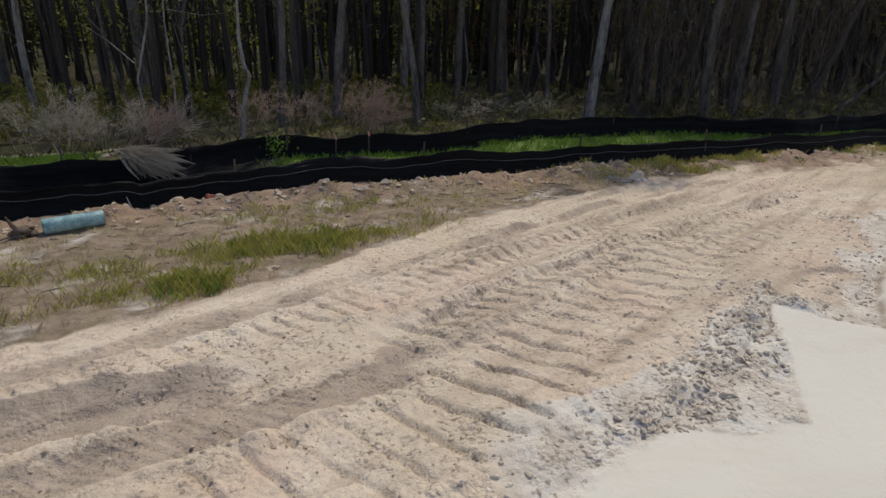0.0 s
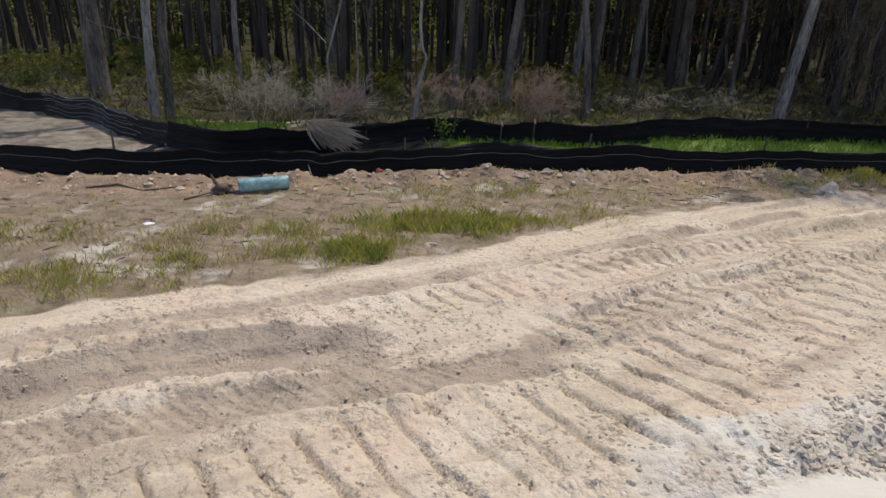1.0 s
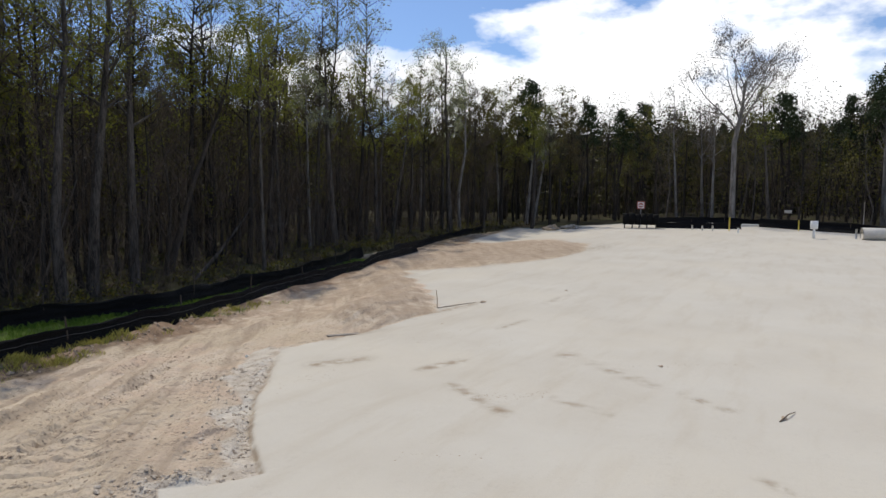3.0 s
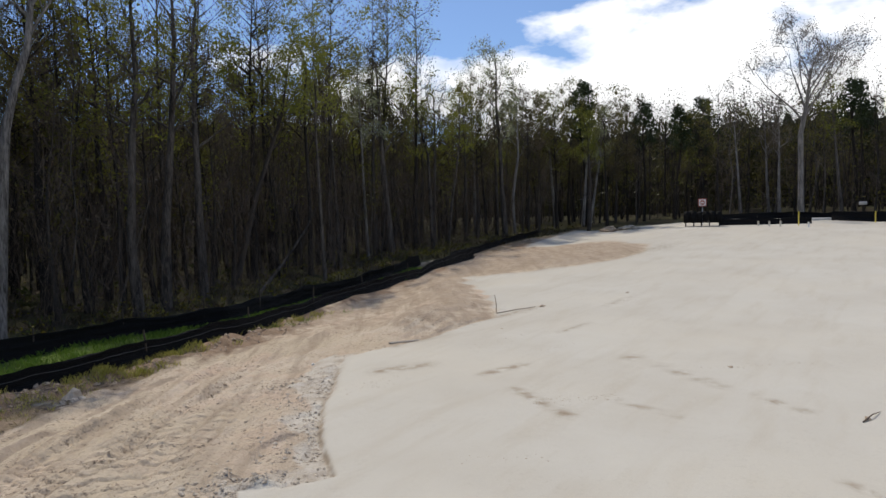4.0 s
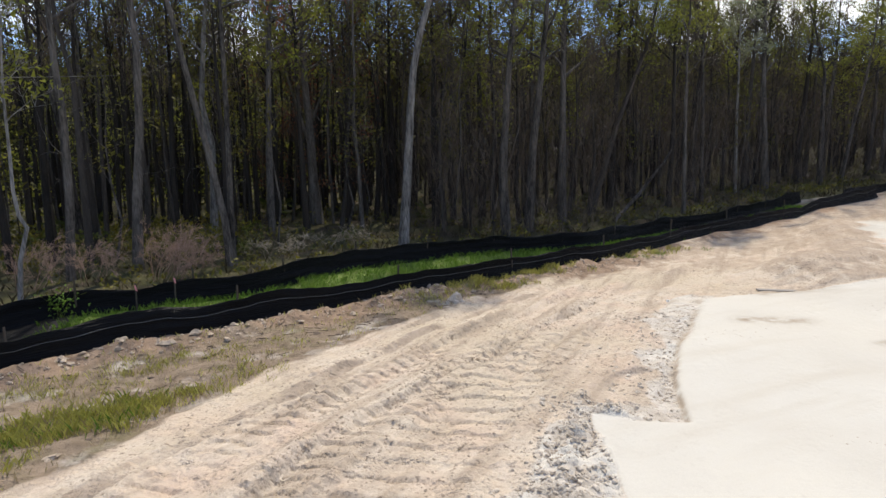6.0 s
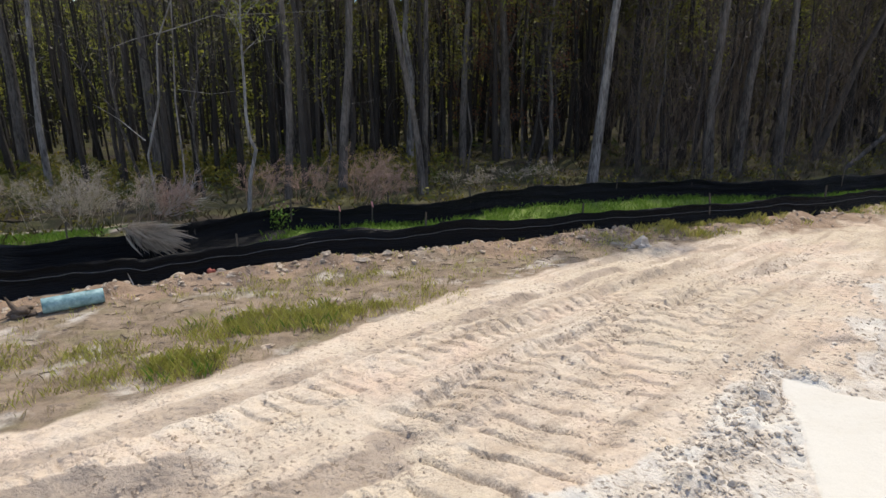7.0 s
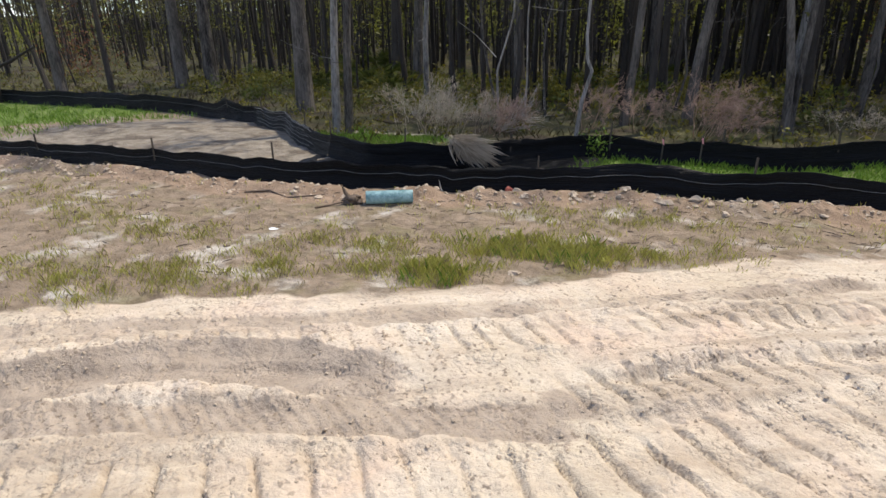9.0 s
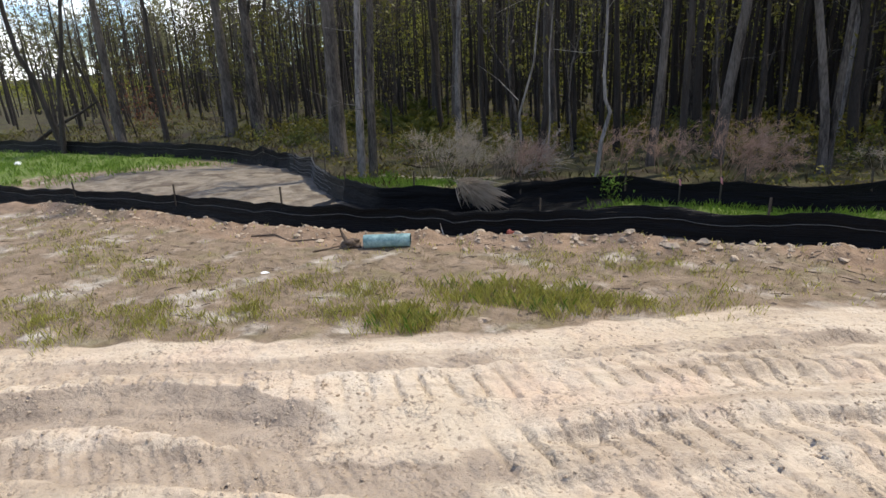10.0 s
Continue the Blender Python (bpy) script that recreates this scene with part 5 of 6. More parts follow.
def far_woods():
    """The depth of the wood: stems and foliage past counting."""
    r = random.Random(8)
    stems, leaves, dark, sun_side = Geo(), Geo(), Geo(), Geo()

    def spot(near, deep):
        if r.random() < 0.72:
            x = r.uniform(-75, 58)
            return x, float(along(BACK_LINE, np.clip(x, -48, 27))) + near + (deep - near) * r.random() + max(0, x - 27) * 0.25
        return r.uniform(59, 80), r.uniform(-40, 42)

    for _ in range(1900):
        x, y = spot(14, 56)
        z, h = float(lay(x, y)), r.uniform(6, 12)
        lx, ly = r.gauss(0, 0.03) * h, r.gauss(0, 0.03) * h
        rad = r.uniform(0.025, 0.12)
        stems.tube([(x, y, z - 0.1), (x + lx * 0.4 + r.gauss(0, 0.1), y + ly * 0.4, z + h * 0.45), (x + lx, y + ly, z + h)], [rad, rad * 0.75, 0.01], 4, False)
    for _ in range(2600):
        x, y = spot(18, 58)
        z = float(lay(x, y))
        k = r.random()
        c = Vector((x, y, z + (r.uniform(0.2, 2.0) if k < 0.3 else r.uniform(2.0, 9.0 if x < 50 else 7.0))))
        wide = r.uniform(0.8, 1.8)
        light = r.random() < 0.45
        for _ in range(34):
            a = unit(r)
            q = r.uniform(0.12, 0.30)
            p = c + Vector((unit(r).x * wide, unit(r).y * wide, unit(r).z * wide * 0.7))
            (leaves if light else dark).leaflet(p, a * q, a.cross(unit(r)) * q)
    # sunlit patches behind the trunks, their light put into a bright leaf colour
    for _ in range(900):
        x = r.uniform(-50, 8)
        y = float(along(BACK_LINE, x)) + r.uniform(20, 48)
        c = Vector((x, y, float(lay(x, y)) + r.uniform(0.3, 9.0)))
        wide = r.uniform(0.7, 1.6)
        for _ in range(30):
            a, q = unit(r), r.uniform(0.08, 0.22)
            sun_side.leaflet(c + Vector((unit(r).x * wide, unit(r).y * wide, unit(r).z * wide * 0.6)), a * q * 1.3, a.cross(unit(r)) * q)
    twigs = Geo()
    for _ in range(7000):
        if r.random() < 0.75:
            x = r.uniform(8, 54)
            y = float(along(BACK_LINE, min(x, 26.6))) + 2.5 + max(0, x - 27) * 0.05 + r.random() ** 1.2 * 14
        else:
            x, y = r.uniform(55, 64), r.uniform(-16, 26)
        base = Vector((x, y, float(lay(x, y)) + r.random() ** 1.4 * 5.0))
        for _ in range(6):
            a = Vector((r.gauss(0, 0.35), r.gauss(0, 0.35), r.uniform(0.3, 1.0))) * r.uniform(0.5, 1.7)
            twigs.leaflet(base + unit(r) * 0.6, a, Vector((r.uniform(-1, 1), r.uniform(-1, 1), 0)).normalized() * 0.020)
    stuff("fine_twigs", twigs, BARK_TWIG, "haze of fine bare brown twigs between the trees", "twigs", False)
    stuff("far_stems", stems, BARK_SHADED, "dense stems deep in the wood, shade put into their bark", "woods")
    stuff("far_foliage", dark, LEAF_OLIVE, "olive foliage deep in the wood, shade put into its colour", "foliage", False)
    stuff("far_leaves", sun_side, LEAF_SPRING, "spring leaves coloured bright for sunlit patches between the trunks", "foliage", False)
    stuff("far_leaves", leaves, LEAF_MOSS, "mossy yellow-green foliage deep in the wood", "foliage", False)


far_woods()


def wood_edge(x):
    return float(along(BACK_LINE, x))


def backdrop_woods():
    """The far side of the wood: an uneven mass of foliage past everything else, shade put into its dark colour."""
    r = random.Random(15)
    g = Geo()
    ring = [(-150, 40), (-95, 56), (-60, 66), (-30, 70), (0, 72), (30, 72), (58, 62), (74, 44), (80, 22), (82, 0), (80, -26), (74, -56)]
    needles, buds, haze, straw, red = Geo(), Geo(), Geo(), Geo(), Geo()
    for n, ((ax, ay), (bx, by)) in enumerate(zip(ring, ring[1:])):
        east = n >= 6
        for k in range(42 if n > 4 else 26):
            u = (k + r.random()) / (42 if n > 4 else 26)
            x, y = ax + (bx - ax) * u + r.gauss(0, 2.0), ay + (by - ay) * u + r.gauss(0, 2.5)
            z = float(lay(x, y))
            tall = r.uniform(12.0, 19.0) if n == 0 else r.uniform(13.0, 17.5) if not east else r.uniform(11.0, 15.5)
            wide, deep = r.uniform(1.5, 2.8), tall * r.uniform(0.28, 0.42)
            kind = r.random()
            into = needles if kind < (0.4 if east else 0.15) else buds if kind < 0.6 else g
            if n < 2:
                into, deep, wide = (haze if kind < 0.75 else buds), tall * 0.45, wide * 1.3
            for _ in range(780 if east else 450):
                d = unit(r)
                q = r.random() ** 0.4
                c = Vector((x + d.x * wide * q, y + d.y * wide * q, z + tall - deep + d.z * deep * q))
                a, size = unit(r), r.uniform(0.22, 0.5) if n < 2 else r.uniform(0.08, 0.20)
                into.leaflet(c, a * size * 1.5, a.cross(unit(r)) * size)
            for _ in range(60):
                c = Vector((x + r.gauss(0, 1.5), y + r.gauss(0, 1.5), z + tall * 0.6 * r.random()))
                a, size = unit(r), r.uniform(0.4, 0.9)
                (haze if n < 2 else g).leaflet(c, a * size * 1.3, a.cross(unit(r)) * size)
    for _ in range(420):
        x = r.uniform(-104, -56)
        y = 33 - (x + 80) * 0.15 + r.uniform(0, 9)
        top = r.uniform(1.0, 3.6)
        for _ in range(26):
            a, size = unit(r), r.uniform(0.12, 0.30)
            c = Vector((x + r.gauss(0, 0.9), y + r.gauss(0, 0.9), float(lay(x, y)) + top * r.random() ** 0.7))
            (straw if top > 2.2 else haze).leaflet(c, a * size * 1.4, a.cross(unit(r)) * size)
    for _ in range(26):
        x, y = r.uniform(-44, -37), r.uniform(22.5, 27)
        z, high = float(lay(x, y)), r.uniform(2.0, 5.0)
        for _ in range(40):
            a, size = unit(r), r.uniform(0.05, 0.14)
            c = Vector((x + r.gauss(0, 0.6), y + r.gauss(0, 0.6), z + high * r.random()))
            red.leaflet(c, a * size * 1.4, a.cross(unit(r)) * size)
    stuff("red_scrub", red, LEAF_RED, "reddish-brown budding scrub under the trees", "scrub", False)
    stuff("clearing_scrub", straw, LEAF_SPRING, "yellow-green sunlit scrub in a clearing behind the trees", "scrub", False)
    stuff("clearing_crowns", haze, LEAF_HAZE, "pale grey-olive budding crowns beyond a clearing", "woods", False)
    stuff("backdrop_pines", needles, LEAF_PINE, "dark green needles of far pines", "woods", False)
    stuff("backdrop_buds", buds, LEAF_BACK, "brown-olive budding crowns of the far wood", "woods", False)
    # added dark sheet, stands for the black shade between the far trunks
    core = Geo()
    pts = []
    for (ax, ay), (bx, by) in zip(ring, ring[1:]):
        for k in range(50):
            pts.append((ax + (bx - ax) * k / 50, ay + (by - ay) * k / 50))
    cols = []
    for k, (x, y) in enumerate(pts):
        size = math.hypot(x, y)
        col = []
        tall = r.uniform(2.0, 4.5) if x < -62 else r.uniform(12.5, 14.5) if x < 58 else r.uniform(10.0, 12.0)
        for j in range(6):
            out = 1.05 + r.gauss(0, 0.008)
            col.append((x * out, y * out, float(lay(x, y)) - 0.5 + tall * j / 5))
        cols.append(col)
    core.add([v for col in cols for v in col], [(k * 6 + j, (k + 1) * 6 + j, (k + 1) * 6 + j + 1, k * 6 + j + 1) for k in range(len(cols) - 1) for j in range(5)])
    stuff("backdrop_thicket", core, LEAF_OLIVE, "dark sheet standing for the shade inside the far wood", "woods", False)
    stuff("backdrop_trees", g, LEAF_OLIVE, "olive mass of the far wood, shade put into its colour", "woods", False)


backdrop_woods()

# ---- undergrowth ----
SAPLINGS = [
    (tree_meshes(501, 7.5, 0.045, 0.35, 9, 1, LEAF_MOSS, 9, 0.45, 0.11, BARK_PALE, wiggle=0.14), "thin sapling with yellow-green spring leaves"),
    (tree_meshes(502, 6.0, 0.040, 0.32, 9, 1, LEAF_MOSS, 9, 0.42, 0.11, BARK_SHADED, wiggle=0.16), "thin sapling with small olive leaves"),
    (tree_meshes(503, 8.5, 0.050, 0.35, 10, 1, LEAF_BUD, 7, 0.4, 0.07, BARK_PALE, wiggle=0.16), "thin bare grey sapling"),
]


def saplings():
    r = random.Random(21)
    for _ in range(120):
        x = r.uniform(-50, 46)
        y = wood_edge(min(x, 26)) + 4.5 + r.random() ** 1.2 * 24
        meshes, label = r.choice(SAPLINGS)
        plant(meshes, label, (x, y, float(lay(x, y)) - 0.03), (r.gauss(0, 0.07), r.gauss(0, 0.07)), r.uniform(0, 360), r.uniform(0.8, 1.3), r.uniform(0.7, 1.25), "sapling", "saplings of the wood")
    for _ in range(30):
        x, y = r.uniform(53, 66), r.uniform(-14, 26)
        meshes, label = r.choice(SAPLINGS)
        plant(meshes, label, (x, y, float(lay(x, y)) - 0.03), (r.gauss(0, 0.07), r.gauss(0, 0.07)), r.uniform(0, 360), 1.2, r.uniform(0.8, 1.3), "sapling", "saplings of the wood")


saplings()


def fennel(seed, tall, spreading, mat, bend=(0.5, 0.0), count=9):
    """A dead twiggy weed: fine stems that fork again and again, with wisps at the ends."""
    r = random.Random(seed)
    stems, plume, tips = Geo(), Geo(), []
    for i in range(count):
        w, q = r.uniform(0, 6.28), r.random() ** 0.5 * spreading * 0.4
        d = Vector((math.cos(w) * 0.4 + bend[0], math.sin(w) * 0.4 + bend[1], 1.1)).normalized()
        limb(stems, r, Vector((math.cos(w) * q, math.sin(w) * q, -0.05)), d, tall * r.uniform(0.55, 0.95), 0.008, 2, tips, 3, 0.05, 0.0028)
    for p, d, order in tips:
        for _ in range(11 if order == 0 else 4):
            t = (d * 0.7 + unit(r) * 0.6 + Vector((bend[0] * 0.4, bend[1] * 0.4, -0.1))) * r.uniform(0.08, 0.24)
            plume.leaflet(p - d * r.random() * 0.25 + unit(r) * 0.04, t, t.cross(unit(r)).normalized() * 0.008)
    return stems.mesh("stalk", mat), plume.mesh("plume", mat, False)


def brush(meshes, label, x, y, turn, scale, stretch):
    ob = thing("dry_brush", label, "shrub", (x, y, height(x, y)), "dead brush behind the fence", turn)
    ob.matrix_basis = ob.matrix_basis @ Matrix.Diagonal((scale, scale, stretch, 1))
    part("stalk", meshes[0], None, ob)
    part("plume", meshes[1], None, ob)


FENNELS = [fennel(61, 1.3, 0.8, BRUSH_BROWN, (0.5, 0), 10), fennel(62, 1.2, 0.7, BRUSH_BROWN, (0.35, 0.1), 8), fennel(63, 1.4, 2.2, BRUSH_STRAW, (0.2, 0.2), 9)]
for k, x, y, turn, sc, st in ((2, -8.9, 17.0, 20, 0.95, 1.2), (2, -9.8, 18.0, 60, 1.0, 1.2), (0, -6.6, 17.6, 0, 0.8, 1.1), (1, -6.1, 17.2, 40, 0.75, 1.0), (1, -4.1, 18.4, 10, 0.8, 1.15),
                              (1, -2.7, 18.6, 20, 0.75, 1.05), (0, -0.9, 18.4, 5, 1.0, 1.25), (0, -0.4, 18.8, 30, 0.95, 1.1), (2, -8.0, 16.4, 70, 0.8, 0.9), (2, 2.4, 20.0, 30, 0.9, 0.55), (2, 5.0, 21.4, 60, 1.0, 0.55), (2, -7.3, 16.6, 0, 0.8, 1.0)):
    sc = sc * (1.0 if st < 0.7 else 1.25)
    brush(FENNELS[k], ("tall feathery dead brown weeds", "upright dead brown weeds", "pale straw-coloured dead brush")[k] + " behind the silt fence", x, y, turn, sc, st)


def drooping_tuft():
    """The pale tuft that hangs over the fence."""
    r = random.Random(33)
    g = Geo()
    for _ in range(640):
        c = Vector((r.gauss(-0.12, 0.12), r.gauss(0, 0.06), r.uniform(0.0, 0.2)))
        k = r.random()
        g.blade(c, (0.12 + 0.62 * k + r.gauss(0, 0.12), -0.12 + r.gauss(0, 0.14), r.uniform(-0.42, 0.16) - 0.08 * k), 0.0042)
    ob = thing("grass_tuft", "pale drooping tuft of dead grass hanging over the black fence", "grass", (-4.95, 12.5, height(-4.95, 12.5) + 0.62))
    part("foliage", g, BRUSH_STRAW, ob, smooth=False)
    g = Geo()
    for k in range(5):
        g.tube([(r.gauss(0, 0.05), 0.25 + r.gauss(0, 0.05), -0.68), (r.gauss(0, 0.03), 0.1, -0.2), (0, 0, 0.1)], [0.012, 0.011, 0.008], 4, False)
    part("stem", g, BARK_PALE, ob)


drooping_tuft()


def palmetto(x, y, fans, size, seed):
    r = random.Random(seed)
    ob = thing("palmetto", "saw palmetto with yellow-green fan fronds among the trees", "palmetto", (x, y, height(x, y)), "palmettos of the wood")
    for _ in range(fans):
        g = Geo()
        w, rise = r.uniform(0, 6.28), r.uniform(0.35, 1.2)
        d = Vector((math.cos(w), math.sin(w), rise)).normalized()
        hub = d * size * r.uniform(0.5, 0.9)
        g.tube([(0, 0, -0.02), tuple(hub * 0.6 + Vector((0, 0, 0.05))), tuple(hub)], [0.012, 0.010, 0.008], 4, False)
        side = d.cross(Vector((0, 0, 1))).normalized()
        for k in range(17):
            a = (k / 16 - 0.5) * 3.6
            t = (d * math.cos(a) + side * math.sin(a)) * size * r.uniform(0.42, 0.55)
            t.z -= 0.12 * size * abs(math.sin(a))
            g.blade(hub, t, 0.018)
        part("frond", g, LEAF_PALM, ob, smooth=False)


for k, (x, y, n, sz) in enumerate(((-16.8, 25.6, 16, 1.5), (-18.2, 26.5, 14, 1.5), (-15.3, 24.6, 10, 1.1), (-12.2, 25.0, 8, 0.9), (-19.6, 24.4, 10, 1.1), (-4.5, 29.5, 10, 1.2), (3.8, 32.0, 10, 1.2), (10.5, 27.5, 9, 1.0),
                                   (18.8, 28.5, 10, 1.2), (-24, 30, 12, 1.3), (13.6, 29.5, 8, 1.0), (-8.0, 31, 9, 1.1), (-20.8, 32, 18, 1.7), (-22.3, 31, 12, 1.4), (-8.6, 20.9, 8, 0.7), (-12.9, 21.5, 8, 0.8))):
    palmetto(x, y, n, sz, 70 + k)


def leafy_weed(x, y):
    r = random.Random(12)
    ob = thing("weed", "small green broad-leaved weed against the back fence", "weed", (x, y, height(x, y)))
    g = Geo()
    for _ in range(5):
        g.tube([(r.gauss(0, 0.04), r.gauss(0, 0.03), -0.02), (r.gauss(0, 0.12), r.gauss(0, 0.05), 0.3), (r.gauss(0, 0.22), r.gauss(0, 0.08), 0.55)], [0.006, 0.005, 0.003], 4, False)
    part("stalk", g, LEAF_PALM, ob)
    g = Geo()
    for _ in range(110):
        a = unit(r)
        g.leaf((r.gauss(0, 0.17), r.gauss(0, 0.07), 0.12 + abs(r.gauss(0.22, 0.16))), a * 0.075, a.cross(unit(r)) * 0.06)
    part("foliage", g, GRASS_LUSH, ob, smooth=False)


leafy_weed(-2.75, 14.75)


def undergrowth():
    """Low bushes, ferns and dead grass on the floor of the wood."""
    r = random.Random(44)
    green, dry, low = Geo(), Geo(), Geo()
    for _ in range(1500):
        x = r.uniform(-48, 52)
        deep = 1.2 + r.random() ** 1.3 * 26
        y = wood_edge(min(x, 26.6)) + deep
        z = height(x, y)
        size = r.uniform(0.2, 0.65) * (0.7 + deep * 0.03)
        for _ in range(22):
            u = unit(r)
            c = Vector((x + u.x * size * 1.3, y + u.y * size, z + abs(u.z) * size * 0.9 + 0.05))
            a = unit(r)
            k = r.uniform(0.07, 0.17)
            (green if r.random() < 0.8 else low).leaf(c, a * k, a.cross(unit(r)) * k * 0.7)
    for _ in range(300):
        x, y = r.uniform(-26, 2), r.uniform(20.5, 30)
        z, size, tall = height(x, y), r.uniform(0.35, 0.8), r.uniform(0.4, 0.95)
        into = green if r.random() < 0.75 else low
        for _ in range(60):
            u, a, k = unit(r), unit(r), r.uniform(0.06, 0.14)
            into.leaflet(Vector((x + u.x * size, y + u.y * size * 0.7, z + 0.05 + (0.5 + 0.5 * u.z) * tall)), a * k * 1.4, a.cross(unit(r)) * k)
    for _ in range(3000):
        x = r.uniform(-48, 52)
        y = wood_edge(min(x, 26.6)) + 0.5 + r.random() ** 1.5 * 16
        z = float(lay(x, y))
        for _ in range(5):
            w = r.uniform(0, 6.28)
            k = r.uniform(0.10, 0.38)
            dry.blade((x + r.gauss(0, 0.12), y + r.gauss(0, 0.12), z - 0.08), (math.cos(w) * k * 0.6, math.sin(w) * k * 0.6, k), 0.012)
    stuff("undergrowth", green, LEAF_SHRUB, "low yellow-olive undergrowth between the trees", "undergrowth", False)
    stuff("undergrowth", low, LEAF_PALM, "brighter green low undergrowth between the trees", "undergrowth", False)
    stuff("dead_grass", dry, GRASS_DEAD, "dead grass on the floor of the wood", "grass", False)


undergrowth()

# ---- pool behind the fence ----


def pool(x, y, rx, ry):
    """A dark pool of standing water on the floor of the wood."""
    r = random.Random(2)
    g = Geo()
    n = 40
    z = max(height(x + rx * 0.6 * math.cos(k), y + ry * 0.6 * math.sin(k)) for k in range(6)) - 0.02
    ring = []
    for k in range(n):
        w = 2 * math.pi * k / n
        q = 1 + 0.18 * math.sin(3 * w + 1) + 0.1 * math.sin(7 * w)
        ring.append((x + rx * q * math.cos(w), y + ry * q * math.sin(w), z))
    g.add(ring + [(px, py, z - 0.12) for px, py, _ in ring], [tuple(range(n))] + [(k, n + k, n + (k + 1) % n, (k + 1) % n) for k in range(n)])
    tagged(new("mud_pool", g.mesh("mud_pool", WATER, False)), "dull brown muddy pool behind the fence", "mud pool", "", "structure")


pool(-10.8, 19.5, 1.7, 0.9)

# ---- grass ----


def grass():
    r = random.Random(50)
    lush, olive, dry = Geo(), Geo(), Geo()

    def tuft(g, x, y, n, size, reach, wide=0.004):
        z = height(x, y) - 0.01
        for _ in range(n):
            w, k = r.uniform(0, 6.28), size * r.uniform(0.5, 1.2)
            g.blade((x + r.gauss(0, reach), y + r.gauss(0, reach), z), (math.cos(w) * k * 0.5, math.sin(w) * k * 0.5, k), wide)

    for _ in range(2300):
        x = r.uniform(-3.0, 25)
        a, b = float(along(FENCE_LINE, x)), wood_edge(x)
        if b - a < 0.5:
            continue
        tuft(lush, x, r.uniform(a + 0.15, b - 0.1), 9, 0.16, 0.10, 0.004)
    for _ in range(900):
        x = r.uniform(-36, -19)
        tuft(lush, x, r.uniform(float(along(FENCE_LINE, x)) + 1.5, wood_edge(x) - 0.2), 6, 0.2, 0.12, 0.009)
    for _ in range(420):
        x = r.uniform(-12, -7)
        tuft(lush, x, wood_edge(x) + r.uniform(0.8, 3.5), 5, 0.18, 0.12, 0.008)
    patches = [(-1.9, 8.4, 0.75, 0.32, 85, 1), (-1.0, 8.8, 0.5, 0.25, 50, 1), (-0.3, 9.1, 0.45, 0.2, 30, 0), (-2.45, 7.1, 0.38, 0.3, 60, 1), (-3.8, 7.7, 0.5, 0.3, 36, 0), (-3.4, 6.9, 0.35, 0.3, 26, 0),
               (-6.25, 4.6, 0.6, 0.4, 40, 0), (-5.7, 5.45, 0.5, 0.35, 30, 0), (-4.9, 5.4, 0.5, 0.3, 34, 0), (-6.9, 6.9, 0.5, 0.3, 18, 0), (-9.4, 6.7, 0.9, 0.5, 26, 0), (-7.8, 6.5, 0.5, 0.3, 20, 0)]
    patches += [(-4.4, 6.3, 0.4, 0.3, 20, 0), (-4.9, 7.6, 0.5, 0.35, 22, 0), (-1.8, 10.4, 1.1, 0.4, 34, 0), (-0.3, 11.2, 1.2, 0.4, 30, 0), (-5.2, 6.8, 0.5, 0.3, 16, 0), (-7.4, 4.5, 0.6, 0.4, 30, 0),
                (0.5, 9.7, 0.5, 0.3, 16, 0), (6.7, 13.7, 0.8, 0.22, 40, 1), (8.5, 14.4, 1.2, 0.2, 36, 1), (4.9, 13.2, 0.6, 0.25, 18, 0), (12, 15.3, 2.0, 0.25, 40, 1), (-12, 7.0, 1.8, 0.9, 30, 0)]
    for x, y, rx, ry, n, kind in patches:
        for _ in range(int(n * 1.25)):
            px, py = x + r.gauss(0, rx * 0.75), y + r.gauss(0, ry * 0.8)
            tall = (0.16 if kind else 0.12) * r.uniform(0.6, 1.2)
            tuft(lush if r.random() < 0.10 * kind else olive, px, py, 18 if kind else 11, tall, 0.075, 0.0022)
            tuft(dry, px, py, 5 if kind else 7, tall * 0.8, 0.09, 0.0022)
    for _ in range(900):
        x = r.uniform(-16, 6)
        edge = float(np.interp(x, [-9, -5.9, -3.8, -1.8, 0.2, 3.3, 6], [1.6, 3.8, 5.55, 6.85, 8.75, 11.3, 12.8]))
        y = r.uniform(edge + 0.1, float(along(FENCE_LINE, x)) - 0.3)
        tuft(dry if r.random() < 0.55 else olive, x, y, 4, 0.09, 0.05, 0.005)
    stuff("lush_grass", lush, GRASS_LUSH, "bright green grass between the fences and in tufts", "grass", False)
    stuff("weeds", olive, GRASS_OLIVE, "yellow-green weeds on the sandy verge", "grass", False)
    stuff("dry_weeds", dry, GRASS_DRY, "short dry weeds on the sandy verge", "grass", False)


grass()

# ---- clods and stones ----


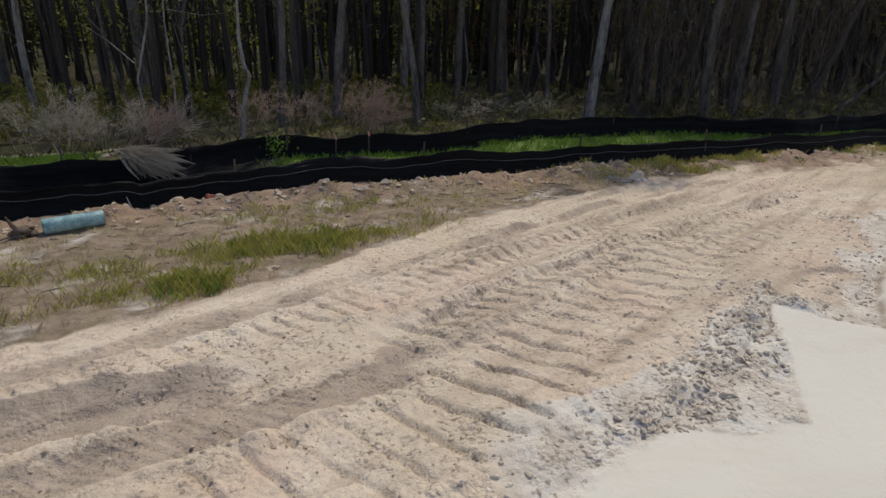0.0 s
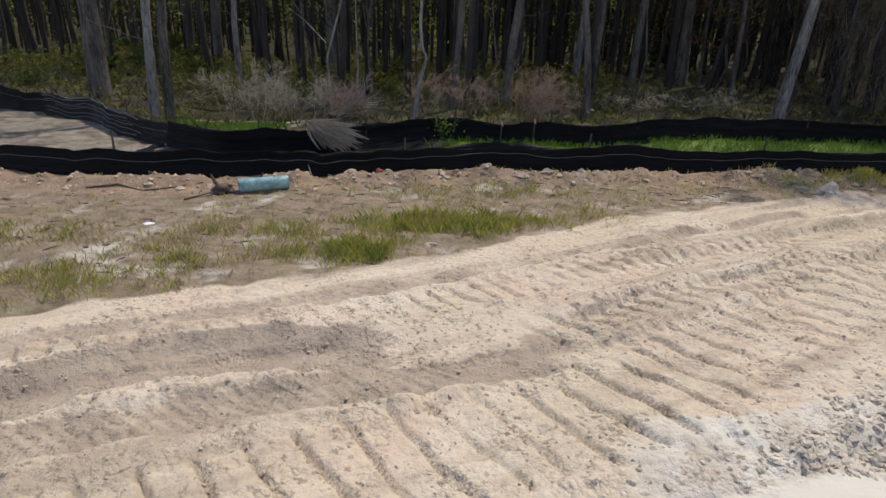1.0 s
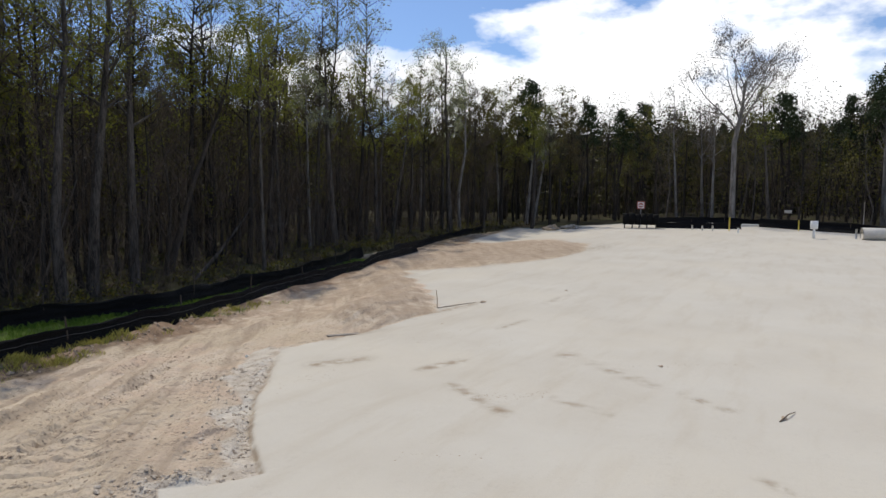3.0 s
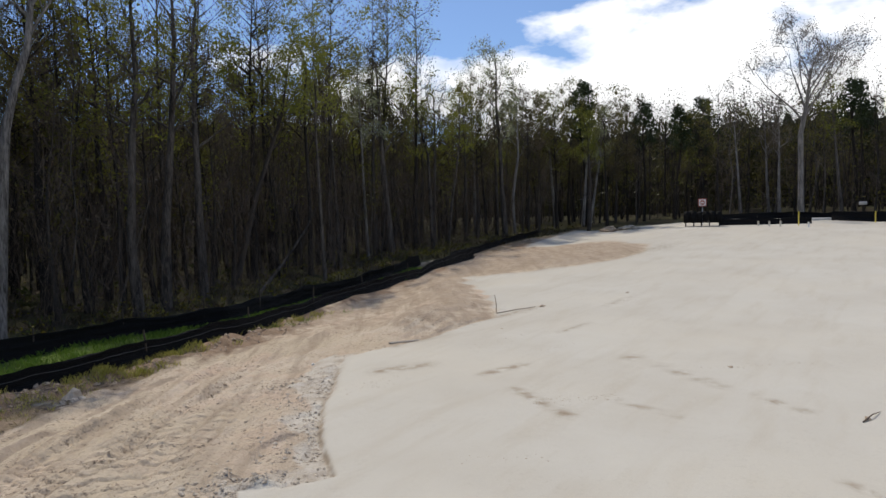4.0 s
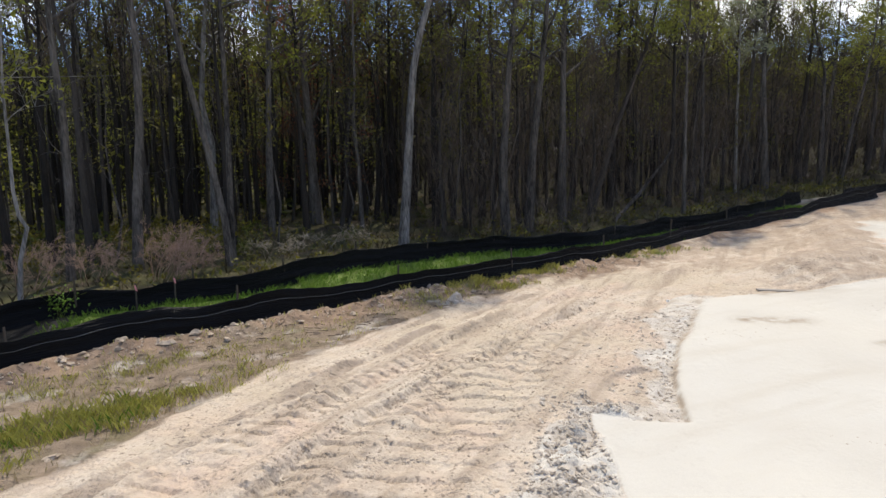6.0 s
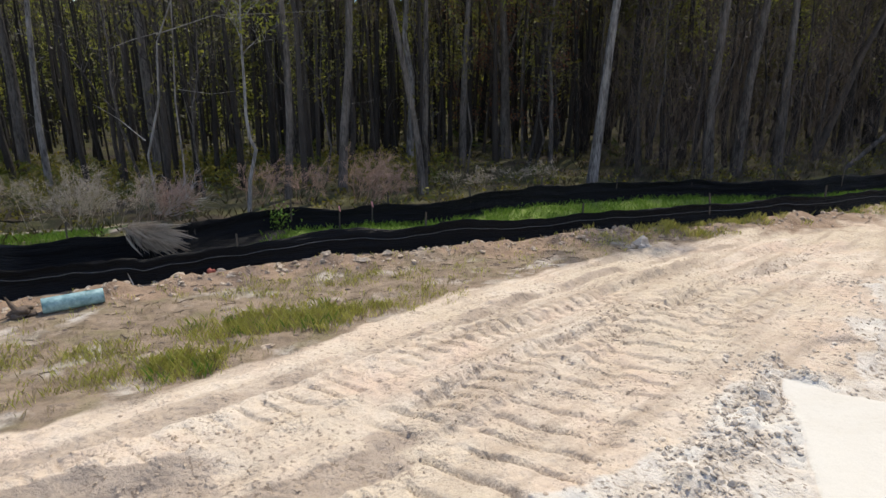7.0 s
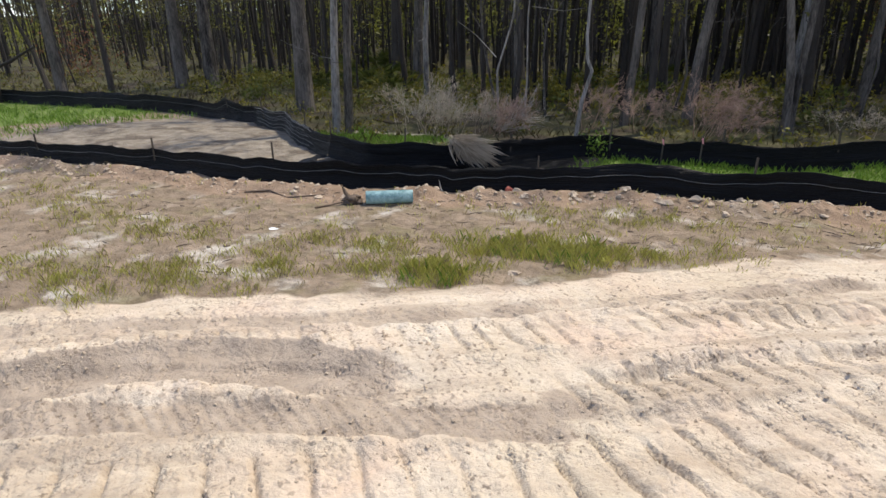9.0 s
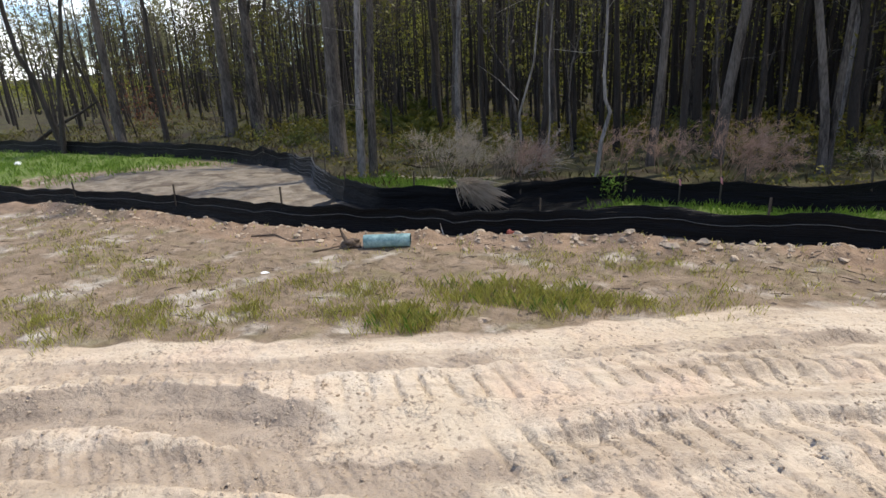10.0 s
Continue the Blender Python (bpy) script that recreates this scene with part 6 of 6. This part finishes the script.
def clods():
    r = random.Random(60)
    soil, grey = Geo(), Geo()

    def drop(g, x, y, size):
        z = height(x, y)
        g.lump((x, y, z + size * 0.15), (size * r.uniform(0.6, 1.3), size * r.uniform(0.6, 1.3), size * r.uniform(0.6, 1.15)), r)

    for _ in range(900):
        x = r.uniform(-5, 9)
        y = float(along(PAD_LINE, x)) + 0.05 + abs(r.gauss(0, 0.55))
        drop(grey, x, y, 0.006 + 0.026 * r.random() ** 2)
    rim = RIM
    for _ in range(120):
        u = 1.7 + r.random() * 2.6
        cx, cy = u + r.gauss(0, 0.15), float(np.interp(u, [p[0] for p in rim], [p[1] for p in rim])) + r.gauss(-0.06, 0.22)
        for _ in range(r.randint(8, 22)):
            px, py = cx + r.gauss(0, 0.10), cy + r.gauss(0, 0.10)
            if (px - 4.12) * -0.911 + (py - 5.62) * 0.412 > 0.03 and py > 3.7 or py > float(along(PAD_LINE, px)) + 0.06:
                drop(grey, px, py, 0.006 + 0.040 * r.random() ** 3.0)
    for _ in range(42):
        u = r.uniform(4.2, 8.6)
        cx, cy = u + r.gauss(0, 0.2), float(along(PAD_LINE, u)) + 0.25 + abs(r.gauss(0, 0.6))
        for _ in range(r.randint(5, 16)):
            px, py = cx + r.gauss(0, 0.12), cy + r.gauss(0, 0.12)
            if py > float(along(PAD_LINE, px)) + 0.06:
                drop(grey, px, py, 0.005 + 0.034 * r.random() ** 3.0)
    for _ in range(95):
        u = r.uniform(-3.5, 5.5)
        cx, cy = u, float(np.interp(u, [p[0] for p in TRACK_A], [p[1] for p in TRACK_A])) + r.uniform(-0.9, 2.2)
        if cy < float(along(PAD_LINE, cx)) + 0.15:
            continue
        wide = r.uniform(0.04, 0.22)
        for _ in range(r.randint(6, 24)):
            drop(soil, cx + r.gauss(0, wide * 1.4), cy + r.gauss(0, wide), 0.005 + 0.016 * r.random() ** 2)
    for line, width, n, size in ((SCARPS[0][0], 0.11, 1500, 0.019), (SCARPS[1][0], 0.12, 600, 0.016), (SCARPS[3][0], 0.12, 500, 0.016), (SCARPS[4][0], 0.12, 500, 0.018), (TRACK_B, 0.5, 420, 0.018), (RUT_1, 0.55, 420, 0.022), (RUT_2, 0.40, 420, 0.02), (TYRE_C, 0.4, 380, 0.018), (TRACK_A, 0.68, 620, 0.02)):
        xs, ys = [p[0] for p in line], [p[1] for p in line]
        for _ in range(n):
            x = r.uniform(max(xs[0], -6.5), min(xs[-1], 9))
            y = float(np.interp(x, xs, ys)) + (r.gauss(-0.02, width) if width < 0.2 else r.choice((-1, 1)) * width * r.gauss(1, 0.25))
            if width < 0.2 and wave(x, y, 0.5) < r.uniform(-0.6, 0.5):
                continue
            drop(soil, x, y, size * (0.25 + 1.1 * r.random() ** 3))
    for _ in range(650):
        x = r.uniform(-16, 14)
        y = float(along(FENCE_LINE, x)) - abs(r.gauss(0.42, 0.28)) - 0.12
        drop(soil, x, y, r.uniform(0.015, 0.06) * (1.6 if r.random() < 0.1 else 1))
    stuff("soil_clods", soil, CLOD, "dry crumbled clods of tan soil", "clods", False)
    stuff("rubble", grey, CLOD_GREY, "grey-white crumbled rubble along the pad's edge", "rubble", False)


clods()


def stone(name, label, category, x, y, size, mat, seed, group=""):
    r = random.Random(seed)
    g = Geo()
    z = height(x, y)
    for k in range(5 if size[0] > 0.08 else 1):
        q = 0.0 if k == 0 else 0.5
        g.lump((r.gauss(0, size[0] * q), r.gauss(0, size[1] * q), size[2] * (0.35 if k == 0 else 0.2)), [v * (1 if k == 0 else r.uniform(0.3, 0.6)) for v in size], r)
    ob = new(name, g.mesh(name, mat, False))
    ob.matrix_basis = pose(x, y, z - size[2] * 0.12)
    return tagged(ob, label, category, group)


stone("rock", "pale broken rock on the sand by the verge", "rock", 5.42, 12.75, (0.20, 0.17, 0.26), STONE, 1)
for k, (x, y, s) in enumerate(((-3.9, 11.15, 0.17), (-3.2, 11.35, 0.14), (-4.3, 11.0, 0.11), (-2.2, 11.7, 0.18), (-0.6, 12.0, 0.2), (-0.1, 12.2, 0.17), (1.9, 13.0, 0.13), (0.6, 12.5, 0.13), (-8.8, 9.7, 0.16), (-13.3, 8.8, 0.14), (-1.55, 7.55, 0.12), (-1.3, 12.0, 0.16))):
    stone("soil_lump", "lump of dried tan soil at the foot of the fence", "soil lump", x, y, (s * 0.72, s * 0.6, s * 0.5), CLOD, 20 + k, "soil lumps")
stone("paper_scrap", "white scrap lying on the sandy verge", "litter", -5.95, 7.7, (0.10, 0.06, 0.03), WHITE, 41)
stone("pebble", "small white stone on the tan sand", "stone", 9.2, 10.15, (0.07, 0.06, 0.06), WHITE, 42)
stone("white_bag", "white bag lying in the green grass", "litter", -29.1, 12.6, (0.32, 0.2, 0.16), WHITE, 43)
for k, (x, y, s) in enumerate(((17.1, 8.65, 0.16), (12.5, 2.4, 0.08), (10.5, 0.25, 0.10), (13.6, 8.0, 0.05), (20.5, 7.2, 0.09))):
    stone("dirt_crumb", "dark crumb of soil lying on the pale pad", "soil lump", x, y, (s * 1.1, s * 0.5, s * 0.35), CLOD, 50 + k, "crumbs on the pad")


def pipe_offcut():
    """A short green sewer pipe with a root clod at its end."""
    ax, ay, bx, by = -5.50, 9.64, -4.76, 10.10
    z = height((ax + bx) / 2, (ay + by) / 2)
    ob = thing("pipe", "weathered teal plastic pipe offcut lying on the sand", "pipe", (ax, ay, z), turn=math.degrees(math.atan2(by - ay, bx - ax)))
    size, rad, n = math.hypot(bx - ax, by - ay), 0.125, 28
    g = Geo()
    g.tube([(0, 0, rad), (0.012, 0, rad), (size - 0.012, 0, rad), (size, 0, rad)], [rad - 0.004, rad, rad, rad - 0.004], n, False)
    barrel = part("barrel", g, PVC, ob)
    g = Geo()
    g.tube([(0.002, 0, rad), (size - 0.002, 0, rad)], [rad - 0.012, rad - 0.012], n, False)
    part("bore", g, PVC_IN, barrel, "dark inside of the pipe")
    for x in (0.0, size):
        g = Geo()
        rings = [[(x, q * math.cos(2 * math.pi * k / n), rad + q * math.sin(2 * math.pi * k / n)) for k in range(n)] for q in (rad - 0.012, rad - 0.004)]
        g.add(rings[0] + rings[1], [(k, (k + 1) % n, n + (k + 1) % n, n + k) for k in range(n)])
        part("rim", g, PVC, barrel)
    r = random.Random(9)
    g = Geo()
    for _ in range(9):
        g.lump((r.uniform(-0.40, -0.02), r.gauss(0, 0.08), r.uniform(0.03, 0.14)), (0.12, 0.10, 0.09), r)
    rootball = new("root_clod", g.mesh("root_clod", ROOT))
    rootball.matrix_basis = pose(ax - 0.02, ay - 0.02, z, 0, 0, 28)
    tagged(rootball, "dark muddy clod with a broken root beside the pipe", "root clod")
    g = Geo()
    g.tube([(-0.25, 0, 0.05), (-0.36, 0.02, 0.22), (-0.42, 0.03, 0.36)], [0.05, 0.04, 0.014], 6)
    part("root", g, ROOT, rootball)


pipe_offcut()

g = Geo()
g.lump((0, 0, 0.05), (0.085, 0.07, 0.08), random.Random(4), 0.9)
g.lump((0.07, 0.01, 0.03), (0.05, 0.04, 0.05), random.Random(5), 0.9)
cap = new("plastic_scrap", g.mesh("plastic_scrap", RED))
cap.matrix_basis = pose(-3.42, 11.42, height(-3.42, 11.42) + 0.02)
tagged(cap, "crumpled red plastic scrap among the clods", "litter")


def stick(pts, radius, label, mat=BARK_WHITE, name="stick", group=""):
    """A twig that lies on or stands in the ground; points are x, y and height over the ground."""
    g = Geo()
    x0, y0 = pts[0][:2]
    z0 = height(x0, y0)
    g.tube([(x - x0, y - y0, height(x, y) - z0 + h) for x, y, h in pts], [radius * (1 - 0.6 * k / (len(pts) - 1)) for k in range(len(pts))], 5)
    ob = new(name, g.mesh(name, mat))
    ob.matrix_basis = pose(x0, y0, z0)
    return tagged(ob, label, "stick", group)


stick([(-4.66, 11.0, -0.02), (-4.70, 11.0, 0.1), (-4.74, 11.02, 0.2)], 0.016, "short pale stick upright at the foot of the fence")
stick([(-6.15, 8.95, 0.02), (-5.98, 9.2, 0.03), (-5.8, 9.5, 0.06)], 0.022, "dark broken branch on the sand by the pipe", ROOT)
stick([(-8.2, 9.15, 0.01), (-7.7, 9.35, 0.02), (-7.2, 9.3, 0.0), (-6.7, 9.55, 0.02), (-6.35, 9.9, 0.01)], 0.022, "long dark root lying along the sand", ROOT)
stick([(15.55, 9.35, -0.03), (15.56, 9.36, 0.3), (15.5, 9.37, 0.55)], 0.018, "thin pale survey stake standing at the pad's edge", CLOD, "survey_stake")
stick([(10.3, 0.3, 0.008), (10.6, 0.2, 0.05), (10.9, 0.12, 0.01)], 0.012, "thin dark twig on the pale pad", ROOT, "twig")


g = Geo()
g.box(-0.42, -0.06, 0, 0.42, 0.06, 0.03, 0.008)
board = new("board", g.mesh("board", STAKE_GREY, False))
board.matrix_basis = pose(11.5, 9.45, height(11.5, 9.45) - 0.004, 1, 2, -26)
tagged(board, "grey weathered board lying at the pad's edge", "board")
stick([(15.5, 9.3, 0.01), (16.1, 9.05, 0.02), (16.9, 8.8, 0.008)], 0.014, "thin dark root lying at the pad's edge", ROOT, "root")


def crumb_streaks():
    """Crumbs of soil dropped in streaks on the pad."""
    r = random.Random(77)
    g = Geo()
    for ax, ay, bx, by, n, wide in ((8.7, 4.5, 9.7, 3.5, 150, 0.07), (14.8, 8.9, 17.2, 8.6, 120, 0.08), (11.9, 5.9, 12.9, 5.8, 60, 0.06), (12.2, 2.8, 13.6, 1.2, 70, 0.05), (6.9, 7.6, 8.8, 7.3, 80, 0.16), (11.0, 7.5, 13.0, 7.2, 60, 0.12), (18, 7.0, 20, 6.7, 60, 0.12), (6.2, 4.4, 6.9, 3.4, 30, 0.06)):
        for _ in range(n):
            u = r.random()
            x, y, size = ax + (bx - ax) * u + r.gauss(0, wide * 1.6), ay + (by - ay) * u + r.gauss(0, wide * 1.3), 0.003 + 0.010 * r.random() ** 2
            g.lump((x, y, height(x, y) + size * 0.2), (size * 1.3, size * 1.3, size * 0.6), r)
    stuff("soil_crumbs", g, CLOD, "tan crumbs of soil in streaks on the pale pad", "clods", False)


crumb_streaks()



def twig_litter():
    """Dark twigs and root scraps strewn over the verge."""
    r = random.Random(83)
    g = Geo()
    for _ in range(420):
        x = r.uniform(-15, 8)
        edge = float(np.interp(x, [-9, -5.9, -3.8, -1.8, 0.2, 3.3, 8], [1.6, 3.8, 5.55, 6.85, 8.75, 11.3, 13.6]))
        top = float(along(FENCE_LINE, x)) - 0.2
        y = edge + (top - edge) * r.random() ** 0.7
        w, size = r.uniform(0, 6.28), r.uniform(0.05, 0.28)
        dx, dy = math.cos(w) * size, math.sin(w) * size
        g.tube([(x, y, height(x, y) + 0.004), (x + dx * 0.5 + r.gauss(0, 0.02), y + dy * 0.5, height(x + dx * 0.5, y + dy * 0.5) + 0.012), (x + dx, y + dy, height(x + dx, y + dy) + 0.006)], [0.008, 0.007, 0.003], 4)
    for _ in range(330):
        x = r.uniform(-15, 8)
        edge = float(np.interp(x, [-9, -5.9, -3.8, -1.8, 0.2, 3.3, 8], [1.6, 3.8, 5.55, 6.85, 8.75, 11.3, 13.6]))
        top = float(along(FENCE_LINE, x)) - 0.15
        y, size = edge + (top - edge) * r.random() ** 0.6, r.uniform(0.01, 0.05)
        g.lump((x, y, height(x, y)), (size * 1.5, size, size * 0.6), r)
    stuff("twig_litter", g, ROOT, "dark twigs and root scraps strewn over the sandy verge", "litter", False)


twig_litter()

# fallen and leaning wood at the wood's edge
stick([(17.0, 22.3, 0.0), (18.6, 22.6, 1.1), (20.2, 22.9, 2.4), (21.0, 23.0, 3.4)], 0.10, "pale fallen trunk leaning among the trees", BARK_PALE, "leaning_log")
stick([(11.2, 23.0, 0.1), (12.2, 23.4, 2.2), (13.4, 23.8, 5.2)], 0.045, "broken pale limb leaning on the trees", BARK_PALE, "leaning_log")
stick([(5.3, 28.4, 0.0), (5.0, 28.3, 3.2), (4.0, 28.2, 6.8)], 0.13, "broken forked grey trunk", BARK_PALE, "snag")
stick([(4.75, 28.3, 3.9), (5.3, 28.3, 5.2), (5.8, 28.2, 6.6)], 0.08, "broken upper fork of a grey trunk", BARK_PALE, "snag")
stick([(-38.2, 17.0, 0.1), (-36.0, 17.1, 0.85), (-34.1, 17.0, 1.3), (-32.0, 16.9, 1.75), (-29.9, 17.0, 2.4)], 0.13, "dark fallen branch propped at the wood's edge", BARK_SHADED, "fallen_branch")
stick([(-32.6, 18.6, 0.0), (-33.2, 18.6, 2.0), (-34.6, 18.4, 5.0)], 0.16, "dark leaning dead trunk", BARK_SHADED, "snag")


def bleached_brush(x, y, seed):
    """A fan of bleached dead branches lying over the brush."""
    r = random.Random(seed)
    g = Geo()
    for _ in range(6):
        limb(g, r, Vector((r.gauss(0, 0.1), 0, 0.0)), Vector((r.uniform(0.5, 1.0), r.uniform(-0.3, 0.3), r.uniform(0.15, 0.75))).normalized(), r.uniform(0.9, 1.6), 0.02, 2, [], 4, 0.0, 0.005)
    ob = new("dead_branch", g.mesh("dead_branch", BARK_WHITE))
    ob.matrix_basis = pose(x, y, height(x, y) + 0.02)
    tagged(ob, "fan of bleached dead branches lying in the brush", "dead branch")


bleached_brush(-6.6, 17.9, 5)
bleached_brush(-6.9, 18.3, 6)
stick([(-6.98, 18.43, 0.0), (-7.03, 18.41, 1.75), (-6.61, 18.58, 3.2), (-6.47, 18.63, 4.8), (-6.0, 18.8, 5.9), (-5.8, 18.9, 8.0)], 0.042, "pale twisted thin stem among the trees", BARK_GREY, "thin_stem")
stick([(-6.25, 18.7, 0.0), (-6.18, 18.73, 1.4), (-6.2, 18.73, 3.2), (-6.08, 18.77, 4.8), (-5.9, 18.8, 7.5)], 0.035, "pale slender stem among the trees", BARK_GREY, "thin_stem")
stick([(-7.05, 18.4, 2.15), (-7.6, 18.17, 2.85), (-8.13, 17.92, 3.3)], 0.018, "bleached bare limb reaching sideways", BARK_GREY, "dead_limb")
stick([(-6.46, 18.63, 5.0), (-4.99, 19.12, 5.45), (-4.16, 19.33, 5.2)], 0.020, "bleached bare limb reaching sideways", BARK_GREY, "dead_limb")
stick([(-6.4, 18.63, 5.05), (-7.0, 18.4, 4.9), (-7.6, 18.2, 4.72)], 0.014, "bleached bare limb reaching sideways", BARK_GREY, "dead_limb")
stick([(-4.99, 19.12, 5.45), (-3.5, 19.48, 5.46), (-1.71, 19.76, 5.55)], 0.013, "bleached bare limb reaching sideways", BARK_GREY, "dead_limb")
stick([(-6.1, 18.78, 3.5), (-5.23, 19.05, 3.3), (-4.58, 19.23, 3.32)], 0.012, "bleached bare limb reaching sideways", BARK_GREY, "dead_limb")
stick([(9.3, 22.0, 1.2), (9.6, 22.0, 3.6), (9.5, 22.0, 5.4), (9.8, 22.0, 8.5), (9.8, 22.1, 11.5)], 0.03, "pale hanging vine among the trunks", BARK_PALE, "vine")


def ribbon(x, y, h):
    ob = thing("flagged_stake", "wooden stake with a pink ribbon by the back fence", "stake", (x, y, height(x, y)), "flagged stakes")
    g = Geo()
    g.tube([(0, 0, -0.2), (0.02, 0, h * 0.5), (0.03, 0, h)], [0.02, 0.02, 0.018], 4)
    post = part("post", g, STAKE, ob, smooth=False)
    g = Geo()
    g.add([(0.0, -0.026, h - 0.03), (0.04, -0.03, h - 0.05), (0.06, -0.03, h - 0.18), (0.02, -0.03, h - 0.15), (0.0, -0.034, h - 0.03), (0.04, -0.038, h - 0.05), (0.06, -0.038, h - 0.18), (0.02, -0.038, h - 0.15)],
          [(0, 1, 2, 3), (7, 6, 5, 4), (0, 4, 5, 1), (1, 5, 6, 2), (2, 6, 7, 3), (3, 7, 4, 0)])
    part("ribbon", g, PINK, post, "faded pink ribbon", False)


ribbon(-1.35, 15.1, 0.62)
ribbon(-0.55, 15.2, 0.66)

# ---- the far edge of the pad ----


def far_things():
    def at(name, label, category, x, y, turn=0.0, group=""):
        return thing(name, label, category, (x, y, height(x, y)), group, turn)

    facing = -77
    # warning sign on a post
    ob = at("sign", "square red and white warning sign on a thin post", "sign", 48.6, 11.45, facing)
    g = Geo()
    g.tube([(0, 0, -0.3), (0, 0, 1.2), (0, 0, 2.0)], [0.03, 0.03, 0.03], 6)
    part("post", g, GALV, ob)
    g = Geo()
    g.box(-0.29, -0.045, 1.38, 0.29, -0.032, 1.96, 0.006)
    panel = part("panel", g, RED, ob, "red square panel")
    g = Geo()
    g.box(-0.23, -0.052, 1.44, 0.23, -0.047, 1.90, 0.002)
    part("face", g, WHITE, panel, "white inner face", False)
    g = Geo()
    g.tube([(0, -0.058, 1.67), (0, -0.054, 1.67)], [0.18, 0.18], 24)
    part("disc", g, RED, panel, "red disc", False)
    g = Geo()
    g.box(-0.13, -0.063, 1.63, 0.13, -0.060, 1.71, 0.001)
    part("print", g, WHITE, panel, "white printed marks", False)
    # the black screen on legs in front of it
    ob = at("barrier", "black sheet-covered barrier on short legs", "barrier", 47.6, 11.2, facing)
    for k in range(6):
        g = Geo()
        x = -1.28 + k * 0.43
        g.box(x, -0.30 - 0.02 * (k % 2), 0.26, x + 0.425, 0.30, 1.08 + 0.03 * math.sin(k * 2.1), 0.03)
        part("sheet", g, FABRIC, ob)
    for k, x in enumerate((-1.15, -0.6, -0.1, 0.45, 1.1)):
        g = Geo()
        g.tube([(x, -0.1, -0.1), (x + 0.02, -0.1, 0.35)], [0.045, 0.045], 6)
        part("leg", g, BLACK, ob)
    # yellow markers
    for x, y, h in ((48.6, 5.2, 1.0), (51.3, 0.95, 0.8)):
        ob = at("marker_post", "slim yellow marker post at the pad's edge", "marker post", x, y, 0, "yellow marker posts")
        g = Geo()
        g.tube([(0, 0, -0.2), (0, 0, h - 0.02), (0, 0, h)], [0.042, 0.042, 0.028], 10)
        part("post", g, YELLOW, ob)
    ob = at("pole", "thin tan wooden pole standing behind the fence", "pole", 53.4, -3.0)
    g = Geo()
    g.tube([(0, 0, -0.2), (0.02, 0, 1.0), (0.0, 0, 2.1)], [0.03, 0.028, 0.025], 6)
    part("shaft", g, BARK_WHITE, ob)
    # white utility pedestal
    ob = at("pedestal", "white plastic utility pedestal on a post", "utility post", 45.8, 0.0, facing)
    g = Geo()
    g.box(-0.07, -0.05, -0.1, 0.07, 0.05, 0.65, 0.01)
    part("post", g, WHITE, ob)
    g = Geo()
    g.box(-0.20, -0.13, 0.6, 0.20, 0.13, 1.12, 0.03)
    part("housing", g, WHITE, ob)
    # grey stakes and stubs
    for x, y, h, m in ((47.0, -2.3, 0.6, GALV), (47.2, -2.6, 0.55, GALV), (47.4, 4.5, 0.35, WHITE), (47.8, 6.2, 0.4, CONCRETE), (47.9, 6.9, 0.35, CONCRETE), (48, 7.6, 0.35, CONCRETE)):
        ob = at("stub_pipe", "short pale pipe stub standing at the pad's edge", "pipe stub", x, y, 0, "pipe stubs")
        g = Geo()
        g.tube([(0, 0, -0.1), (0, 0, h)], [0.06, 0.06], 10)
        part("pipe", g, m, ob)
    # concrete pipe and white block
    ob = at("concrete_pipe", "pale concrete pipe section lying by the fence", "pipe", 46.6, -3.6, facing)
    g = Geo()
    g.tube([(-1.0, 0.3, 0.38), (-0.98, 0.3, 0.38), (0.98, 0.3, 0.38), (1.0, 0.3, 0.38)], [0.36, 0.39, 0.39, 0.36], 24)
    part("barrel", g, CONCRETE, ob)
    ob = at("block", "white block standing on the ground by the pipe", "block", 45.4, -4.6, facing + 12)
    g = Geo()
    g.box(-0.5, -0.3, 0, 0.5, 0.3, 0.48, 0.03)
    part("body", g, WHITE, ob)
    # low concrete apron behind the first marker
    ob = at("apron", "low pale concrete apron behind the marker posts", "concrete slab", 53.2, 7.2, facing)
    g = Geo()
    g.box(-3.6, -0.8, -0.2, 3.6, 0.8, 0.14, 0.04)
    part("slab", g, CONCRETE, ob)
    # small far sign
    ob = at("sign", "small grey sign on a low post among the trees", "sign", 55.2, 1.8, facing)
    g = Geo()
    g.tube([(0, 0, -0.2), (0, 0, 1.25)], [0.035, 0.035], 6)
    part("post", g, STAKE, ob)
    g = Geo()
    g.box(-0.26, -0.06, 1.02, 0.26, -0.04, 1.26, 0.006)
    part("panel", g, CONCRETE, ob)
    # heaps beside the fence end
    r = random.Random(3)
    for x, y, sx, sz, m, label in ((48.5, 16.9, 1.3, 0.35, CLOD_GREY, "pale heap of crushed stone"), (47.0, 18.0, 1.0, 0.5, CLOD, "reddish heap of soil")):
        g = Geo()
        for k in range(26):
            q = r.random() ** 0.6
            w = r.uniform(0, 6.28)
            g.lump((math.cos(w) * q * sx, math.sin(w) * q * sx * 0.6, sz * (1 - q) * 0.7), (0.3, 0.27, 0.18), r)
        ob = new("heap", g.mesh("heap", m))
        ob.matrix_basis = pose(x, y, height(x, y))
        tagged(ob, label + " by the wood", "heap")


far_things()
